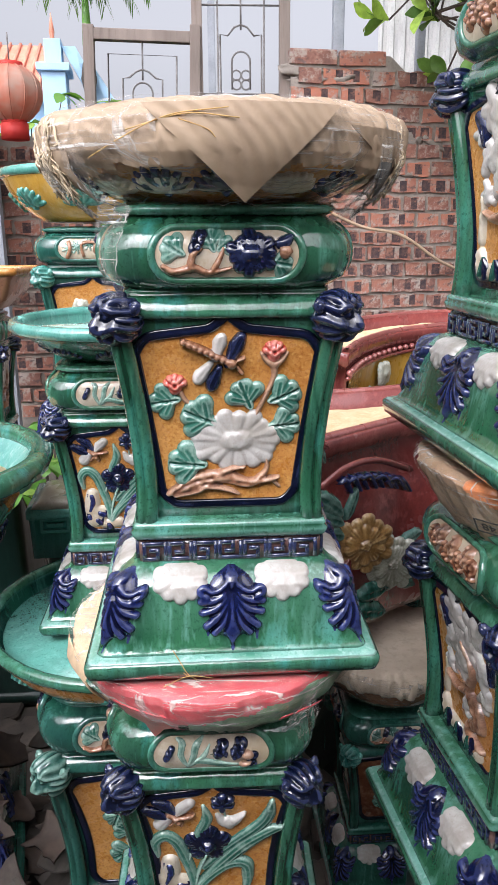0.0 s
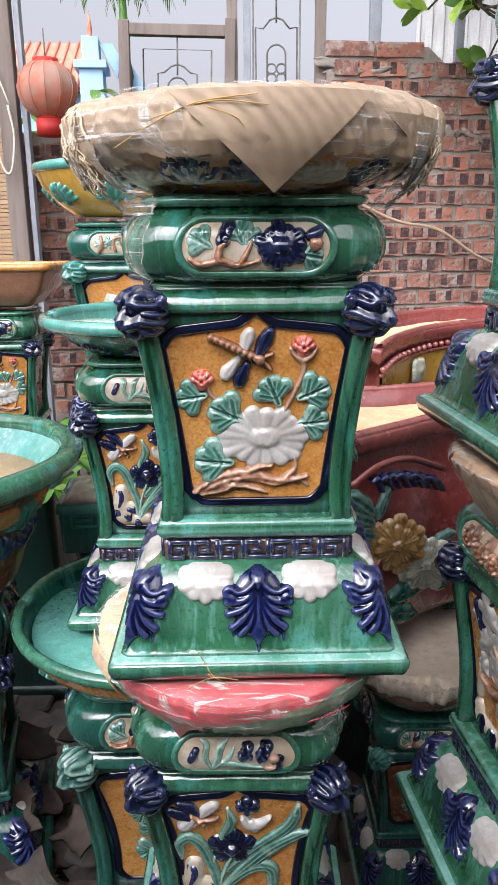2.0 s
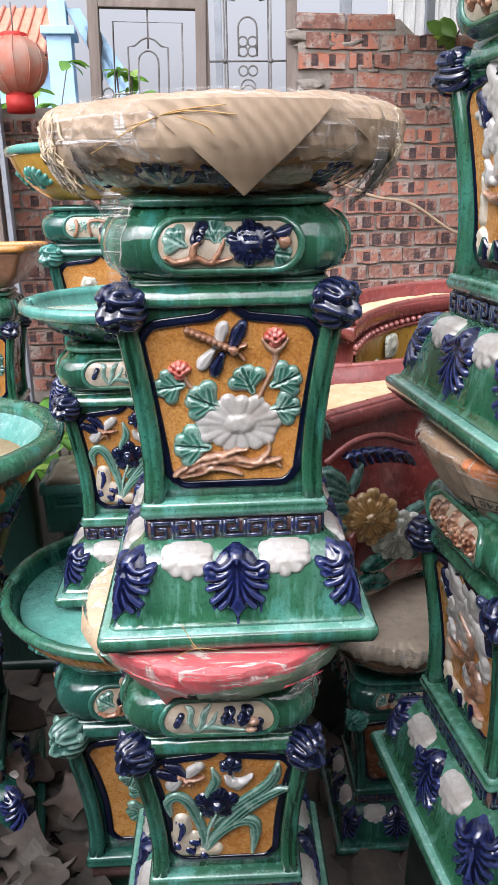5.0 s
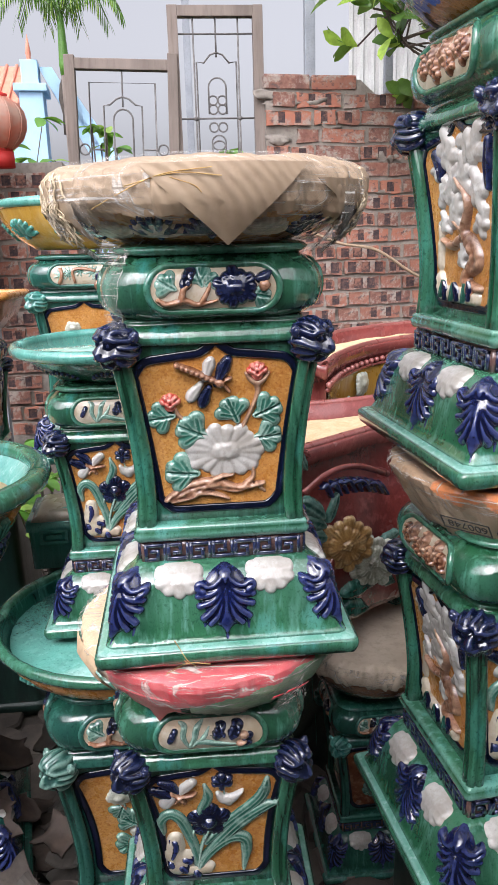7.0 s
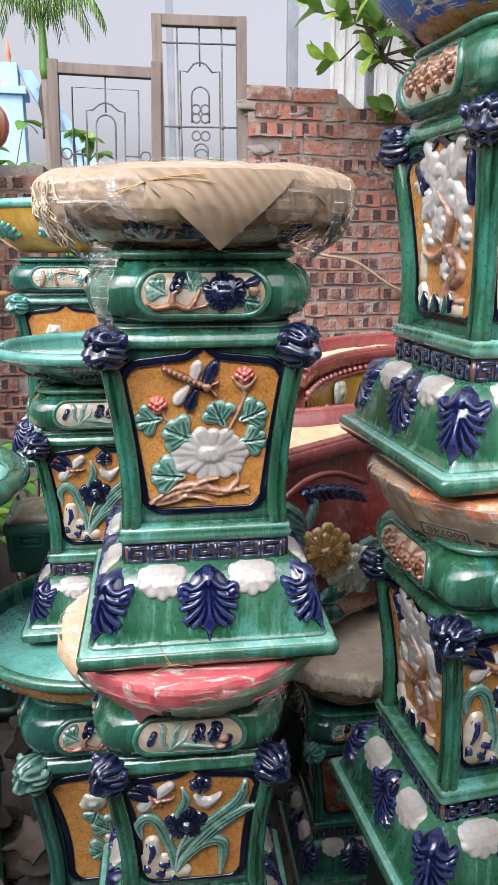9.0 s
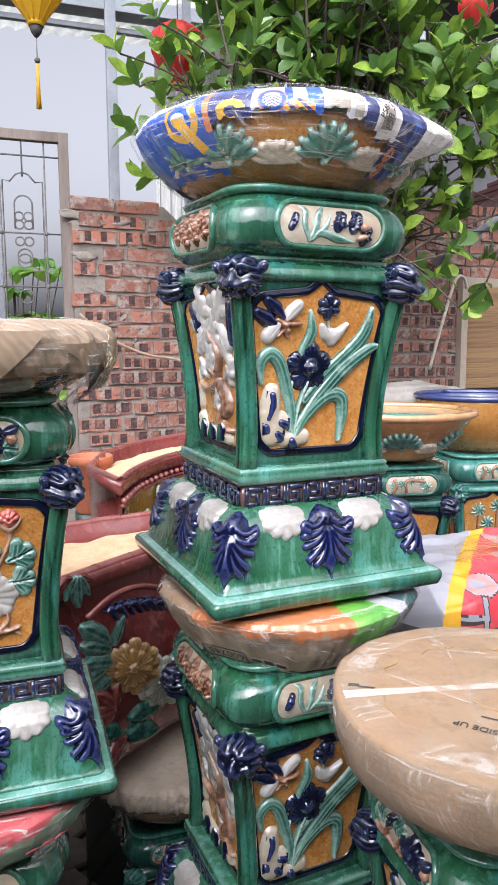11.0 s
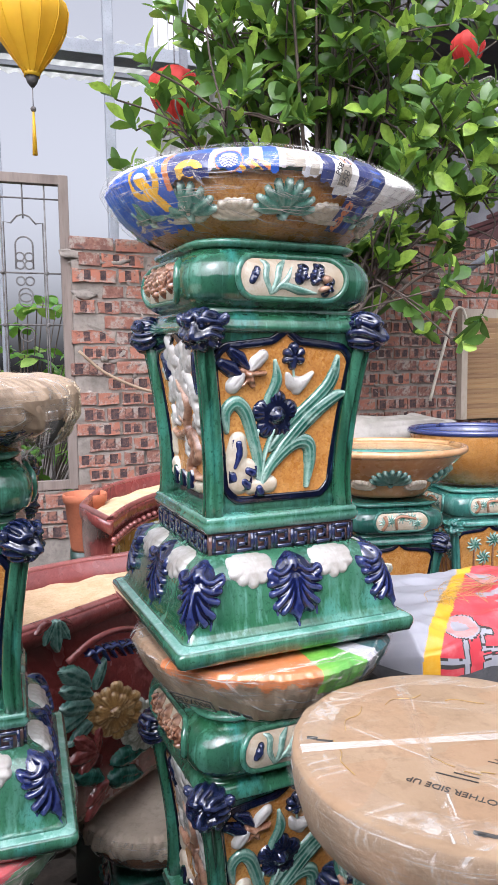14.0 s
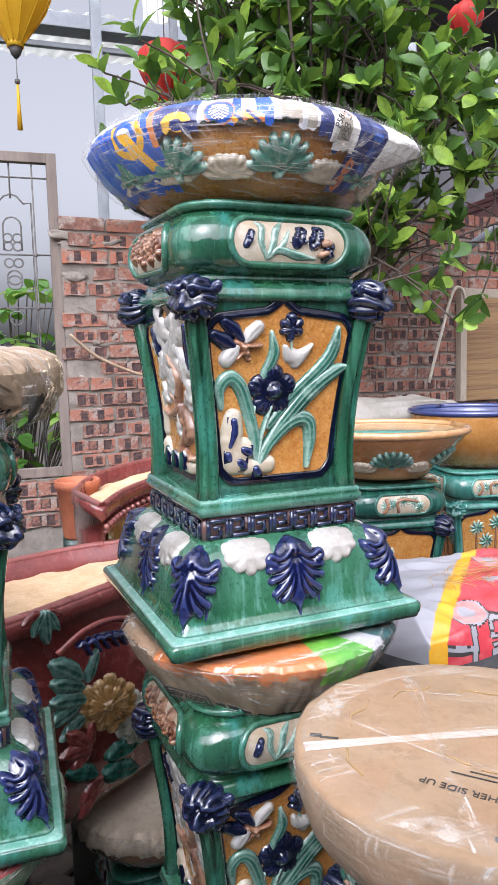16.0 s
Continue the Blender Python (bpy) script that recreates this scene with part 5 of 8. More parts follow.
def film_tail(root, pts, w, seed, a=0, label="bunched clear stretch film"):
    """A gathered tail of film, pleated along its length."""
    line = curve(pts, 8)
    rows = []
    for i, p in enumerate(line):
        s = i / (len(line) - 1)
        d = (line[min(i + 1, len(line) - 1)] - line[max(i - 1, 0)]).normalized()
        side = d.cross(Vector((math.sin(radians(a)), -math.cos(radians(a)), 0))).normalized()
        ww = w * (1 - 0.6 * s) * (1 + 0.4 * noise.noise(Vector((s * 7, seed, 0))))
        rows.append([p + side * ww * (k / 8 - 1) + Vector((0, -0.006 * noise.noise(Vector((k * 0.9, s * 5, seed))) - 0.004 * (k % 2), 0.012 * s * noise.noise(Vector((k * 1.3, seed, 2))))) for k in range(17)])
    bm = bmesh.new()
    skin(bm, rows, False, False, False)
    ob = part("film_tail", bm, FILM_CREASED, root, label)
    ob.visible_shadow = False
    return ob


for k, (a, w) in enumerate(((-66, 0.026), (-46, 0.022), (68, 0.024), (52, 0.016))):
    ca, sa = math.cos(radians(a)), math.sin(radians(a))
    film_tail(b, [(q * sa, -q * ca, z) for q, z in ((0.213, 0.060), (0.208, 0.030), (0.185, 0.006), (0.158, -0.014 - 0.012 * (k == 1)))], w, k + 3.0, a)
film_tail(b, [(-0.112, -0.138, 0.002), (-0.122, -0.138, -0.025), (-0.124, -0.142, -0.070), (-0.112, -0.142, -0.105)], 0.024, 9.0, -40)


def straw_wisp(m, runs, label):
    root = thing("straw", m, label, "straw")
    for pts in runs:
        bm = bmesh.new()
        tube(bm, curve([(x, y, z + 0.003 * math.sin(900 * x)) for x, y, z in pts], 6), 0.0006, 5)
        part("stalk", bm, STRAW, root)
    return root


def straw_fringe(root, a0, a1, n, seed):
    """Crushed packing straw showing under the film at one end of the parcel."""
    rnd = random.Random(seed)
    bm = bmesh.new()
    for _ in range(n):
        a = a0 + (a1 - a0) * rnd.random()
        z, pts = 0.088 - 0.055 * rnd.random(), []
        for i in range(5):
            r = 0.2055 + 0.009 * rnd.random() - (0.8 * max(0, z - 0.076) if z > 0.076 else 0.55 * max(0, 0.042 - z))
            pts.append((r * math.sin(radians(a)), -r * math.cos(radians(a)), z))
            z -= 0.003 + 0.009 * rnd.random()
            a += 5.0 * (rnd.random() - 0.5)
        tube(bm, curve(pts, 2), 0.0009 + 0.0007 * rnd.random(), 4)
    tagged(part("packing_straw", bm, PALE_STRAW, root, "pale crushed packing straw"), kind="stuff")


PALE_STRAW = matt("pale_straw", (0.60, 0.50, 0.36), (0.45, 0.35, 0.225), 60, 0.8)
straw_fringe(b, -112, -58, 210, 4)
straw_fringe(b, 62, 112, 210, 5)
straw_wisp(MAIN @ pose(0, 0, 0.548), [[(-0.135, -0.158, 0.044), (-0.10, -0.186, 0.060), (-0.055, -0.209, 0.072), (0.0, -0.219, 0.080)], [(-0.095, -0.190, 0.062), (-0.04, -0.214, 0.072), (0.010, -0.219, 0.070)], [(-0.045, -0.212, 0.072), (-0.020, -0.217, 0.060), (-0.012, -0.218, 0.052)]], "dry straw wisps caught on the cardboard wrap")
straw_wisp(MAIN, [[(-0.072, -0.180, 0.045), (-0.066, -0.178, 0.030), (-0.056, -0.182, 0.012), (-0.045, -0.183, 0.004)], [(-0.085, -0.181, -0.004), (-0.055, -0.183, 0.006), (-0.025, -0.182, 0.002)], [(-0.055, -0.183, 0.005), (-0.06, -0.184, 0.012)]], "dry straw stuck to the stand's base plate")

b = bowl(LOW @ pose(0.008, 0, 0.548), [(z * 1.0, r * 0.88) for z, r in BOWL], OCHRE, GREEN, "small bowl wrapped in red printed film between two stands", shells=[("shell", CREAM, fan_shell, (0, 60, 120, 180, 240, 300), 0.8, 0.008)], lip=0.004)
wrap_cap(b, [(-0.014, 0.146), (0.004, 0.164), (0.022, 0.184), (0.044, 0.197), (0.062, 0.203), (0.072, 0.202), (0.0765, 0.194), (0.078, 0.12)], [PLASTIC_RED, CARD_CREAM, PRINT_GREEN], name="red_wrap", amp=0.004, fold=0.006, n=70, dense=3,
         print_of=lambda a, z: 1 if -120 < a < -48 else (2 if z < 0.032 + 0.0007 * (a + 10) + 0.003 * math.sin(a * 0.4) and a > -10 else (0 if z > 0.030 or -34 < a < -14 else -1)))
flap(b, round_rows(-40, -10, [(0.044, 0.200), (0.020, 0.187), (0.000, 0.169), (-0.024, 0.160)], -30), PLASTIC_RED, "red_flap", "red plastic corner hanging down")
flap(b, round_rows(-78, -50, [(0.076, 0.207), (0.060, 0.214), (0.036, 0.203), (0.012, 0.182)], -52), CARD_CREAM, "cardboard_flap", "pale cardboard corner sticking out")
film(b, [(-0.024, 0.136), (0.002, 0.168), (0.022, 0.189), (0.044, 0.203), (0.062, 0.209), (0.073, 0.208), (0.081, 0.199), (0.083, 0.17)], n=50, amp=0.006, mat=FILM_CREASED)
film_tail(b, [(0.10, -0.185, 0.05), (0.115, -0.170, 0.02), (0.120, -0.140, -0.02)], 0.03, 5.0, 35)
for k in range(3):
    bm = bmesh.new()
    box(bm, (-0.008, 0, 0), (0.008, 0.0006, 0.012 + 0.003 * (k % 2)))
    part("print_bar", bm, PLASTIC_RED, b, m=turn(24 + 6 * k) @ pose(0, -0.2065, 0.036, 38))
short_plinth(pose(-0.027, 0.02, 0), 0.445, 0.15, "dark green glazed plinth under the central stack")

# ---- the taller stack ----
TALL = pose(0.527, 0.116, 1.286, 1.5, 0, 6)
TLOW = pose(0.518, 0.086, 0.526, 0.5, 0, 6)
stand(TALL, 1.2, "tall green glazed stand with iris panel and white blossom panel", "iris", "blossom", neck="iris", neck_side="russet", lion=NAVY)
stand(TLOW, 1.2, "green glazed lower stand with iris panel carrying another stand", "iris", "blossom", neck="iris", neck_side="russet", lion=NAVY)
short_plinth(pose(0.518, 0.086, 0), 0.526, 0.19, "dark green glazed plinth under the tall stack")
b = bowl(TALL @ pose(0, 0, 0.658), [(z * 1.45, r * 1.16 + 0.014 * (1 - z / 0.06)) for z, r in BOWL], OCHRE, GREEN, "ochre bowl with palm reliefs wrapped in blue printed packing film", shells=[("shell", CREAM, fan_shell, (-30, 12, 54, 96, 138, 180, 222, 264, 306), 1.15, 0.022), ("palm_leaf", LEAFGREEN, fan_palm, (-51, -9, 33, 75, 117, 159, 201, 243, 285), 1.35, 0.030)], lip=0.005)


def lettering(root, text, size, m, mat, name="printed_text"):
    cu = bpy.data.curves.new("text", "FONT")
    cu.body, cu.size, cu.extrude = text, size, 0.0003
    tmp = new("text", cu)
    me = bpy.data.meshes.new_from_object(tmp.evaluated_get(bpy.context.evaluated_depsgraph_get()))
    bpy.data.objects.remove(tmp)
    me.materials.append(mat)
    return hang(name, me, root, m)


def tall_print(a, z):
    """Colours of the printed wrapping by angle and height; -1 where the bowl is bare."""
    wave = 0.003 * math.sin(a * 0.5) + 0.0015 * math.sin(a * 1.7)
    low = 0.012 if a < -53 else 0.072 if a < -38 else 0.079 if a < -14 else 0.083 if a < -6 else 0.076 if a < 1 else 0.066 if a < 8 else 0.056 if a < 16 else 0.012
    if z < low + (wave if a < 16 else 0):
        return -1
    if a < -53:
        ring = math.hypot((a + 66) / 9, (z - 0.080) / 0.030)
        limb = abs((a + 63) / 2.6 + (z - 0.060) * 70) < 1 and 0.036 < z < 0.082
        if a > -55.5 and z > 0.06:
            return 5
        if (0.62 < ring < 0.95 and a > -73 and z < 0.098) or limb:
            return 4
        return 1 if z > 0.104 + 0.0006 * (a + 70) or ring < 0.35 else 0
    if a < -38:
        arc = math.hypot((a + 45) / 5.4, (z - 0.081) / 0.017)
        return 4 if 0.42 < arc < 1.0 and not (a > -43.5 and z < 0.083) and z < 0.099 else (2 if z < 0.108 else 0)
    if a < -17:
        d = math.hypot((a + 31) / 5.2, (z - 0.094) / 0.019)
        e = math.hypot((a + 22) / 5.0, (z - 0.082) / 0.012)
        if d < 0.62:
            return 2 if (abs(a + 31) * 0.55 + z * 240) % 1 < 0.45 and z < 0.1 else 1
        if d < 0.86:
            return 0
        if d < 0.95:
            return 5
        if e < 1:
            return (4, 2, 5)[int((a * 0.6 + z * 160) % 3)]
        return 0 if z < 0.080 or a > -19.5 or -27 < a < -24 else 1
    if a < -14:
        return 0
    if a < 1:
        if z > 0.118 and a > -6:
            return 5 if a > -2 else 4
        return 3 if (-12 < a < -5 and 0.080 < z < 0.110) or (-3.5 < a < 0 and 0.076 < z < 0.104) else 1
    if a < 6:
        return 2
    if a < 18:
        if z < 0.056:
            return 2
        if 7 < a < 10 and 0.104 < z < 0.114:
            return 0
        if 11 < a < 16 and 0.100 < z < 0.112:
            return (2, 5, 1)[int(a * 0.9) % 3]
        return 3 if 9 < a < 14 and 0.068 < z < 0.098 else 6
    if a < 33:
        if z < 0.052 and a < 24:
            u, v = (a - 20) / 2.2, (z - 0.032) / 0.008
            return 5 if 0.6 < math.hypot(u, v - 1.2) < 1.1 or 0.6 < math.hypot(u, v + 1.1) < 1.1 or abs(u + v * 0.2) < 0.22 else 2
        return 0 if 25 < a < 31 and (z * 52) % 1 < 0.55 and z < 0.1 else 2
    return 6 if z > 0.034 + 0.0020 * min(a - 33, 26) else -1


TORN_PAPER = matt("torn_grey_paper", (0.36, 0.325, 0.27), (0.27, 0.235, 0.185), 40, 0.85, 90, 0.4)
PAPER_WHITE = matt("white_paper", (0.70, 0.68, 0.64), (0.62, 0.60, 0.56), 9, 0.6, 60, 0.2, (0.55, 0.53, 0.5))
corner = (57, 0.088, 0.038)
wrap_cap(b, [(0.010, 0.178), (0.022, 0.194), (0.040, 0.216), (0.056, 0.231), (0.070, 0.242), (0.084, 0.249), (0.094, 0.248), (0.104, 0.240), (0.116, 0.222), (0.130, 0.18), (0.140, 0.12), (0.143, 0.03)], [PLASTIC_BLUE, PLASTIC_WHITE, PLASTIC_NAVY, TORN_PAPER, PLASTIC_YELLOW, PLASTIC_ORANGE, PAPER_WHITE], name="printed_wrap", amp=0.003, fold=0.004, print_of=tall_print, n=190, dense=6, poke=corner)
film(b, [(-0.004, 0.145), (0.010, 0.182), (0.032, 0.220), (0.060, 0.246), (0.086, 0.260), (0.102, 0.254), (0.120, 0.226), (0.136, 0.18), (0.147, 0.12)], n=60, poke=corner)
lettering(b, "P58 - 2", 0.0165, turn(10.5) @ pose(0, -0.2535, 0.062, 90) @ pose(0, 0, 0, 0, 0, 72), PRINT, "written_number")
b = bowl(TLOW @ pose(0.016, 0, 0.658), [(z * 1.2, r * 1.02) for z, r in BOWL], OCHRE, GREEN, "bowl wrapped in cardboard and orange film under the tall stand", lip=0.004)


def low_print(a, z):
    w = 0.006 * math.sin(a * 0.35) + 0.004 * math.sin(a * 0.9)
    if a > 0:
        if z < 0.034 + w:
            return 0
        if a > 62:
            return 1
        q = (a * 0.07 + z * 16 + 0.3 * math.sin(a * 0.2)) % 2.6
        return 2 if a < 24 and q > 0.6 else (4 if q < 1.1 else 3)
    return 1 if z > 0.062 + w and a > -70 else (5 if z > 0.052 + w else 0)


wrap_cap(b, [(-0.018, 0.168), (0.000, 0.182), (0.020, 0.198), (0.042, 0.213), (0.062, 0.225), (0.076, 0.230), (0.084, 0.224), (0.088, 0.13)], [CARD, PLASTIC_ORANGE, PLASTIC_LIME, PLASTIC_TEAL, PLASTIC_WHITE, CARD_PALE], amp=0.004, fold=0.008, print_of=low_print, n=80, dense=3)
film(b, [(-0.026, 0.165), (0.000, 0.190), (0.020, 0.206), (0.042, 0.221), (0.062, 0.233), (0.077, 0.238), (0.088, 0.230), (0.092, 0.20)], n=50, amp=0.006)

# ---- left group ----
LEFT = pose(-0.190, 0.510, 0.846, 1, 0, 0)
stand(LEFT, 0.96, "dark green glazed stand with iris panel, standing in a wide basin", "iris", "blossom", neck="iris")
# the dish inside takes the ledge colour with its painted sky sheen
bowl(LEFT @ pose(0, 0, 0.526), [(0, 0.10), (0.01, 0.12), (0.03, 0.155), (0.05, 0.185), (0.062, 0.200), (0.068, 0.204)], GREEN_DARK, TEAL, "shallow green glazed dish, its inside painted pale with sky sheen", shells=[("leaf_scroll", NAVY, fan_palm, tuple(range(0, 360, 40)), 0.9, 0.014)], inner=(SHELF, 0.0665, 0.193, "pooled_inside"))
stand(pose(-0.183, 0.441, 0.0, 0, 0, 0), 1.35, "teal glazed stand with grinning mask corners and bare ochre panel", "spray", "spray", lion=TEAL_DARK, green=GREEN_DARK, neck="rose", skirted=False, bulge=0.010)
bowl(pose(-0.19, 0.44, 0.757), [(0, 0.170), (0.010, 0.195), (0.026, 0.238), (0.045, 0.268), (0.065, 0.282), (0.085, 0.288), (0.093, 0.292)], OCHRE, GREEN, "wide basin, teal inside and ochre outside", inner=(TEAL, 0.066, 0.262, "basin_floor"), lining=GREEN_DARK, shells=[("palm_leaf", TEAL, fan_palm, tuple(range(0, 360, 45)), 1.0, 0.034)])
stand(pose(-0.298, 1.030, 1.08, 0, 0, 0), 1.0, "green glazed stand with ochre blossom panel further back", "spray", "spray", lion=TEAL, neck="pine", green=GREEN_DARK)
bowl(pose(-0.298, 1.030, 1.641), [(z * 1.9, r * 1.12) for z, r in BOWL], GOLD, TEAL, "amber glazed bowl with teal rim and palm reliefs", shells=[("palm_leaf", TEAL, fan_palm, tuple(range(0, 360, 45)), 1.3, 0.036)])
short_plinth(pose(-0.298, 1.050, 0), 1.08, 0.115, "dark glazed plinth under a back stand")
stand(pose(-0.815, 1.53, 0.82, 0, 0, 4), 1.0, "green glazed stand with ochre peony panel below a long trough", "peony", "blossom", neck="rose")
bowl(pose(-0.815, 1.53, 1.381), [(0, 0.12), (0.01, 0.15), (0.05, 0.18), (0.10, 0.20), (0.125, 0.215)], BROWN, OCHRE, "brown glazed rectangular trough with ochre rim and palm reliefs", square=0.02, sy=0.8, n=2, category="planter", shells=[("palm_leaf", LEAFGREEN, fan_palm, (0,), 1.1, 0.05)])
short_plinth(pose(-0.815, 1.53, 0), 0.82, 0.2, "dark glazed plinth under a stand with a trough")
bowl(pose(-0.73, 0.56, 0.85), [(0, 0.20), (0.02, 0.21), (0.10, 0.235), (0.18, 0.265), (0.24, 0.300), (0.275, 0.330), (0.285, 0.346)], BROWN, GREEN, "large round basin with green rim and blue reliefs, filled with sand", inner=(SAND, 0.225, 0.278, "sand_fill"), lining=AQUA, lip=0.026, shells=[("blue_leaf", BLUE, fan_palm, tuple(range(0, 360, 30)), 1.5, 0.10), ("teal_leaf", TEAL, fan_palm, tuple(range(15, 375, 30)), 1.5, 0.16), ("ochre_shell", OCHRE, fan_shell, tuple(range(0, 360, 30)), 1.4, 0.18)])
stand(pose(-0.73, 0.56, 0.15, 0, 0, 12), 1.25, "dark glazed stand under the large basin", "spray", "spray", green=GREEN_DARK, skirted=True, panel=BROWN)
short_plinth(pose(-0.73, 0.56, 0), 0.15, 0.16, "low dark plinth on the paving")

# ---- behind, low: wrapped pot ----
GREYCARD = matt("dusty_grey_cardboard", (0.50, 0.425, 0.335), (0.39, 0.32, 0.24), 9, 0.7, 60, 0.5)
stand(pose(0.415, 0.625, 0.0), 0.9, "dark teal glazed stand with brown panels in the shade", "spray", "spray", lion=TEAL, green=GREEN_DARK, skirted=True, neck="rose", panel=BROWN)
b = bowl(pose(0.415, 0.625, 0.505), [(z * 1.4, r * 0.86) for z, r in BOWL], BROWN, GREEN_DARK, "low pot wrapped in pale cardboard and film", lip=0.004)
wrap_cap(b, [(0.085, 0.176), (0.092, 0.184), (0.102, 0.187), (0.114, 0.188), (0.130, 0.186), (0.138, 0.172), (0.140, 0.06)], GREYCARD, amp=0.007, fold=0.018, n=60, dense=2)
film(b, [(0.04, 0.150), (0.06, 0.172), (0.08, 0.188), (0.11, 0.197), (0.138, 0.194)], n=50, amp=0.006)

# ---- right: round carton lid, sack, pots ----
b = bowl(pose(0.655, -0.374, 1.112), [(z * 1.0, r * 1.02) for z, r in BOWL], OCHRE, GREEN, "bowl under a round carton wound with clear tape", lip=0.004)
lid = thing("round_carton", pose(0.655, -0.374, 1.173, 0, 0, 0), "round brown carton top taped and film-wrapped over a pot", "carton")
bm = bmesh.new()
loft(bm, [(-0.022, 0.198, 0.198), (-0.010, 0.207, 0.207), (0.012, 0.215, 0.215), (0.034, 0.220, 0.220), (0.052, 0.222, 0.222), (0.065, 0.2215, 0.2215), (0.0700, 0.2195, 0.2195), (0.0718, 0.2150, 0.2150), (0.072, 0.19, 0.19), (0.072, 0.13, 0.13), (0.072, 0.05, 0.05)], 40, (False, True))
crumple(bm, 0.0035, 26, 2)
part("lid_board", bm, CARD_PALE, lid)
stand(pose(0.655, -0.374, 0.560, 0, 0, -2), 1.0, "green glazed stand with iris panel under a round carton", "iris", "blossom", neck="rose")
short_plinth(pose(0.655, -0.374, 0), 0.560, 0.16, "dark glazed plinth under the lidded stack")
PALE_OCHRE = glaze("pale_ochre_glaze", (0.46, 0.225, 0.080), (0.34, 0.145, 0.045), (0.58, 0.38, 0.21), 0.4, 0.2, runs=0)
stand(pose(1.30, 1.03, 0.68, 0, 0, -8), 1.15, "dark green stand with pine plaque and blue lion masks", "spray", "spray", neck="pine", green=GREEN_DARK)
bowl(pose(1.30, 1.03, 1.325), [(0, 0.136), (0.012, 0.146), (0.045, 0.172), (0.085, 0.212), (0.118, 0.246), (0.140, 0.264), (0.150, 0.268)], PALE_OCHRE, PALE_OCHRE, "pale ochre glazed bowl with teal palm reliefs and green inside", shells=[("palm_leaf", TEAL_DARK, fan_palm, tuple(range(-22, 338, 60)), 1.75, 0.052), ("shell", CREAM, fan_shell, tuple(range(8, 368, 60)), 1.25, 0.030)], inner=(TEAL, 0.145, 0.24, "inside"))
short_plinth(pose(1.30, 1.03, 0), 0.68, 0.2, "dark plinth under a pine-plaque stand")
stand(pose(1.86, 1.33, 0.62, 0, 0, -8), 1.2, "teal glazed stand with ochre palm-tree panels", "palm", "palm", neck="pine", green=TEAL, lion=TEAL)
bowl(pose(1.86, 1.33, 1.293), [(z * 3.4, r * 1.25) for z, r in BOWL], OCHRE, BLUE, "brown glazed bowl with blue rim")
short_plinth(pose(1.86, 1.33, 0), 0.62, 0.2, "dark plinth under a teal stand")

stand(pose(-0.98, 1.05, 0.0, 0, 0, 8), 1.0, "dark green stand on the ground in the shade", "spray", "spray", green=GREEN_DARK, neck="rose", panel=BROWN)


# ---- brick walls ----
def brick_kinds(h=0.063, d=0.10):
    kinds = {}

    def face(bm, x0, x1, z0, z1, holes, jag):
        rnd = random.Random(jag)
        j = lambda: (rnd.random() - 0.5) * 0.009
        # front with holes cut as a grid of strips
        xs = [x0, *[e for hx in holes for e in hx], x1]
        zs = [z0, z0 + 0.003 + 0.008 * rnd.random(), z1 - 0.003 - 0.008 * rnd.random(), z1]
        off = {(i, k): 0.0035 * rnd.random() for i in range(len(xs)) for k in range(4)}
        vs = {(i, k): bm.verts.new((x + (j() if i in (0, len(xs) - 1) else 0), -off[i, k], z + (j() if k in (0, 3) else 0))) for i, x in enumerate(xs) for k, z in enumerate(zs)}
        for i in range(len(xs) - 1):
            for k in range(3):
                q = [vs[i, k], vs[i + 1, k], vs[i + 1, k + 1], vs[i, k + 1]]
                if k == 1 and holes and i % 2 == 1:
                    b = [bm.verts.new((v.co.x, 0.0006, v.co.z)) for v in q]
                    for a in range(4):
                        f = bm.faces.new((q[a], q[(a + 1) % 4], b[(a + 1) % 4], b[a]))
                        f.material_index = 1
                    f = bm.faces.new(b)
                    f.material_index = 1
                else:
                    bm.faces.new(q)
        n = len(xs) - 1
        edge = [vs[i, 0] for i in range(n + 1)] + [vs[n, 1], vs[n, 2]] + [vs[i, 3] for i in range(n, -1, -1)] + [vs[0, 2], vs[0, 1]]
        back = [bm.verts.new((v.co.x, d, v.co.z)) for v in edge]
        for a in range(len(edge)):
            c = (a + 1) % len(edge)
            bm.faces.new((edge[c], edge[a], back[a], back[c]))

    jr = random.Random(77)
    for k in range(8):
        bm = bmesh.new()
        q = [0.007 * (jr.random() - 0.5) for _ in range(4)]
        face(bm, 0.004, 0.111, -h / 2, h / 2, [(0.012 + q[0], 0.048 + q[1]), (0.066 + q[2], 0.102 + q[3])] if k < 4 else ([(0.035 + q[0], 0.072 + q[1])] if k < 6 else []), k)
        kinds["header", k] = bm
        bm = bmesh.new()
        u = [0.010 * (jr.random() - 0.5) for _ in range(6)]
        face(bm, 0.004, 0.226, -h / 2, h / 2, ([(0.022 + u[0], 0.062 + u[1]), (0.092 + u[2], 0.138 + u[3]), (0.168 + u[4], 0.208 + u[5])] if k < 4 else ([(0.060 + u[0], 0.098 + u[1]), (0.140 + u[2], 0.180 + u[3])] if k < 6 else [])), k + 50)
        kinds["stretcher", k] = bm
    out = {}
    for (name, k), bm in kinds.items():
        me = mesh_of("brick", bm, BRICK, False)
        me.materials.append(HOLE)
        out.setdefault(name, []).append(me)
    return out


KINDS = brick_kinds()
COURSE = 0.0795


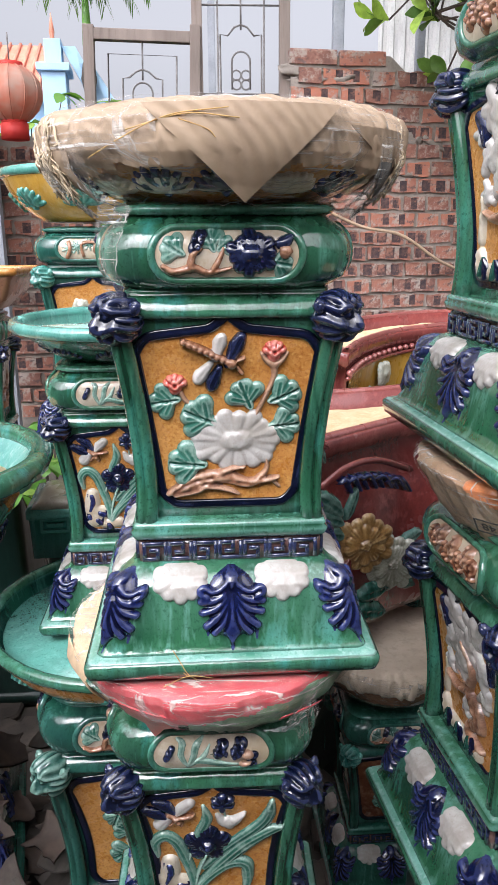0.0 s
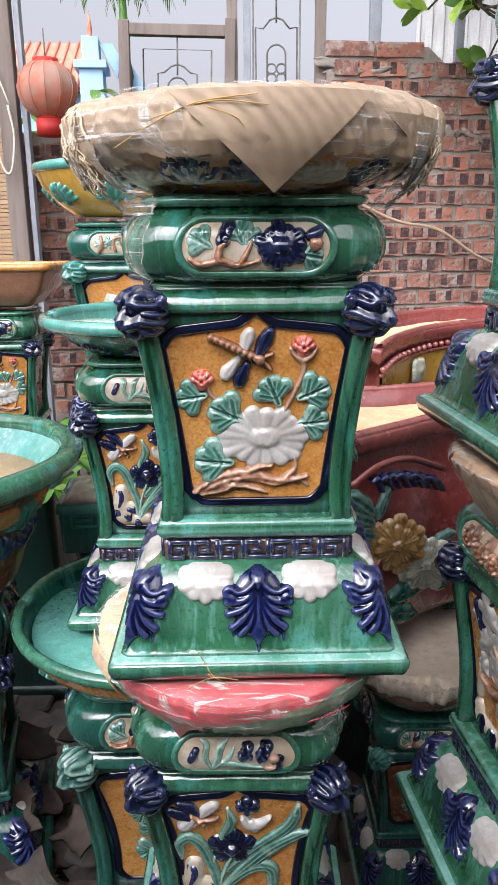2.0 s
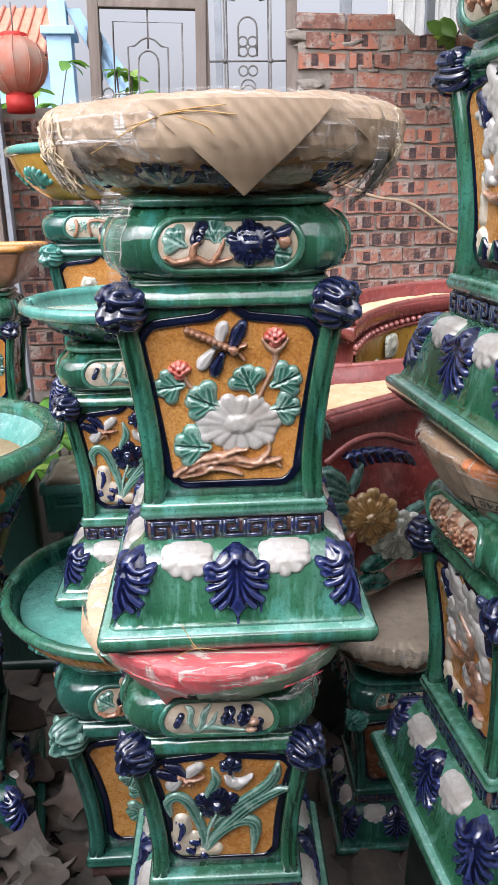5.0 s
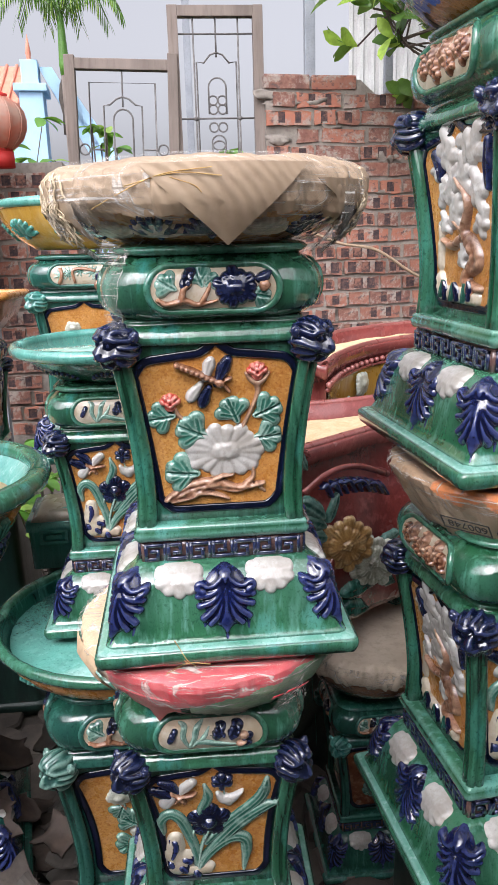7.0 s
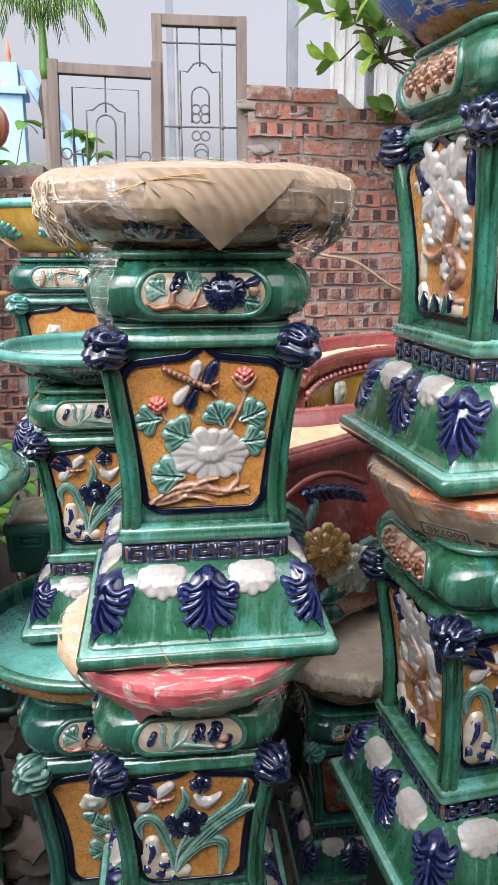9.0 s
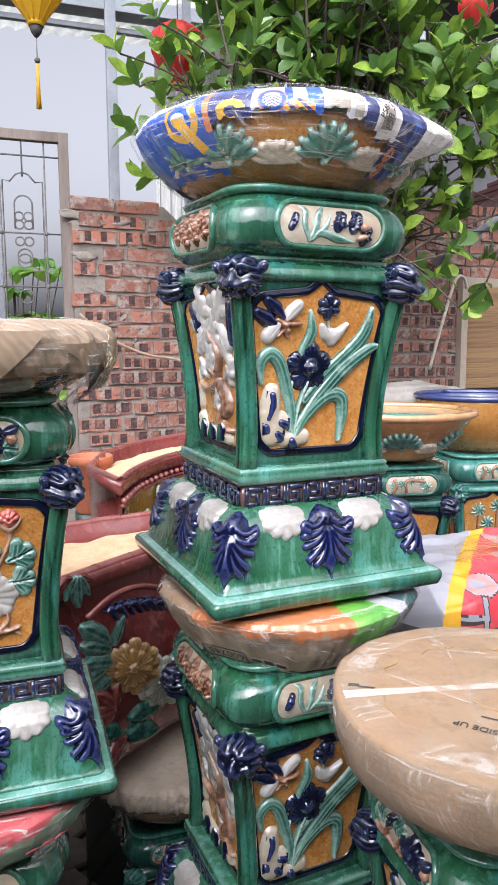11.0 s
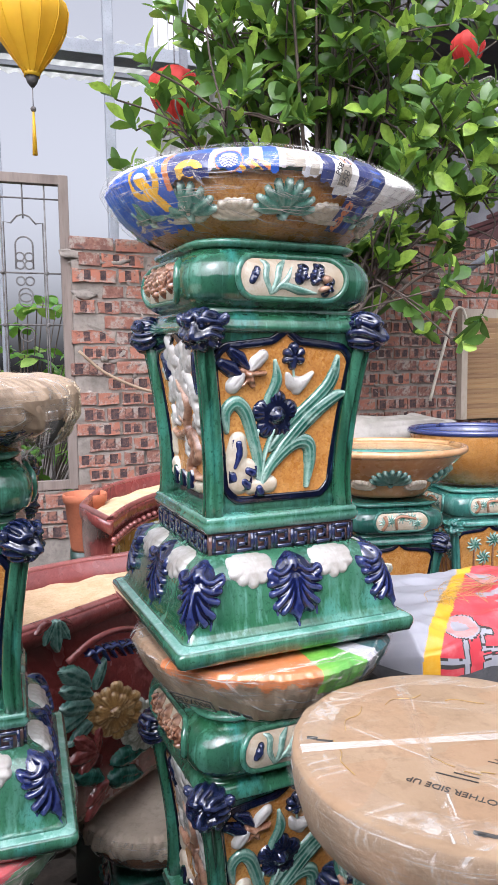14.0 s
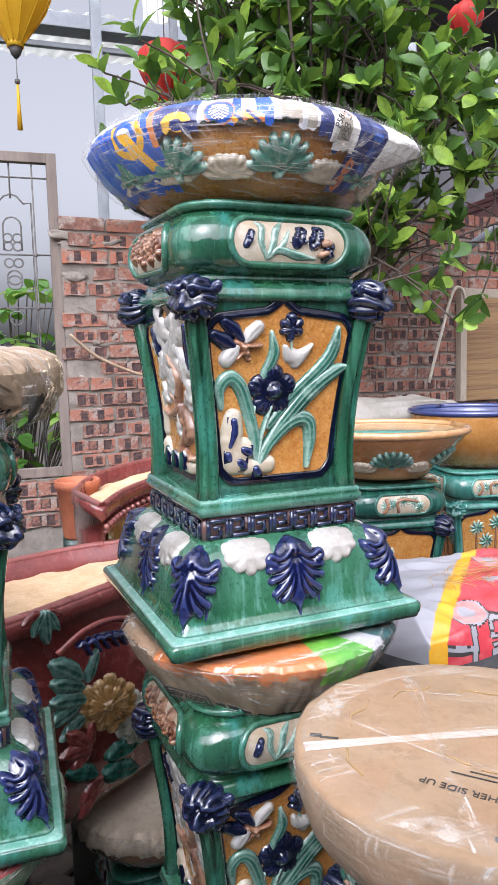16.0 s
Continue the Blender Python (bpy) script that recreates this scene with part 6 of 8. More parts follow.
def brick_wall(name, m, length, top, low, label, seed, tops=None):
    """A wall of bricks along +x from the pose m, its face at y = 0; bricks as pieces between heights low and top."""
    rnd = random.Random(seed)
    wall = thing(name, m, label, "brick wall", kind="structure")
    tops = tops or (lambda x: top)
    bm = bmesh.new()
    k = max(2, int(length / 0.12))
    zt = [tops(length * i / k) - 0.02 for i in range(k + 1)]
    front = [[(length * i / k, 0.004 + 0.012 * noise.noise(Vector((i * 0.8, j * 0.8, seed))), 0.0 if j == 0 else low + (zt[i] - low) * (j - 1) / 24) for i in range(k + 1)] for j in range(26)]
    skin(bm, front, False, False, False)
    skin(bm, [front[-1], [(x, 0.2, z) for x, y, z in front[-1]], [(length * i / k, 0.2, 0) for i in range(k + 1)]], False, False, False)
    for e in (0, k):
        v = [bm.verts.new(r[e]) for r in front] + [bm.verts.new((length * e / k, 0.2, z)) for z in (zt[e], 0)]
        bm.faces.new(v if e else list(reversed(v)))
    part("mortar_core", bm, MORTAR, wall, smooth=False)
    z, row, count = low + COURSE / 2, 0, 0
    rest = bmesh.new()
    while z < top + 0.3:
        x = -0.06 * (row % 2) - 0.03 * rnd.random()
        while x < length - 0.05:
            plain = name == "wall_back" and x < 0.8
            kind = "stretcher" if rnd.random() < 0.52 else "header"
            w = 0.232 if kind == "stretcher" else 0.117
            if x > -0.03 and x + w < length + 0.05 and z + 0.03 < tops(x + w / 2) + 0.01 and z > low:
                me = rnd.choice(KINDS[kind][4:] if z > 2.10 or rnd.random() < (0.45 if plain else 0.15) else KINDS[kind])
                mm = pose(x, -0.001 - 0.009 * rnd.random(), z + 0.006 * (rnd.random() - 0.5), 0, 1.6 * (rnd.random() - 0.5), 2.0 * (rnd.random() - 0.5))
                if count < 300:
                    hang("brick", me, wall, mm)
                    count += 1
                else:
                    tmp = me.copy()
                    tmp.transform(mm)
                    rest.from_mesh(tmp)
                    bpy.data.meshes.remove(tmp)
            x += w + 0.002 + 0.008 * rnd.random()
        z += COURSE
        row += 1
    if name == "wall_back":
        smear = bmesh.new()
        for _ in range(110):
            x = length * rnd.random()
            zz = min(tops(x) - 0.10, 1.2 + 1.3 * rnd.random() ** 0.6)
            blob(smear, (x, 0.002, zz), (0.020 + 0.075 * rnd.random() ** 2, 0.0065 + 0.003 * rnd.random(), 0.008 + 0.022 * rnd.random()), flat_rot(60 * rnd.random() - 30), 2, 0.7, x * 9)
        crumple(smear, 0.014, 40, 3)
        tagged(part("mortar_smear", smear, MORTAR, wall, "grey mortar squeezed over the bricks"), kind="stuff")
    if len(rest.verts):
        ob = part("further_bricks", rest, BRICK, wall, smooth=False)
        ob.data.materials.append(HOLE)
        ob["kind"] = "stuff"
    else:
        rest.free()
    return wall


def back_top(x):
    return 2.44 + 0.012 * math.sin(x * 40) if x < 0.52 else (2.36 + 0.02 * math.sin(x * 30) if x < 1.3 else 2.50 + 0.12 * min(1, (x - 1.3) / 0.6) + 0.03 * math.sin(x * 9))


# ---- old window leaves with iron grilles ----
def window_leaf(m, w, h, label, style):
    root = thing("window_leaf", m, label, "window leaf", "old window leaves")
    t, d = 0.048, 0.05
    for nm, lo, hi in (("stile", (0, 0, 0), (t, d, h)), ("stile", (w - t, 0, 0), (w, d, h - (0.0 if style else -0.015))), ("top_rail", (t - 0.001, 0.004, h - t - (0.0 if style else 0.012)), (w - t + 0.001, d - 0.004, h - (0.0 if style else 0.012))), ("bottom_rail", (t - 0.001, 0.004, 0), (w - t + 0.001, d - 0.004, t))):
        bm = bmesh.new()
        box(bm, lo, hi, 0.004)
        part(nm, bm, TIMBER, root, smooth=False)
    cx, y = w / 2, d / 2
    r = 0.0042

    def bar(name, pts):
        bm = bmesh.new()
        tube(bm, pts, r, 6)
        part(name, bm, IRON, root)

    def arch(x0, x1, z0, z1, steps=10):
        c, rad = (x0 + x1) / 2, (x1 - x0) / 2
        return [(x0, y, z0), (x0, y, z1 - rad)] + [(c - rad * math.cos(math.pi * i / steps), y, z1 - rad + rad * math.sin(math.pi * i / steps)) for i in range(steps + 1)] + [(x1, y, z0)]

    def circle(x, z, rad):
        bm = bmesh.new()
        tube(bm, [(x + rad * math.cos(6.2832 * i / 16), y, z + rad * math.sin(6.2832 * i / 16)) for i in range(16)], r * 0.9, 6, True)
        part("iron_ring", bm, IRON, root)

    top = h - t
    if style:
        for x in (t + 0.07, w - t - 0.07):
            bar("iron_bar", [(x, y, t), (x, y, top)])
        bar("iron_bar", [(cx, y, top), (cx, y, top - 0.17)])
        bar("iron_hoop", [(cx - 0.095, y, t), (cx - 0.095, y, top - 0.19), (cx - 0.06, y, top - 0.195), (cx - 0.03, y, top - 0.16), (cx, y, top - 0.15), (cx + 0.03, y, top - 0.16), (cx + 0.06, y, top - 0.195), (cx + 0.095, y, top - 0.19), (cx + 0.095, y, t)])
        bar("iron_hoop", arch(cx - 0.042, cx + 0.042, top - 0.42, top - 0.26))
        for z in (top - 0.07, top - 0.44, top - 0.70):
            bar("iron_bar", [(t, y, z), (w - t, y, z)])
        for z in (top - 0.36, top - 0.40, top - 0.48):
            for s in (-1, 1):
                circle(cx + s * 0.022, z, 0.021)
        for z in (top - 0.55, top - 0.575, top - 0.75):
            circle(cx, z, 0.034)
        for x in (t + 0.07, w - t - 0.07):
            for z in (top - 0.44, top - 0.70):
                bm = bmesh.new()
                blob(bm, (x, y, z), (0.013, 0.013, 0.013), None, 1)
                part("iron_collar", bm, IRON, root)
    else:
        bar("iron_bar", [(cx, y, top), (cx, y, top - 0.17)])
        bar("iron_hoop", [(t + 0.06, y, t), (t + 0.06, y, top - 0.065), (w - t - 0.06, y, top - 0.065), (w - t - 0.06, y, t)])
        bar("iron_hoop", [(cx - 0.09, y, t), (cx - 0.09, y, top - 0.165), (cx - 0.06, y, top - 0.16), (cx - 0.03, y, top - 0.135), (cx, y, top - 0.125), (cx + 0.03, y, top - 0.135), (cx + 0.06, y, top - 0.16), (cx + 0.09, y, top - 0.165), (cx + 0.09, y, t)])
        bar("iron_hoop", arch(cx - 0.045, cx + 0.045, t, top - 0.18))
        for s in (-1, 1):
            circle(cx + s * (w / 2 - t - 0.028), top - 0.36, 0.024)
            bar("iron_bar", [(cx + s * (w / 2 - t - 0.052), y, top - 0.36), (cx + s * 0.09, y, top - 0.36)])
    return root


window_leaf(pose(-0.568, 2.64, 1.15, -1.0, 1.6, 0), 0.525, 1.385, "weathered timber window leaf with a thin iron grille", 0)
window_leaf(pose(-0.045, 2.66, 1.15, -1.0, 0, 0), 0.448, 1.595, "taller weathered window leaf with scrolled iron grille", 1)
sill = brick_wall("wall_low", pose(-0.62, 2.62, 0), 1.05, 1.14, 0.9, "low brick wall under the old window leaves", 21)
brick_wall("wall_left", pose(-2.6, 2.60, 0), 2.03, 2.08, 0.75, "rough brick wall with open brick ends, mortar smeared", 7)
brick_wall("wall_back", pose(0.405, 2.66, 0, 0, 0, 6.6), 3.6, 2.44, 0.62, "rough brick wall of hollow bricks with grey mortar", 11, back_top)

# unseen plain walls, added behind and beside the camera to block low light
PLASTER = matt("grey_plaster", (0.21, 0.20, 0.185), (0.14, 0.135, 0.125), 2.5, 0.95)


def plain_wall(name, m, length, h, label):
    w = thing(name, m, label, "wall", kind="structure")
    bm = bmesh.new()
    box(bm, (0, 0, 0), (length, 0.15, h))
    part("wall_body", bm, PLASTER, w, smooth=False)


plain_wall("shade_wall_front", pose(-3.2, -1.62, 0), 8.2, 2.12, "unseen plain wall added behind the camera to block low light")
plain_wall("shade_wall_west", pose(-3.2, -3.2, 0, 0, 0, 90), 5.7, 2.4, "unseen plain side wall added to block low light")
plain_wall("shade_wall_east", pose(4.9, -3.2, 0, 0, 0, 90), 6.2, 2.6, "unseen plain side wall added on the east to block low light")


# ---- oxblood troughs behind the stacks ----
def trough(name, near, far, z0, z1, mat, label, sand=0.05, lean=0.05, wall=0.026):
    """A long curved trough; near and far: plan points of the rim, left to right."""
    root = thing(name, pose(0, 0, 0), label, "planter", "red troughs")

    def even(pts, k=36):
        p = curve([(x, y, 0) for x, y in pts], 12)
        run = np.cumsum([0] + [(b - a).length for a, b in zip(p, p[1:])])
        at = np.linspace(0, run[-1], k)
        return [Vector((float(np.interp(s, run, [q.x for q in p])), float(np.interp(s, run, [q.y for q in p])), 0)) for s in at]

    n, f = even(near), even(far)

    def row(z, s):
        """The rim's outline drawn in (minus) or out by s."""
        a, b = [], []
        for i in range(len(n)):
            across = (f[i] - n[i]).normalized()
            along = (n[min(i + 1, len(n) - 1)] - n[max(i - 1, 0)]).normalized()
            e = along * (-s if i == 0 else (s if i == len(n) - 1 else 0))
            p, q = n[i] - across * s + e, f[i] + across * s + e
            a.append((p.x, p.y, z))
            b.append((q.x, q.y, z))
        return a + b[::-1]

    bm = bmesh.new()
    h = z1 - z0
    foot, mid, high = (0.85, 1.0, 0.55) if lean < 0 else (1.0, 0.45, 0.1)
    skin(bm, [row(z0, -lean * foot), row(z0 + 0.02, -lean * foot + 0.01), row(z0 + 0.35 * h, -lean * mid), row(z0 + 0.7 * h, -lean * high), row(z1 - 0.045, -0.004), row(z1 - 0.038, 0.006), row(z1 - 0.006, 0.010), row(z1, 0.004), row(z1, -wall), row(z1 - sand - 0.01, -wall - 0.006)], True, False)
    part("trough_wall", bm, mat, root)
    bm = bmesh.new()
    tube(bm, row(z1 + 0.001, -wall * 0.4), wall * 0.42, 8, True)
    part("rim", bm, RIMPINK, root, "paler worn rim")
    bm = bmesh.new()
    loop = row(z1 - sand, -wall + 0.002)
    k = len(n)
    rows = []
    for j in range(9):
        s = j / 8
        rows.append([tuple(Vector(loop[i]).lerp(Vector(loop[2 * k - 1 - i]), s) + Vector((0, 0, 0.022 * math.sin(math.pi * s) + 0.010 * noise.noise(Vector((i * 0.4, j * 0.6, z1)))))) for i in range(k)])
    skin(bm, rows, False, False, False)
    part("sand_fill", bm, SAND, root, "dry yellow sand")
    return root


RIMPINK = glaze("worn_red_rim", (0.215, 0.045, 0.040), (0.12, 0.022, 0.022), (0.38, 0.15, 0.13), 0.4, 0.25, runs=0)
front_trough = trough("planter_trough", [(-0.10, 0.36), (0.05, 0.425), (0.148, 0.485), (0.252, 0.565), (0.362, 0.650), (0.45, 0.715), (0.62, 0.80), (0.80, 0.86)], [(-0.10, 0.90), (0.05, 0.95), (0.16, 1.0), (0.30, 1.055), (0.45, 1.085), (0.62, 1.14), (0.85, 1.20)], 0.715, 1.172, OXBLOOD, "oxblood glazed trough filled with sand, flower reliefs on its side", lean=-0.095)




def relief_on(root, name, build, mat, u, z, out, a, size=1.0, yaw=37):
    """Hangs a relief on the trough's slanted front; u along it, a its turn in the face."""
    bm = bmesh.new()
    build(bm)
    m = pose(0.30 + 0.8 * u + 0.6 * out, 0.50 + 0.6 * u - 0.8 * out, z, 0, 0, yaw) @ pose(0, 0, 0, 0, -a, 0) @ Matrix.Scale(size, 4)
    part(name, bm, mat, root, m=m)


def big_bloom(b):
    """A flat open flower: two rows of notched petals round a seeded eye."""
    d, veins = [S([(0, 0)], 0.026, 0.008)], []
    for k, (n, q, w, h, lift) in enumerate(((13, 0.068, 0.0150, 0.0075, 0.0), (10, 0.048, 0.0125, 0.0065, 0.0060))):
        for i in range(n):
            a = 360 * (i + 0.5 * k) / n
            rr = q * (1 + 0.07 * math.sin(i * 2.7 + k))
            d.append(S([polar((0, 0), a, rr * 0.25), polar((0, 0), a, rr * 0.60), polar((0, 0), a, rr - w)], (w * 0.45, w * 0.95, w), h + 0.0012 * math.sin(i * 1.7), lift))
            veins += [([polar((0, 0), a + e, rr * 0.40), polar((0, 0), a + 1.3 * e, rr * 1.02)], 0.0018, 0.0022) for e in (-5, 5)]
    d += [S([(0, 0)], 0.0115, 0.006, 0.0100)] + [S([polar((0, 0), 137 * i, 0.0030 * i ** 0.5)], 0.0028, 0.003, 0.0150) for i in range(13)]
    relief(b, d, veins, 0.0018, 0.012, 0.0)


def long_leaf(b):
    """A smooth pointed leaf with a sunk midrib and side veins."""
    d = [S([(0, 0), (0.020, 0), (0.045, 0.002), (0.068, 0.004)], (0.006, 0.017, 0.016, 0.004), 0.010)]
    veins = [([(0, 0), (0.035, 0.001), (0.068, 0.004)], 0.0026, 0.004)] + [([(0.010 + 0.013 * i, 0), (0.022 + 0.013 * i, e * 0.013)], 0.0013, 0.0009) for i in range(4) for e in (-1, 1)]
    relief(b, d, veins, 0.0020)


def tail(b):
    relief(b, [S([(-0.09 + 0.02 * i, 0.022 + 0.012 * math.sin(0.4 * i)), (-0.075 + 0.024 * i, 0.028 + 0.010 * math.sin(0.4 * i)), (-0.050 + 0.026 * i, 0.002 + 0.010 * math.sin(0.4 * i))], (0.004, 0.008, 0.004), 0.010 + 0.003 * (i % 2)) for i in range(9)], (), 0.002, 0.008)


def ridge(b):
    tube(b, curve([(-0.13, 0.0, -0.02), (-0.06, -0.006, 0.02), (0.03, -0.008, 0.03), (0.16, -0.004, 0.0)], 6), 0.008, 7)


relief_on(front_trough, "gold_bloom", big_bloom, PETAL_GOLD, -0.035, 0.974, 0.050, 0, 0.95, 6)
relief_on(front_trough, "grey_bloom", big_bloom, PETAL_GREY, 0.052, 0.908, 0.058, 20, 0.95, 2)
for u, z, a, sz in ((-0.083, 1.046, 139, 1.35), (-0.063, 1.031, 58, 0.95), (-0.079, 1.024, 152, 1.25), (-0.075, 0.994, 160, 1.30), (-0.096, 0.986, 186, 1.15), (-0.076, 0.958, 200, 1.05), (-0.030, 0.846, -8, 1.35), (-0.040, 0.812, -22, 1.50), (-0.067, 0.825, 150, 1.20), (0.018, 0.860, -20, 1.2), (0.10, 0.850, -35, 1.1), (0.125, 0.92, 5, 1.1)):
    relief_on(front_trough, "leaf", long_leaf, TEAL_DARK if z > 0.9 else GREEN_DARK, u, z, 0.020 if z > 0.9 else 0.034, a, sz)
for u, z, a, sz in ((-0.085, 0.892, 168, 1.05), (-0.085, 0.898, 133, 1.0), (-0.078, 0.893, 75, 0.8), (-0.080, 0.886, 205, 0.9), (-0.051, 0.809, 203, 0.95), (-0.063, 0.789, 215, 0.95)):
    relief_on(front_trough, "red_leaf", long_leaf, OXBLOOD, u, z, 0.034, a, sz)
relief_on(front_trough, "tail_relief", tail, BLUE, 0.0, 1.072, 0.018, -12)
relief_on(front_trough, "raised_band", ridge, OXBLOOD, 0.0, 1.112, 0.010, -8)
for k, (u, z, a, sz) in enumerate(((-0.165, 1.214, 268, 0.95), (-0.156, 1.212, 294, 0.75), (-0.172, 1.214, 236, 0.7), (-0.180, 1.216, 196, 0.6), (-0.154, 1.214, 325, 0.55))):
    relief_on(front_trough, "leaf", long_leaf, TEAL_DARK if k < 3 else OXBLOOD, u, z, 0.020, a, sz)
leg = thing("trough_support", pose(0.42, 1.00, 0, 0, 0, 32), "dark pottery block under the red trough", "support")
bm = bmesh.new()
loft(bm, [(0, 0.14, 0.02), (0.66, 0.14, 0.02), (0.715, 0.16, 0.02)], 3)
part("block", bm, GREEN_DARK, leg)

P2N = [(0.372, 1.04), (0.47, 1.27), (0.62, 1.49), (0.80, 1.64), (1.02, 1.74), (1.30, 1.78)]
back_trough = trough("planter_trough", P2N, [(0.31, 1.35), (0.41, 1.68), (0.58, 1.93), (0.76, 2.09), (0.95, 2.20), (1.25, 2.28)], 0.90, 1.288, OXBLOOD, "red glazed trough with amber panel and studded edge", lean=0.05)
edge = curve([(x, y, 0) for x, y in P2N], 6)
outw = [Vector((e.y, -e.x, 0)).normalized() for e in [(edge[min(i + 1, len(edge) - 1)] - edge[max(i - 1, 0)]) for i in range(len(edge))]]
bm = bmesh.new()
skin(bm, [[(p.x + o.x * s, p.y + o.y * s, z) for p, o in zip(edge[1:], outw[1:])] for z, s in ((0.99, -0.030), (1.10, -0.010), (1.21, 0.004))], False, False, False)
part("amber_panel", bm, GOLD, back_trough)
stud_bm = bmesh.new()
blob(stud_bm, (0, 0, 0), (0.0095, 0.0095, 0.0095), None, 2)
stud = mesh_of("stud", stud_bm, RIMPINK)
for i, (p, o) in enumerate(zip(edge, outw)):
    hang("stud", stud, back_trough, pose(p.x + o.x * 0.012, p.y + o.y * 0.012, 1.232))
bm = bmesh.new()
tube(bm, [(p.x + o.x * 0.006, p.y + o.y * 0.006, 1.214) for p, o in zip(edge, outw)], 0.007, 6)
part("edge_band", bm, OXBLOOD, back_trough)
bm = bmesh.new()
for i in range(22):
    a = i * 2.4
    r = 0.012 * i ** 0.5
    blob(bm, (r * math.cos(a), -0.006, 0.8 * r * math.sin(a)), (0.011, 0.009, 0.011), None, 1)
part("berry_relief", bm, LEAFGREEN, back_trough, m=pose(0.490, 1.262, 1.10, 0, 0, 60))
bm = bmesh.new()
relief(bm, *bloom((0, 0), 0.05, 8, 0.8, 0.01), 0.003, 0.006)
part("pale_bloom", bm, PETAL_GREY, back_trough, m=pose(0.580, 1.420, 1.160, 0, 0, 52))
bm = bmesh.new()
loft(bm, [(0, 0.16, 0.02), (0.90, 0.17, 0.02)], 3)
part("block", bm, GREEN_DARK, thing("trough_support", pose(0.78, 1.86, 0, 0, 0, 35), "dark pottery block under the studded trough", "support"))

TERRA = matt("terracotta", (0.48, 0.155, 0.075), (0.38, 0.115, 0.055), 9, 0.8)
pot = thing("flower_pot", pose(0.345, 1.585, 1.08), "plain terracotta flower pot", "flower pot")
bm = bmesh.new()
loft(bm, [(0, 0.055, 0.055), (0.01, 0.058, 0.058), (0.18, 0.074, 0.074), (0.185, 0.081, 0.081), (0.212, 0.083, 0.083), (0.215, 0.08, 0.08), (0.212, 0.072, 0.072), (0.15, 0.068, 0.068)], 8)
part("pot_wall", bm, TERRA, pot)
short_plinth(pose(0.345, 1.585, 0), 1.08, 0.06, "dark plinth under a terracotta pot")

# ---- teal box planter and leafy weeds ----
tray = thing("box_planter", pose(-0.345, 0.815, 0.845, 0, 0, 3), "teal glazed box planter with cream scrolled top", "planter")
bm = bmesh.new()
loft(bm, [(0, 0.115, 0.008), (0.10, 0.118, 0.008), (0.105, 0.124, 0.008), (0.125, 0.124, 0.008)], 2, sy=0.9)
part("box_wall", bm, TEAL, tray)
bm = bmesh.new()
loft(bm, [(0.1255, 0.112, 0.008), (0.140, 0.095, 0.008), (0.143, 0.085, 0.008)], 2, sy=0.9)
part("cream_top", bm, CREAM, tray)
for k in range(4):
    bm = bmesh.new()
    tube(bm, [(0.10 * math.cos(0.25 * i) - 0.03 + 0.01 * k, -0.05 + 0.03 * k, 0.139 + 0.012 * math.sin(0.5 * i)) for i in range(10)], 0.007, 6)
    part("scroll", bm, TEAL, tray)
bm = bmesh.new()
for lo, hi in (((-0.090, -0.115, 0.070), (-0.020, -0.103, 0.077)), ((-0.090, -0.115, 0.100), (-0.020, -0.103, 0.107)), ((-0.090, -0.115, 0.0775), (-0.082, -0.103, 0.0995)), ((-0.028, -0.115, 0.0775), (-0.020, -0.103, 0.0995)), ((-0.075, -0.113, 0.084), (-0.035, -0.103, 0.093))):
    box(bm, lo, hi)
part("raised_frame", bm, GREEN_DARK, tray, smooth=False)
short_plinth(pose(-0.345, 0.815, 0), 0.845, 0.085, "dark plinth under a teal box planter")


def leaf_sheet(bm, m, ln, w, fold=0.25):
    rows = []
    for i in range(6):
        s = i / 5
        ww = w * math.sin(math.pi * min(1, 0.03 + 0.95 * s ** 1.35)) ** 0.75
        zz = -0.25 * ln * s * s
        rows.append([m @ Vector((ln * s, e * ww, zz + fold * abs(e) * ww)) for e in (-1, 0, 1)])
    skin(bm, rows, False, False, False)


def leaf_material(name, a, b, c):
    m = Nodes(name)
    r = m.island()
    col = m.mix(r, a, b)
    col = m.mix(m.math("GREATER_THAN", r, 0.77), col, c)
    col = m.mix(m.math("MULTIPLY", m.noise(30, 3), 0.4), col, tuple(v * 0.6 for v in a))
    m.bsdf.inputs["Transmission Weight"].default_value = 0.0
    m.bsdf.inputs["Subsurface Weight"].default_value = 0.0
    tr = m.n.new("ShaderNodeBsdfTranslucent")
    m.l.new(m.mix(0.3, col, (0.35, 0.55, 0.06)), tr.inputs[0])
    mx = m.n.new("ShaderNodeMixShader")
    mx.inputs[0].default_value = 0.32
    m.l.new(m.bsdf.outputs[0], mx.inputs[1])
    m.l.new(tr.outputs[0], mx.inputs[2])
    m.l.new(mx.outputs[0], m.n["Material Output"].inputs[0])
    return m.out(col, 0.26)


LEAVES = leaf_material("tree_leaf", (0.050, 0.118, 0.030), (0.165, 0.315, 0.058), (0.40, 0.60, 0.09))
WEEDS = leaf_material("weed_leaf", (0.10, 0.26, 0.04), (0.16, 0.34, 0.07), (0.30, 0.45, 0.10))
BARK = matt("bark", (0.10, 0.075, 0.06), (0.06, 0.045, 0.036), 20, 0.9)


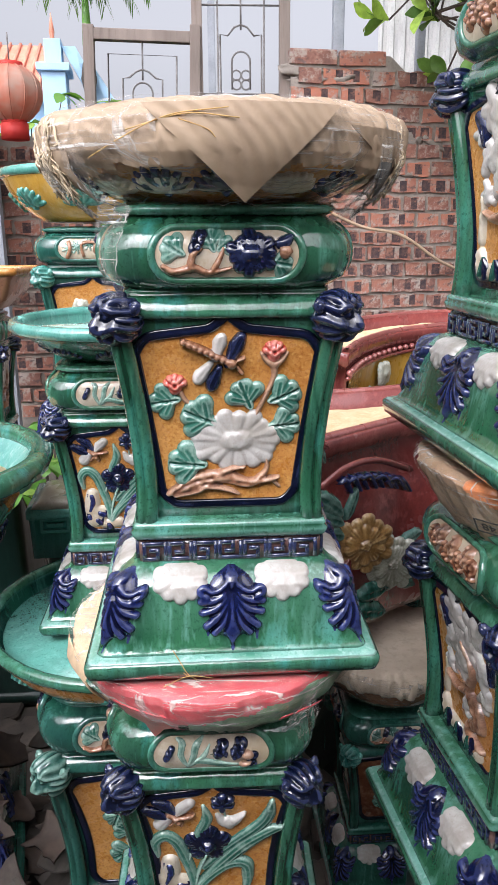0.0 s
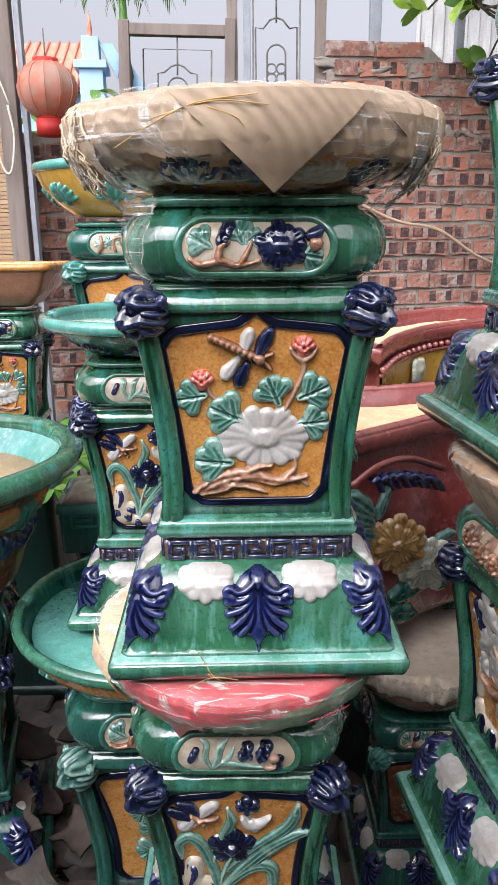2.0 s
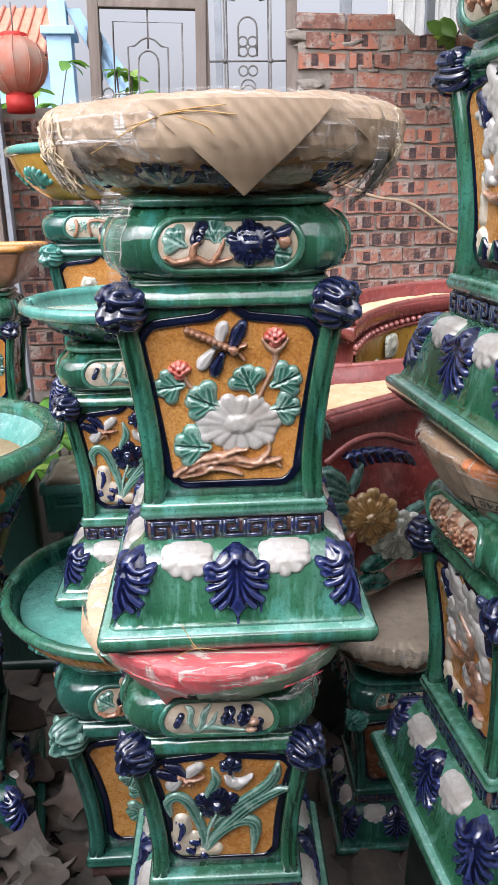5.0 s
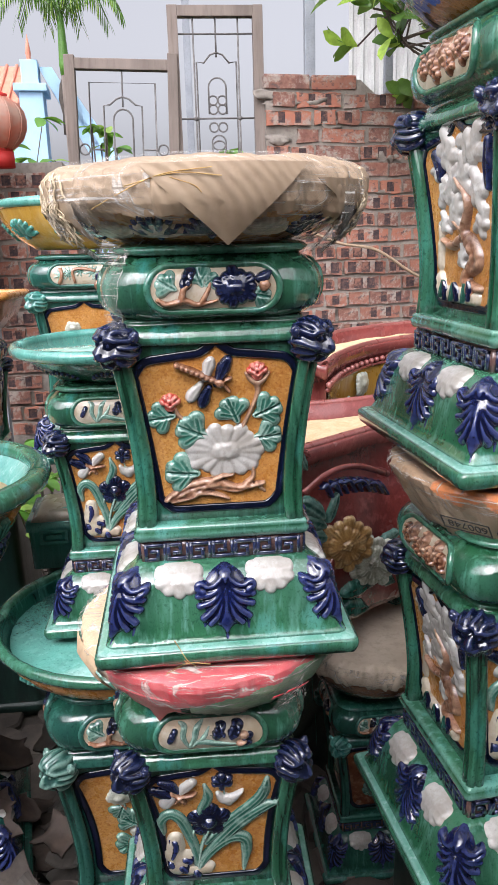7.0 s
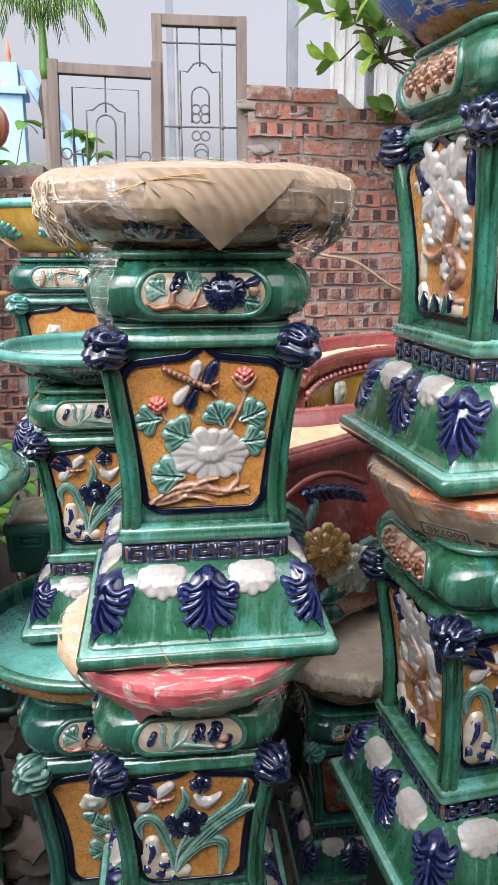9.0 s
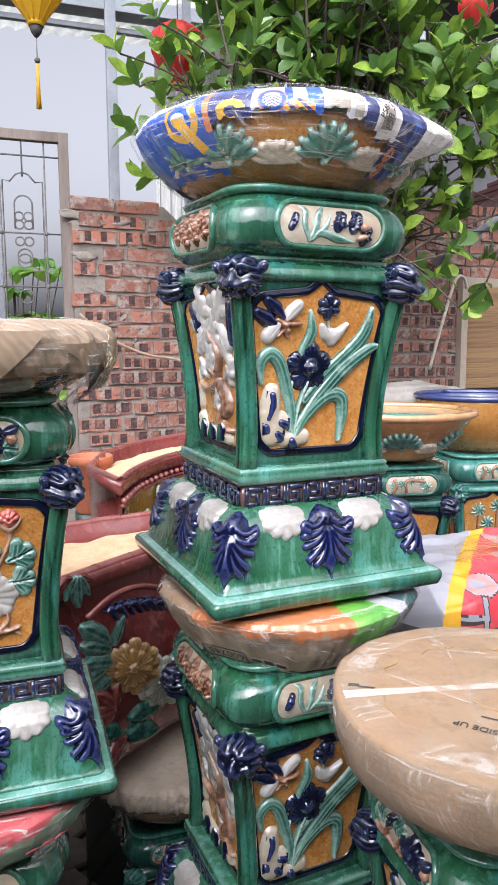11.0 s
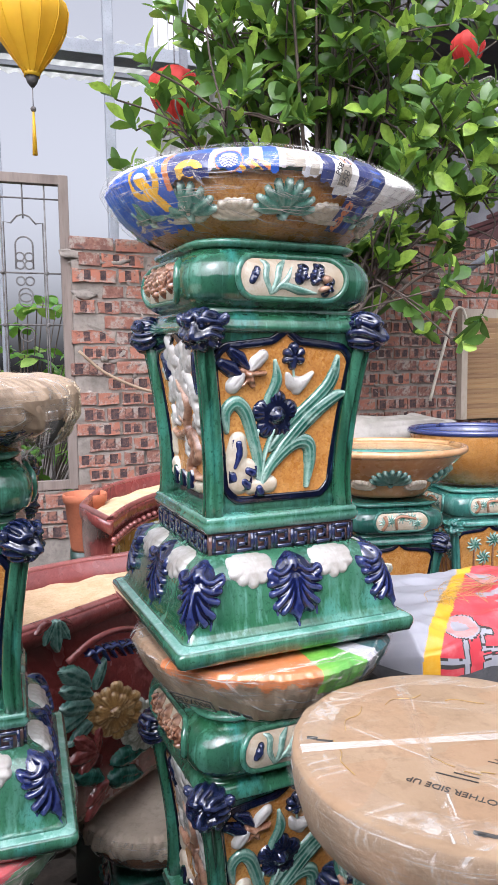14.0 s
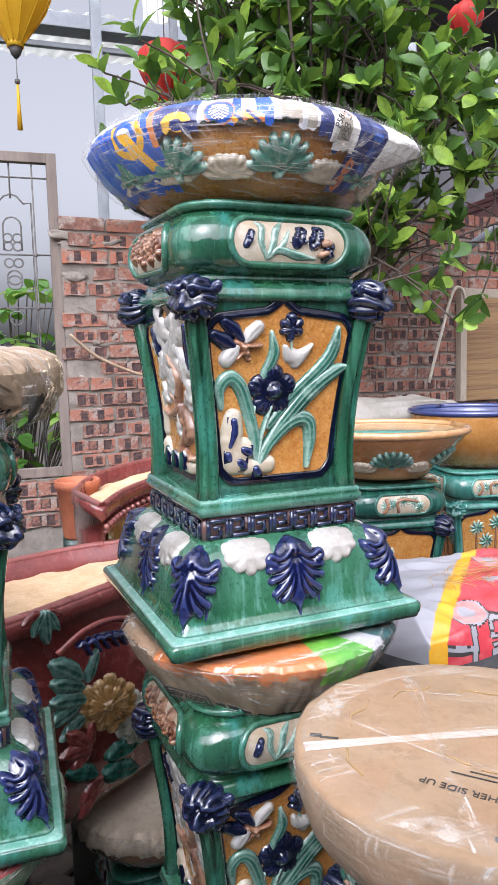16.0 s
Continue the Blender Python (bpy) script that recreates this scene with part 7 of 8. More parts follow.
def shrub(m, label, n, spread, ln, seed, mat, height):
    rnd = random.Random(seed)
    root = thing("shrub", m, label, "shrub")
    bm, st = bmesh.new(), bmesh.new()
    for k in range(n):
        a, h = rnd.random() * 6.283, height * (0.2 + 0.8 * rnd.random())
        r = spread * rnd.random() ** 0.6
        tip = (r * math.cos(a), r * math.sin(a), h)
        tube(st, curve([(0, 0, 0), (0.4 * tip[0], 0.4 * tip[1], 0.6 * h), tip], 3), 0.004, 5)
        for q in range(4):
            leaf_sheet(bm, Matrix.Translation(tip) @ Euler((rnd.random() - 0.5, 0.6 * (rnd.random() - 0.3), rnd.random() * 6.283)).to_matrix().to_4x4(), ln * (0.7 + 0.5 * rnd.random()), ln * 0.32)
    tagged(part("stem", st, BARK, root), kind="stuff")
    part("foliage", bm, mat, root)
    return root


shrub(pose(-0.50, 1.30, 0), "green broad-leaved weeds between the pots", 26, 0.16, 0.085, 4, WEEDS, 1.08)
shrub(pose(0.15, 4.4, 0), "bright green shrub beyond the window leaves", 150, 0.75, 0.14, 9, WEEDS, 2.30)
shrub(pose(-0.9, 5.2, 0), "dark green shrub beyond the window leaves", 120, 0.7, 0.14, 12, LEAVES, 2.2)
shrub(pose(-0.45, 3.4, 0), "thin climbing weed behind the grille", 30, 0.16, 0.09, 14, WEEDS, 2.38)
shrub(pose(-1.35, 4.6, 0), "climbing plant by the blue house", 60, 0.5, 0.13, 16, WEEDS, 2.75)


# ---- broad-leaved tree ----
def tree(m, tips, label, seed):
    rnd = random.Random(seed)
    root = thing("tree", m, label, "tree")
    trunk, crown = bmesh.new(), bmesh.new()
    fork = Vector((0, 0, 1.75))
    tube(trunk, curve([(0, 0, 0), (0.03, 0.02, 0.9), fork], 5), [0.055 - 0.002 * i for i in range(11)], 8)
    part("trunk", trunk, BARK, root)
    limbs = bmesh.new()
    for t in tips:
        t = Vector(t)
        midp = fork.lerp(t, 0.5) + Vector((0, 0, 0.12))
        p = curve([fork, midp, t], 5)
        tube(limbs, p, [0.014 - 0.0010 * i for i in range(len(p))], 6)
        for k in range(9):
            off = Vector((rnd.gauss(0, 0.17), rnd.gauss(0, 0.15), rnd.gauss(0, 0.15)))
            c = t + off
            tube(limbs, curve([t - (t - midp) * 0.25 * rnd.random(), t + off * 0.5, c], 3), 0.0045, 5)
            up = (off + Vector((0, -0.08, 0.24))).normalized()
            base = up.to_track_quat("Z", "Y").to_matrix().to_4x4()
            for q in range(rnd.randint(5, 8)):
                a = q * 2.4 + rnd.random()
                tilt = -radians(30 + 48 * rnd.random())
                leaf_sheet(crown, Matrix.Translation(c + up * 0.012 * q) @ base @ Euler((0, 0, a)).to_matrix().to_4x4() @ Euler((0, tilt, 0)).to_matrix().to_4x4(), 0.085 + 0.055 * rnd.random(), 0.025 + 0.011 * rnd.random())
    part("branching", limbs, BARK, root)
    part("crown", crown, LEAVES, root)
    return root


tips = []
rnd = random.Random(31)
for x0, z0, k in ((-0.40, 3.28, 4), (-0.28, 2.95, 3), (-0.1, 3.2, 5), (0.2, 2.95, 5), (0.3, 3.3, 4), (0.55, 2.8, 5), (0.75, 3.1, 4), (0.85, 2.6, 3), (0.45, 2.42, 3), (0.12, 2.50, 4), (0.30, 2.16, 2), (0.52, 2.30, 2), (0.0, 2.75, 3), (-0.55, 2.72, 3), (-0.42, 2.58, 2), (-0.62, 2.55, 1), (-0.2, 3.5, 4), (0.5, 3.6, 4), (0.1, 3.7, 3)):
    for i in range(k):
        tips.append((x0 + rnd.gauss(0, 0.10), rnd.gauss(0.0, 0.16), z0 + rnd.gauss(0, 0.09)))
tree(pose(1.52, 2.12, 0), tips, "broad-leaved evergreen tree with glossy leaves", 8)


# ---- lanterns ----
def silk(name, a, b):
    m = Nodes(name)
    c = m.mix(m.noise(8, 3), a, b)
    tr = m.n.new("ShaderNodeBsdfTranslucent")
    m.l.new(c, tr.inputs[0])
    mx = m.n.new("ShaderNodeMixShader")
    mx.inputs[0].default_value = 0.4
    m.l.new(m.bsdf.outputs[0], mx.inputs[1])
    m.l.new(tr.outputs[0], mx.inputs[2])
    m.l.new(mx.outputs[0], m.n["Material Output"].inputs[0])
    return m.out(c, 0.6)


SILK_Y = silk("yellow_silk", (0.78, 0.50, 0.02), (0.70, 0.42, 0.02))
SILK_R = silk("red_silk", (0.62, 0.05, 0.035), (0.52, 0.035, 0.03))
SILK_F = silk("faded_red_silk", (0.56, 0.17, 0.10), (0.48, 0.34, 0.27))


def lantern(m, r, prof, mat, label, tassel=True, hang_up=0.4):
    root = thing("lantern", m, label, "lantern", "silk lanterns")
    k = 12
    bm = bmesh.new()
    rows = []
    for z, q in prof:
        rows.append([(r * q * (1 if i % 4 == 0 else (0.965 if i % 2 else 0.95)) * math.cos(6.2832 * i / (4 * k)), r * q * (1 if i % 4 == 0 else (0.965 if i % 2 else 0.95)) * math.sin(6.2832 * i / (4 * k)), r * z) for i in range(4 * k)])
    skin(bm, rows, False, False)
    part("silk", bm, mat, root)
    for i in range(k):
        bm = bmesh.new()
        a = 6.2832 * i / k
        tube(bm, [(r * q * 1.004 * math.cos(a), r * q * 1.004 * math.sin(a), r * z) for z, q in prof], 0.0022, 5)
        part("rib", bm, mat, root)
    for nm, z, q in (("top_ring", prof[-1][0], prof[-1][1]), ("bottom_ring", prof[0][0], prof[0][1])):
        bm = bmesh.new()
        loft(bm, [(r * z - 0.012, r * q * 1.03, r * q * 1.03), (r * z + 0.012, r * q * 1.03, r * q * 1.03)], 6)
        part(nm, bm, mat if tassel else SILK_R, root)
    bm = bmesh.new()
    tube(bm, [(0, 0, r * prof[-1][0]), (0, 0, r * prof[-1][0] + hang_up)], 0.003, 5)
    part("cord", bm, IRON, root)
    if tassel:
        z0 = r * prof[0][0]
        bm = bmesh.new()
        loft(bm, [(z0 - 0.05, 0.006, 0.006), (z0 - 0.035, 0.018, 0.018), (z0 - 0.012, 0.026, 0.026)], 4)
        part("turned_knob", bm, PRINT, root)
        bm = bmesh.new()
        tube(bm, [(0, 0, z0 - 0.05), (0, 0, z0 - 0.13)], 0.002, 5)
        blob(bm, (0, 0, z0 - 0.13), (0.011, 0.011, 0.011), None, 2)
        part("bead", bm, IRON, root)
        bm = bmesh.new()
        for i in range(14):
            a = i * 2.4
            tube(bm, [(0.002 * math.cos(a), 0.002 * math.sin(a), z0 - 0.14), (0.008 * math.cos(a), 0.008 * math.sin(a), z0 - 0.30)], 0.0022, 4)
        part("tassel", bm, mat, root)
    return root


DROP = [(-1.05, 0.20), (-0.95, 0.26), (-0.6, 0.52), (-0.2, 0.80), (0.2, 0.97), (0.45, 1.0), (0.7, 0.93), (0.9, 0.72), (1.0, 0.40)]
ROUND = [(-0.86, 0.42), (-0.75, 0.60), (-0.5, 0.84), (-0.2, 0.97), (0.1, 1.0), (0.4, 0.93), (0.65, 0.76), (0.82, 0.50), (0.86, 0.42)]
lantern(pose(0.222, 1.81, 3.03, 0, 0, 15), 0.145, DROP, SILK_Y, "yellow silk drop lantern with a tassel", True, 0.6)
lantern(pose(0.975, 2.73, 3.185, 0, 0, 5), 0.142, DROP, SILK_R, "red silk lantern half behind leaves", False, 0.6)
lantern(pose(2.72, 2.66, 3.60, 0, 0, 5), 0.100, DROP, SILK_R, "red silk lantern by the stairs", False, 0.5)
lantern(pose(-0.765, 2.245, 2.168, 0, 0, 8), 0.118, ROUND, SILK_F, "faded round red lantern, torn in places", False, 0.12)
bm = bmesh.new()
loft(bm, [(-0.03, 0.055, 0.055), (0.03, 0.055, 0.055)], 6)
cap = thing("lantern_skirt", pose(-0.765, 2.245, 2.028), "red paper collar under the faded lantern", "lantern part")
part("collar", bm, SILK_R, cap)

wire = thing("overhead_wire", pose(0, 0, 0), "thin dark wire strung over the yard", "wire")
bm = bmesh.new()
tube(bm, curve([(-0.93, 2.32, 3.55), (-0.3, 2.05, 3.68), (0.222, 1.81, 3.775), (0.62, 2.70, 3.86), (0.975, 2.73, 4.035), (2.72, 2.66, 4.31)], 6), 0.004, 5)
part("strand", bm, IRON, wire)

# ---- bamboo blind, posts ----
BAMBOO = Nodes("bamboo_slat")
bc = BAMBOO.mix(BAMBOO.random(), (0.34, 0.205, 0.095), (0.20, 0.105, 0.055))
bc = BAMBOO.mix(BAMBOO.math("MULTIPLY", BAMBOO.noise(14, 3, 0.6, (0.2, 1, 4)), 0.5), bc, (0.42, 0.31, 0.18))
BAMBOO = BAMBOO.out(bc, 0.55)
blind = thing("bamboo_blind", pose(-2.05, 2.33, 1.495), "hanging blind of split bamboo in brown and straw bands", "blind")
sl = bmesh.new()
box(sl, (0, -0.003, 0.0005), (1.10, 0.003, 0.0165), 0.0015)
slat = mesh_of("slat", sl, BAMBOO, False)
rnd = random.Random(17)
for i in range(100):
    hang("slat", slat, blind, pose(0.004 * rnd.random(), 0.003 * rnd.random(), 0.0175 * i, 0, 0.12 * (rnd.random() - 0.5)))
for x in (0.15, 0.45, 0.72, 0.96):
    for dx in (0, 0.012):
        bm = bmesh.new()
        tube(bm, [(x + dx + 0.003 * math.sin(i), -0.0055, 0.0175 * i * 2) for i in range(51)], 0.0014, 4)
        part("tie_cord", bm, CREAM, blind)
post = thing("timber_post", pose(-0.985, 2.30, 0), "weathered timber post beside the bamboo blind", "post")
bm = bmesh.new()
box(bm, (0, 0, 0), (0.075, 0.06, 3.6), 0.004)
part("post_shaft", bm, TIMBER, post, smooth=False)
post = thing("steel_post", pose(-0.896, 2.32, 0), "thin grey painted steel post", "post")
bm = bmesh.new()
box(bm, (0, 0, 0), (0.022, 0.05, 3.6), 0.003)
part("post_shaft", bm, STEEL, post, smooth=False)
rope = thing("rope", pose(0, 0, 0), "white cord looped beside the bamboo blind", "cord")
bm = bmesh.new()
tube(bm, curve([(-1.15, 2.30, 2.55), (-1.03, 2.28, 2.20), (-0.99, 2.27, 1.92), (-0.95, 2.27, 1.86), (-0.925, 2.28, 2.0), (-0.94, 2.28, 2.12)], 8), 0.005, 6)
part("cord", bm, CREAM, rope)
bm = bmesh.new()
tube(bm, curve([(-1.13, 2.30, 2.55), (-1.0, 2.28, 2.30), (-0.93, 2.27, 2.12)], 8), 0.004, 6)
part("cord", bm, CREAM, rope)

# ---- steel frame and canopy behind ----
fr = thing("yard_shelter", pose(0, 0, 0), "grey steel posts, rails and sheet roof of a yard shelter", "shelter")
for nm, lo, hi in (("post", (0.605, 2.70, 2.35), (0.655, 2.75, 3.9)), ("post", (0.04, 3.5, 0), (0.08, 3.54, 4.0)), ("post", (1.02, 2.78, 2.2), (1.06, 2.82, 3.9)), ("rail", (-0.2, 3.50, 3.575), (1.9, 3.54, 3.605)), ("gutter", (-0.3, 3.42, 3.66), (1.9, 3.56, 3.74))):
    bm = bmesh.new()
    box(bm, lo, hi, 0.004)
    part(nm, bm, STEEL, fr, smooth=False)
def sheet_roof():
    m = Nodes("grey_sheet_roof")
    c = m.mix(m.noise(3, 4, 0.6), (0.52, 0.53, 0.49), (0.40, 0.41, 0.38))
    tr = m.n.new("ShaderNodeBsdfTranslucent")
    m.l.new(c, tr.inputs[0])
    mx = m.n.new("ShaderNodeMixShader")
    mx.inputs[0].default_value = 0.5
    m.l.new(m.bsdf.outputs[0], mx.inputs[1])
    m.l.new(tr.outputs[0], mx.inputs[2])
    m.l.new(mx.outputs[0], m.n["Material Output"].inputs[0])
    return m.out(c, 0.6)


ROOFM = sheet_roof()
CLADDING = matt("grey_cladding", (0.60, 0.60, 0.58), (0.46, 0.46, 0.45), 3, 0.7)
bm = bmesh.new()
skin(bm, [[(-0.3 + 0.02 * i, y, z + 0.012 * math.sin(i * 1.05)) for i in range(111)] for y, z in ((3.45, 3.76), (5.6, 4.35))], False, False, False)
part("roof_sheet", bm, ROOFM, fr)

# ---- neighbouring shed with stairs ----
DARKWALL = matt("dark_shed_wall", (0.10, 0.10, 0.105), (0.065, 0.065, 0.07), 4, 0.85)
shed = thing("shed", pose(0, 0, 0), "dark open shed with grey corrugated cladding", "shed")
bm = bmesh.new()
box(bm, (2.2, 4.6, 0), (6.5, 4.8, 5.2))
part("back_wall", bm, DARKWALL, shed, smooth=False)
bm = bmesh.new()
box(bm, (2.1, 3.9, 4.45), (6.5, 4.8, 4.55))
part("roof_edge", bm, DARKWALL, shed, smooth=False)
bm = bmesh.new()
skin(bm, [[(1.10 + 0.012 * i, 3.95 + 0.012 * (1 if (i // 3) % 2 else -1), z) for i in range(100)] for z in (0, 5.0)], False, False, False)
part("corrugated_cladding", bm, CLADDING, shed, smooth=False)
stairs = thing("outdoor_stair", pose(0, 0, 0), "outdoor stair with dark red stringer and grey rail", "stair")
MAROON = matt("maroon_paint", (0.085, 0.028, 0.026), (0.055, 0.02, 0.02), 6, 0.6)
bm = bmesh.new()
skin(bm, [[(2.75, 3.06, 2.42), (4.2, 3.06, 3.25), (4.2, 3.06, 2.95), (2.75, 3.06, 2.28)], [(2.75, 3.12, 2.42), (4.2, 3.12, 3.25), (4.2, 3.12, 2.95), (2.75, 3.12, 2.28)]])
bmesh.ops.recalc_face_normals(bm, faces=bm.faces)
part("stringer", bm, MAROON, stairs, smooth=False)
for i in range(9):
    bm = bmesh.new()
    box(bm, (2.80 + 0.16 * i, 3.12, 2.40 + 0.092 * i), (2.99 + 0.16 * i, 3.9, 2.43 + 0.092 * i), 0.003)
    part("tread", bm, MAROON, stairs, smooth=False)
for nm, pts, r in (("handrail", [(2.62, 2.86, 2.21), (2.92, 2.62, 2.47), (3.4, 2.5, 2.85)], 0.022), ("newel_post", [(2.60, 3.0, 2.55), (2.56, 2.98, 3.6)], 0.028), ("rail", [(2.58, 3.0, 3.1), (4.0, 3.0, 3.9)], 0.018), ("rail", [(2.58, 3.0, 2.85), (4.0, 3.0, 3.65)], 0.012)):
    bm = bmesh.new()
    tube(bm, pts, r, 8)
    part(nm, bm, STEEL, stairs)
for i in range(9):
    bm = bmesh.new()
    x = 2.66 + 0.15 * i
    tube(bm, curve([(x, 3.0, 2.80 + 0.084 * i), (x + 0.03, 3.0, 2.95 + 0.084 * i), (x - 0.02, 3.0, 3.05 + 0.084 * i), (x + 0.01, 3.0, 3.14 + 0.084 * i)], 5), 0.006, 5)
    part("baluster", bm, STEEL, stairs)
awn = thing("awning", pose(2.62, 2.35, 3.32, 0, 0, -12), "pale corrugated sheet awning with a steel arm", "awning")
bm = bmesh.new()
skin(bm, [[(0.016 * i, y, z + 0.014 * math.sin(i * 0.9)) for i in range(60)] for y, z in ((0, 0), (0.5, 0.10), (0.5, 0.105), (0, 0.005))], False, False, False)
part("awning_sheet", bm, ROOFM, awn)
bm = bmesh.new()
tube(bm, [(0.0, 0.45, 0.05), (-0.35, 0.55, 0.22)], 0.016, 6)
part("arm", bm, STEEL, awn)

# ---- window shutter in the back wall ----
sh = thing("window_shutter", pose(2.86, 2.885, 1.42, 0, 0, 6.6), "slatted wooden shutter with pale frame on the brick wall", "shutter")
PALEWOOD = matt("pale_wood", (0.42, 0.36, 0.29), (0.33, 0.27, 0.21), 8, 0.8, stretch=(1, 1, 0.15))
for nm, lo, hi in (("stile", (0, 0, 0), (0.05, 0.05, 0.72)), ("stile", (0.62, 0, 0), (0.67, 0.05, 0.72)), ("top_rail", (0.049, 0.003, 0.66), (0.621, 0.047, 0.717))):
    bm = bmesh.new()
    box(bm, lo, hi, 0.003)
    part(nm, bm, PALEWOOD, sh, smooth=False)
sl = bmesh.new()
box(sl, (0.048, 0.01, 0), (0.622, 0.03, 0.032), 0.002)
slat2 = mesh_of("slat", sl, BAMBOO, False)
for i in range(20):
    hang("slat", slat2, sh, pose(0, 0, 0.033 * i, 12))
hose = thing("hose", pose(0, 0, 0), "pale hose looped on the back wall", "hose")
bm = bmesh.new()
tube(bm, curve([(2.60, 2.84, 1.55), (2.68, 2.83, 1.85), (2.76, 2.83, 2.10), (2.82, 2.83, 2.13), (2.86, 2.84, 2.06)], 8), 0.010, 6)
part("tube", bm, CREAM, hose)
hose = thing("hose", pose(0, 0, 0), "thin tan hose drooping along the brick wall", "hose")
bm = bmesh.new()
tube(bm, curve([(0.42, 2.58, 1.86), (0.55, 2.60, 1.75), (0.75, 2.62, 1.66), (0.95, 2.64, 1.62), (1.15, 2.67, 1.50), (1.3, 2.70, 1.44)], 8), 0.008, 6)
part("tube", bm, CARD, hose)

# ---- rice sack and wrapped bundle ----
short_plinth(pose(1.13, 0.36, 0), 0.995, 0.2, "dark glazed plinth under a packed bundle")
PINK_PRINT = matt("pink_print", (0.66, 0.30, 0.28), (0.58, 0.20, 0.19), 30, 0.35, 60, 0.2, (0.7, 0.55, 0.5), coat=0.3)
SACK_WHITE = matt("sack_white_plastic", (0.36, 0.36, 0.395), (0.30, 0.30, 0.33), 6, 0.4, 40, 0.3, (0.30, 0.30, 0.32), coat=0.3)


def bar_at(u, v, u0, v0, u1, v1, r):
    """2 inside a thick stroke, 1 in its dark outline, else 0."""
    d = Vector((u1 - u0, v1 - v0))
    t = max(0.0, min(1.0, (Vector((u - u0, v - v0))).dot(d) / max(d.length_squared, 1e-9)))
    e = math.hypot(u - u0 - d.x * t, v - v0 - d.y * t)
    return 2 if e < r else (1 if e < r + 0.003 else 0)


def sack_print(p):
    """The print of the sack: white, a yellow band, a red field with badges and white strokes; painted shade below."""
    if p.z < 0.108:
        return 3
    q = p.x - 0.88 * (p.y + 0.24) + 0.243
    if q < 0 or q > 0.225:
        return 0
    if q < 0.042:
        return 1
    for cx, cy, rx, ry in ((-0.120, -0.186, 0.046, 0.040), (0.105, 0.05, 0.050, 0.040)):
        d = math.hypot((p.x - cx) / rx, (p.y - cy) / ry)
        if d < 1.0 and p.z > 0.16:
            return 0 if d < 0.45 or 0.86 < d < 0.95 else (5 if d >= 0.95 else 4)
    if p.y < -0.19 and p.z < 0.185:
        runs = ((-0.205, 0.138, -0.145, 0.130), (-0.135, 0.165, -0.140, 0.112), (-0.085, 0.178, -0.060, 0.176), (-0.088, 0.176, -0.090, 0.160), (-0.092, 0.148, -0.055, 0.144), (-0.090, 0.132, -0.062, 0.130), (-0.092, 0.118, -0.062, 0.116))
        best = max(bar_at(p.x, p.z, *r, 0.0062 if k < 2 else 0.0036) for k, r in enumerate(runs))
    else:
        runs = ((0.02, -0.06, 0.09, -0.04), (0.045, -0.10, 0.10, -0.085), (0.005, -0.14, 0.03, -0.135), (0.11, -0.02, 0.14, -0.005))
        best = max(bar_at(p.x, p.y, *r, 0.009) for r in runs)
    return 0 if best == 2 else (5 if best == 1 and p.y < -0.19 else 2)


sack = thing("printed_sack", pose(1.13, 0.34, 0.995, 0, 0, 0), "white yellow and red printed plastic sack over a pot", "plastic sack")
bm = bmesh.new()
k = 250
rows = []
for i in range(k + 1):
    s = i / k
    x = -0.33 + 0.72 * s
    e = min(1, 6 * s + 0.25) * min(1, 5 * (1 - s) + 0.3)
    rows.append([(x, 0.24 * e * math.cos(a) * (1 + 0.05 * noise.noise(Vector((x * 9, a, 0)))), 0.105 + 0.100 * e * math.copysign(abs(math.sin(a)) ** 0.55, math.sin(a)) + 0.010 * (0.5 - abs(noise.noise(Vector((x * 13 + math.cos(a) * 3, math.cos(a) * 3, 4.0))))) + 0.018 * noise.noise(Vector((x * 9, math.cos(a) * 4, math.sin(a) * 4)))) for a in [6.2832 * q / 220 for q in range(220)]])
skin(bm, rows)
bmesh.ops.recalc_face_normals(bm, faces=bm.faces)
for f in bm.faces:
    p = f.calc_center_median()
    f.material_index = sack_print(p)
# dark colour on the lower half stands for the shadow underneath
SACK_SHADE = matt("sack_lower_shade", (0.12, 0.12, 0.125), (0.07, 0.07, 0.075), 8, 0.25, coat=0.4)
under = bm.copy()
bmesh.ops.delete(bm, geom=[f for f in bm.faces if f.material_index == 3], context="FACES")
bmesh.ops.delete(under, geom=[f for f in under.faces if f.material_index != 3], context="FACES")
for f in under.faces:
    f.material_index = 0
part("shaded_underside", under, SACK_SHADE, sack, "lower half of the sack, painted dark as shade")
ob = part("sack_skin", bm, SACK_WHITE, sack, "printed white, yellow and red plastic")
for mt in (PLASTIC_YELLOW, PLASTIC_RED, SACK_SHADE, PINK_PRINT, PRINT):
    ob.data.materials.append(mt)
rnd = random.Random(2)
straw_wisp(pose(1.06, 0.30, 1.205), [[(-0.12 + 0.2 * rnd.random(), -0.10 + 0.05 * rnd.random(), 0.002), (-0.05 + 0.15 * rnd.random(), -0.06 + 0.1 * rnd.random(), 0.012), (0.08 + 0.14 * rnd.random(), 0.0 + 0.1 * rnd.random(), 0.002)] for _ in range(16)], "loose dry straw lying on the printed sack")
BUNDLE_WHITE = matt("dusty_white_plastic", (0.27, 0.25, 0.22), (0.18, 0.165, 0.14), 9, 0.6, 40, 0.6)
bundle = thing("wrapped_bundle", pose(1.72, 1.75, 1.43), "white plastic-wrapped bundle on a pot", "bundle")
bm = bmesh.new()
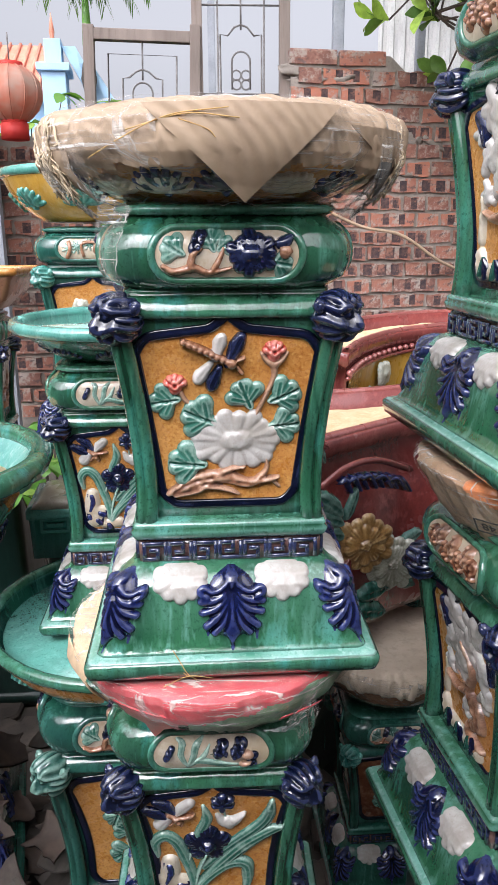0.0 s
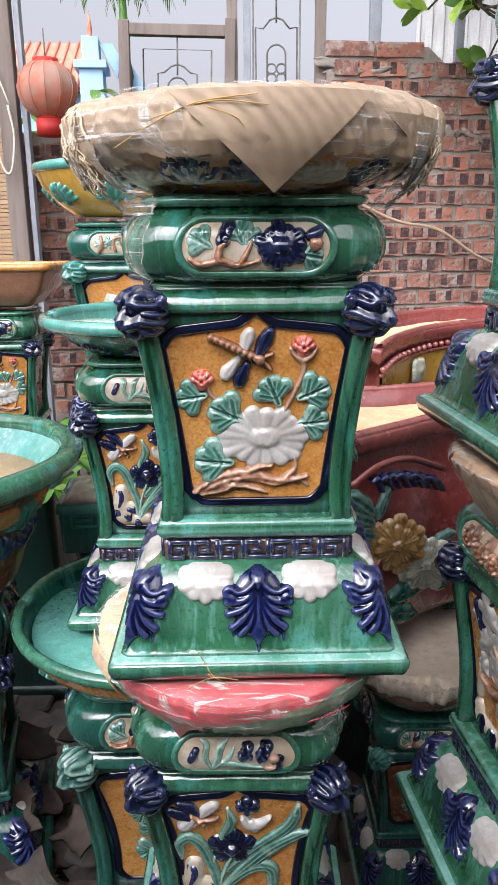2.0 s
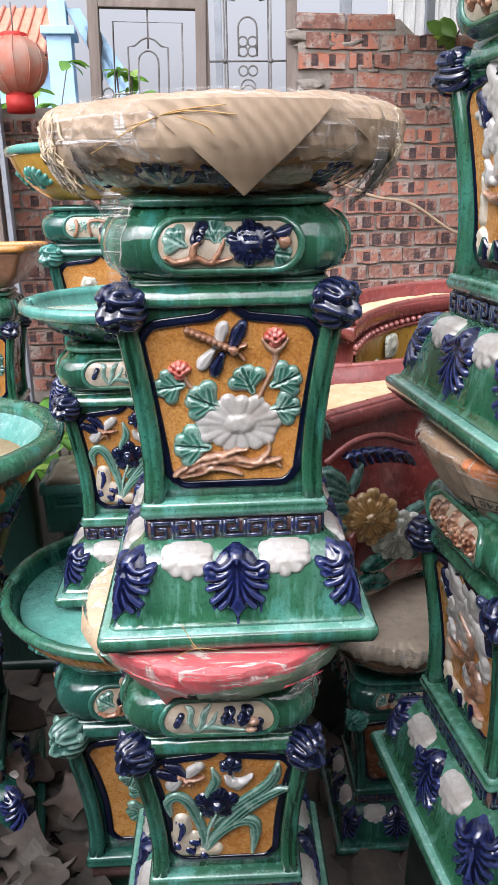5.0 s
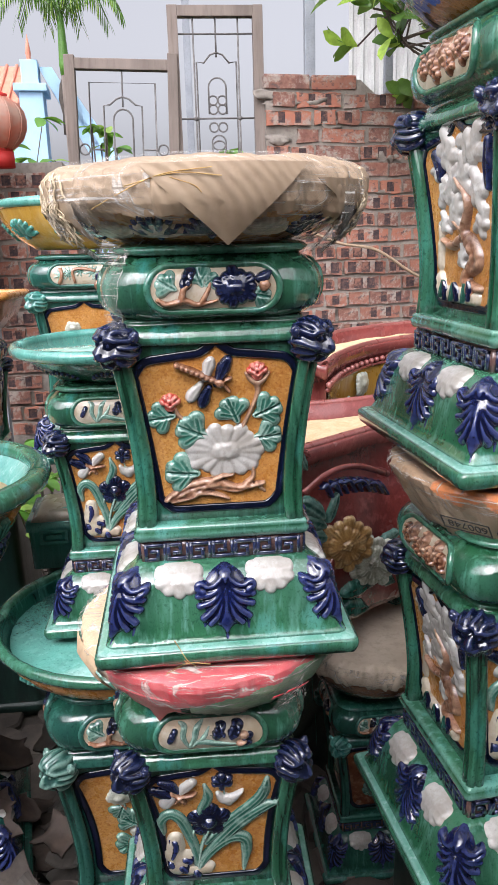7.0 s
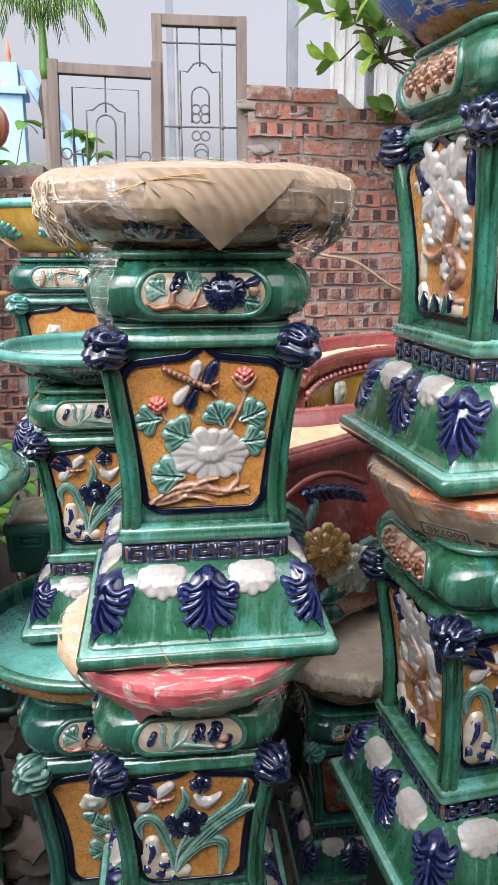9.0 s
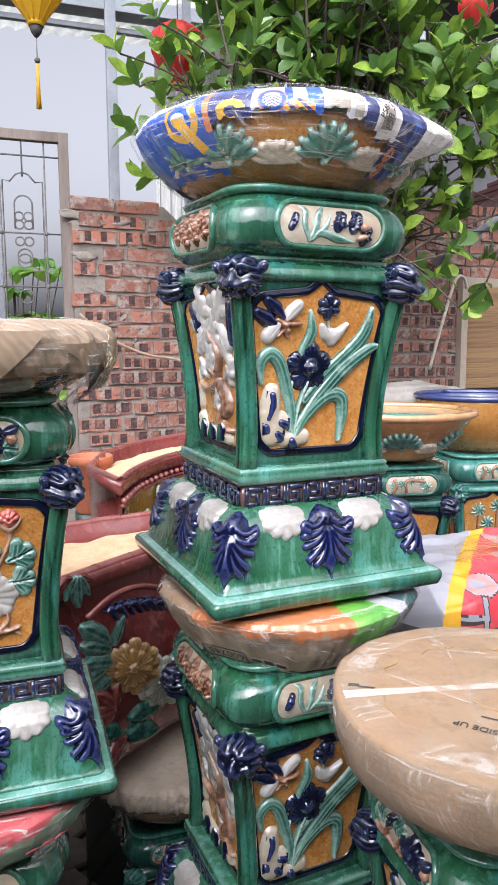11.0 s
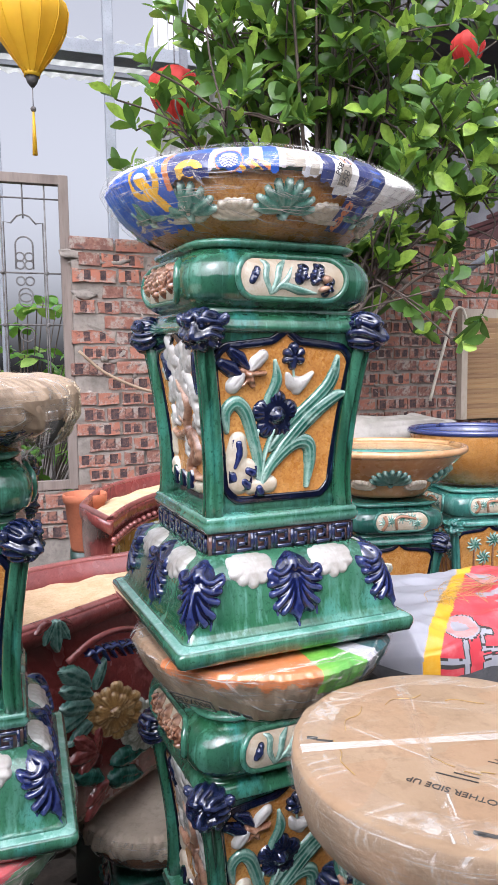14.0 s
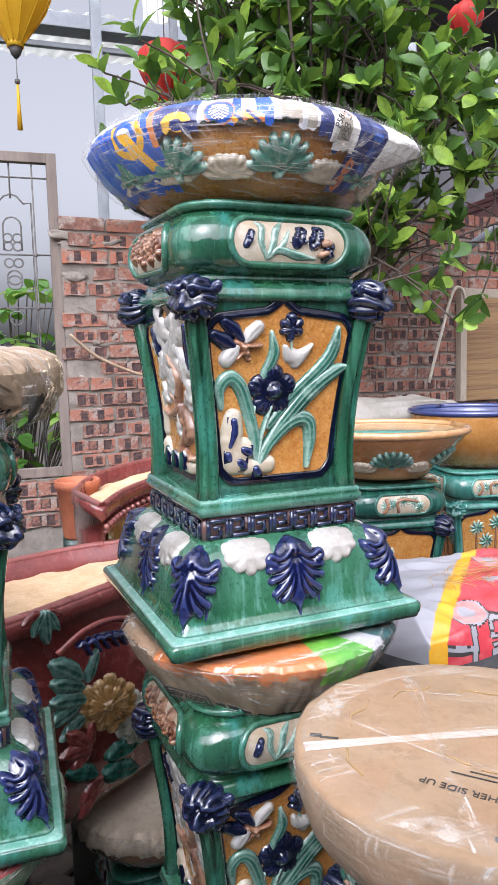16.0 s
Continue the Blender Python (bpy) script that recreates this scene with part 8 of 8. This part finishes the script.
loft(bm, [(0, 0.26, 0.05), (0.01, 0.275, 0.06), (0.025, 0.285, 0.06), (0.05, 0.28, 0.07), (0.07, 0.27, 0.07), (0.085, 0.25, 0.07), (0.095, 0.20, 0.07), (0.10, 0.14, 0.07), (0.10, 0.07, 0.05)], 14, sy=0.6)
crumple(bm, 0.034, 14, 5)
crumple(bm, 0.012, 41, 2)
part("sheet", bm, BUNDLE_WHITE, bundle)
short_plinth(pose(1.72, 1.75, 0), 1.43, 0.16, "dark plinth under a white bundle")

# ---- writing and tape on the round lid ----
lettering(lid, "OTHER SIDE UP", 0.0150, pose(-0.036, -0.125, 0.0728, 0, 0, 131), PRINT)
for i in range(2):
    bm = bmesh.new()
    box(bm, (0, 0, 0), (0.050 - 0.02 * i, 0.0022, 0.0004))
    part("print_bar", bm, PRINT, lid, m=pose(-0.040 + 0.006 * (i + 1), -0.085 + 0.007 * i, 0.0728, 0, 0, 134))
for x, y, a, ln, h in ((0.030, -0.075, 134, 0.036, 0.0012), (0.036, -0.070, 134, 0.030, 0.0012), (-0.070, -0.178, 140, 0.030, 0.006), (-0.085, -0.170, 140, 0.012, 0.004), (-0.155, 0.060, 150, 0.022, 0.005), (-0.170, 0.075, 150, 0.014, 0.008)):
    bm = bmesh.new()
    box(bm, (0, 0, 0), (ln, h, 0.0004))
    part("print_bar", bm, PRINT, lid, m=pose(x, y, 0.0728, 0, 0, a))
for k, (a, off, w) in enumerate(((-13, 0.008, 0.010), (-9, 0.018, 0.005), (-32, 0.10, 0.016), (70, 0.05, 0.012), (-60, -0.06, 0.014))):
    bm = bmesh.new()
    L = math.sqrt(0.222 ** 2 - off ** 2)
    skin(bm, [[(-L, off + s * w, 0.050), (-L + 0.014, off + s * w, 0.0735), (-L * 0.4, off + s * w * 0.7, 0.0745), (L * 0.4, off + s * w * 0.8, 0.0745), (L - 0.014, off + s * w, 0.0735), (L, off + s * w, 0.050)] for s in (-1, -0.3, 0.4, 1)], False, False, False)
    ob = part("clear_tape", bm, FILM_BUNCH if k < 1 else FILM, lid, m=turn(a))
    ob.visible_shadow = False
for k in range(9):
    bm = bmesh.new()
    a, r = 40 * k + 200, 0.06 + 0.013 * k
    tube(bm, curve([(r * math.cos(radians(a + 9 * i)) + 0.004 * math.sin(i * 2), r * math.sin(radians(a + 9 * i)) + 0.004 * math.cos(i * 3), 0.0732) for i in range(4)], 3), 0.0007, 4)
    part("straw_bit", bm, STRAW, lid)
film(lid, [(-0.045, 0.176), (-0.02, 0.203), (0.004, 0.216), (0.03, 0.225), (0.055, 0.228), (0.067, 0.223), (0.0745, 0.205), (0.0755, 0.17)], 40, 0.003, mat=FILM_TIGHT)

# ---- printed number on the cardboard under the tall stand ----
tag = thing("carton_print", TLOW @ pose(0, 0, 0.658) @ pose(0.016, 0, 0) @ turn(-55) @ pose(0, -0.2065, 0.014, 36), "printed number in a black box on the cardboard wrap", "printed label")
for lo, hi in (((-0.040, -0.003, -0.002), (0.040, -0.002, 0.000)), ((-0.040, -0.003, 0.026), (0.040, -0.002, 0.028)), ((-0.040, -0.003, -0.002), (-0.038, -0.002, 0.028)), ((0.038, -0.003, -0.002), (0.040, -0.002, 0.028))):
    bm = bmesh.new()
    box(bm, lo, hi)
    part("box_line", bm, PRINT, tag, smooth=False)
lettering(tag, "600748", 0.022, pose(0.036, -0.003, 0.021, 90) @ pose(0, 0, 0, 0, 0, 180), PRINT, "number")
for k in range(3):
    bm = bmesh.new()
    box(bm, (0.048 + 0.022 * k, -0.001, 0.006), (0.064 + 0.022 * k, 0.0, 0.014 + 0.003 * (k % 2)))
    part("print_bar", bm, PRINT, tag, smooth=False)

# ---- distance: blue house, palm, far trees ----
TILE = Nodes("clay_roof_tile")
TILE = TILE.out(TILE.mix(TILE.noise(3, 3, 0.6), (0.62, 0.25, 0.17), (0.54, 0.19, 0.12)), 0.8)
SKYBLUE = matt("light_blue_render", (0.40, 0.60, 0.78), (0.34, 0.53, 0.72), 1.5, 0.85)
house = thing("blue_house", pose(-2.78, 13.5, 0, 0, 0, 4), "light blue house with red tiled roof and sloping gable", "house")
bm = bmesh.new()
box(bm, (-5.0, 0.4, 0), (0.0, 5, 4.26))
part("wall", bm, SKYBLUE, house, smooth=False)
bm = bmesh.new()
skin(bm, [[(-5.2, 0.0, 4.30), (0.0, 0.0, 4.30)], [(-5.2, 2.4, 5.58), (0.0, 2.4, 5.58)], [(-5.2, 5.2, 4.02), (0.0, 5.2, 4.02)]], False, False, False)
skin(bm, [[(-5.2, 5.2, 3.96), (0.0, 5.2, 3.96)], [(-5.2, 2.4, 5.51), (0.0, 2.4, 5.51)], [(-5.2, 0.0, 4.24), (0.0, 0.0, 4.24)]], False, False, False)
part("roof", bm, TILE, house, smooth=False)
rowm = bmesh.new()
tube(rowm, [(0, -0.02, 4.32), (0, 2.4, 5.60)], 0.035, 6)
tile_row = mesh_of("roof_tile", rowm, TILE)
for i in range(25):
    hang("roof_tile", tile_row, house, pose(-0.1 - 0.2 * i, 0, 0))
for nm, lo, hi in (("pillar", (0.0, -0.3, 0), (0.42, 0.3, 4.55)), ("pillar_cap", (-0.08, -0.38, 4.55), (0.50, 0.38, 4.68)), ("pillar_block", (0.06, -0.2, 4.68), (0.36, 0.2, 5.1)), ("side_wall", (0.30, 0.31, 0), (2.2, 4.9, 2.6))):
    bm = bmesh.new()
    box(bm, lo, hi, 0.015)
    part(nm, bm, SKYBLUE, house, smooth=False)
for k, off in enumerate((0.0, 0.28)):
    bm = bmesh.new()
    skin(bm, [[(0.36 + off, -0.1, 5.0 - off), (0.60 + off, -0.1, 5.0 - off), (1.9 + off, -0.1, 2.7), (1.6 + off, -0.1, 2.7)], [(0.36 + off, 0.15, 5.0 - off), (0.60 + off, 0.15, 5.0 - off), (1.9 + off, 0.15, 2.7), (1.6 + off, 0.15, 2.7)]])
    bmesh.ops.recalc_face_normals(bm, faces=bm.faces)
    part("raking_gable", bm, SKYBLUE, house, smooth=False)
bm = bmesh.new()
loft(bm, [(5.09, 0.06, 0.06), (5.16, 0.035, 0.035), (5.24, 0.05, 0.05), (5.55, 0.006, 0.006)], 5)
part("finial", bm, TILE, house, m=pose(0.2, 0.0, 0))
bm = bmesh.new()
loft(bm, [(4.0, 0.10, 0.10), (4.35, 0.09, 0.09), (4.6, 0.14, 0.14), (4.85, 0.10, 0.10), (4.95, 0.05, 0.05), (5.02, 0.07, 0.07), (5.1, 0.03, 0.03)], 5)
part("roof_figure", bm, STONE, house, m=pose(0.82, -0.2, -0.15))
palm_t = thing("palm_tree", pose(-1.80, 12.3, 1.0), "tall palm with a smooth green crown shaft and drooping fronds", "palm tree")
bm = bmesh.new()
tube(bm, [(0, 0, 0.4 * i) for i in range(10)], 0.065, 9)
part("trunk", bm, TIMBER, palm_t)
bm = bmesh.new()
tube(bm, [(0, 0, 3.6), (0, 0, 3.75), (0, 0, 4.2), (0, 0, 4.50)], [0.07, 0.085, 0.065, 0.05], 9)
part("crown_shaft", bm, WEEDS, palm_t)
rnd = random.Random(6)
for k in range(11):
    bm = bmesh.new()
    a = k * 0.571 + 0.2
    p = curve([(0, 0, 4.45), (0.30 * math.cos(a), 0.30 * math.sin(a), 4.95), (0.72 * math.cos(a), 0.72 * math.sin(a), 5.0), (1.0 * math.cos(a), 1.0 * math.sin(a), 4.62)], 8)
    tube(bm, p, 0.012, 5)
    for i, q in enumerate(p[4:]):
        for s in (-1, 1):
            for j in range(1):
                m = Matrix.Translation(q) @ Euler((0, 0, a + s * 1.1 + 0.2 * j)).to_matrix().to_4x4() @ Euler((0, radians(45 + 15 * rnd.random()), 0)).to_matrix().to_4x4()
                leaf_sheet(bm, m, 0.40 - 0.006 * i, 0.011, 0.1)
    part("frond", bm, LEAVES, palm_t)

# ---- stencil on the paper label of the tall stack's wrapping ----
stencil = thing("stencil_print", TALL @ pose(0, 0, 0.658) @ turn(7), "small black stencil on a white paper label", "printed label")
lettering(stencil, "P58 - 2", 0.013, pose(-0.004, -0.2625, 0.074, 84, -66, 0), PRINT)
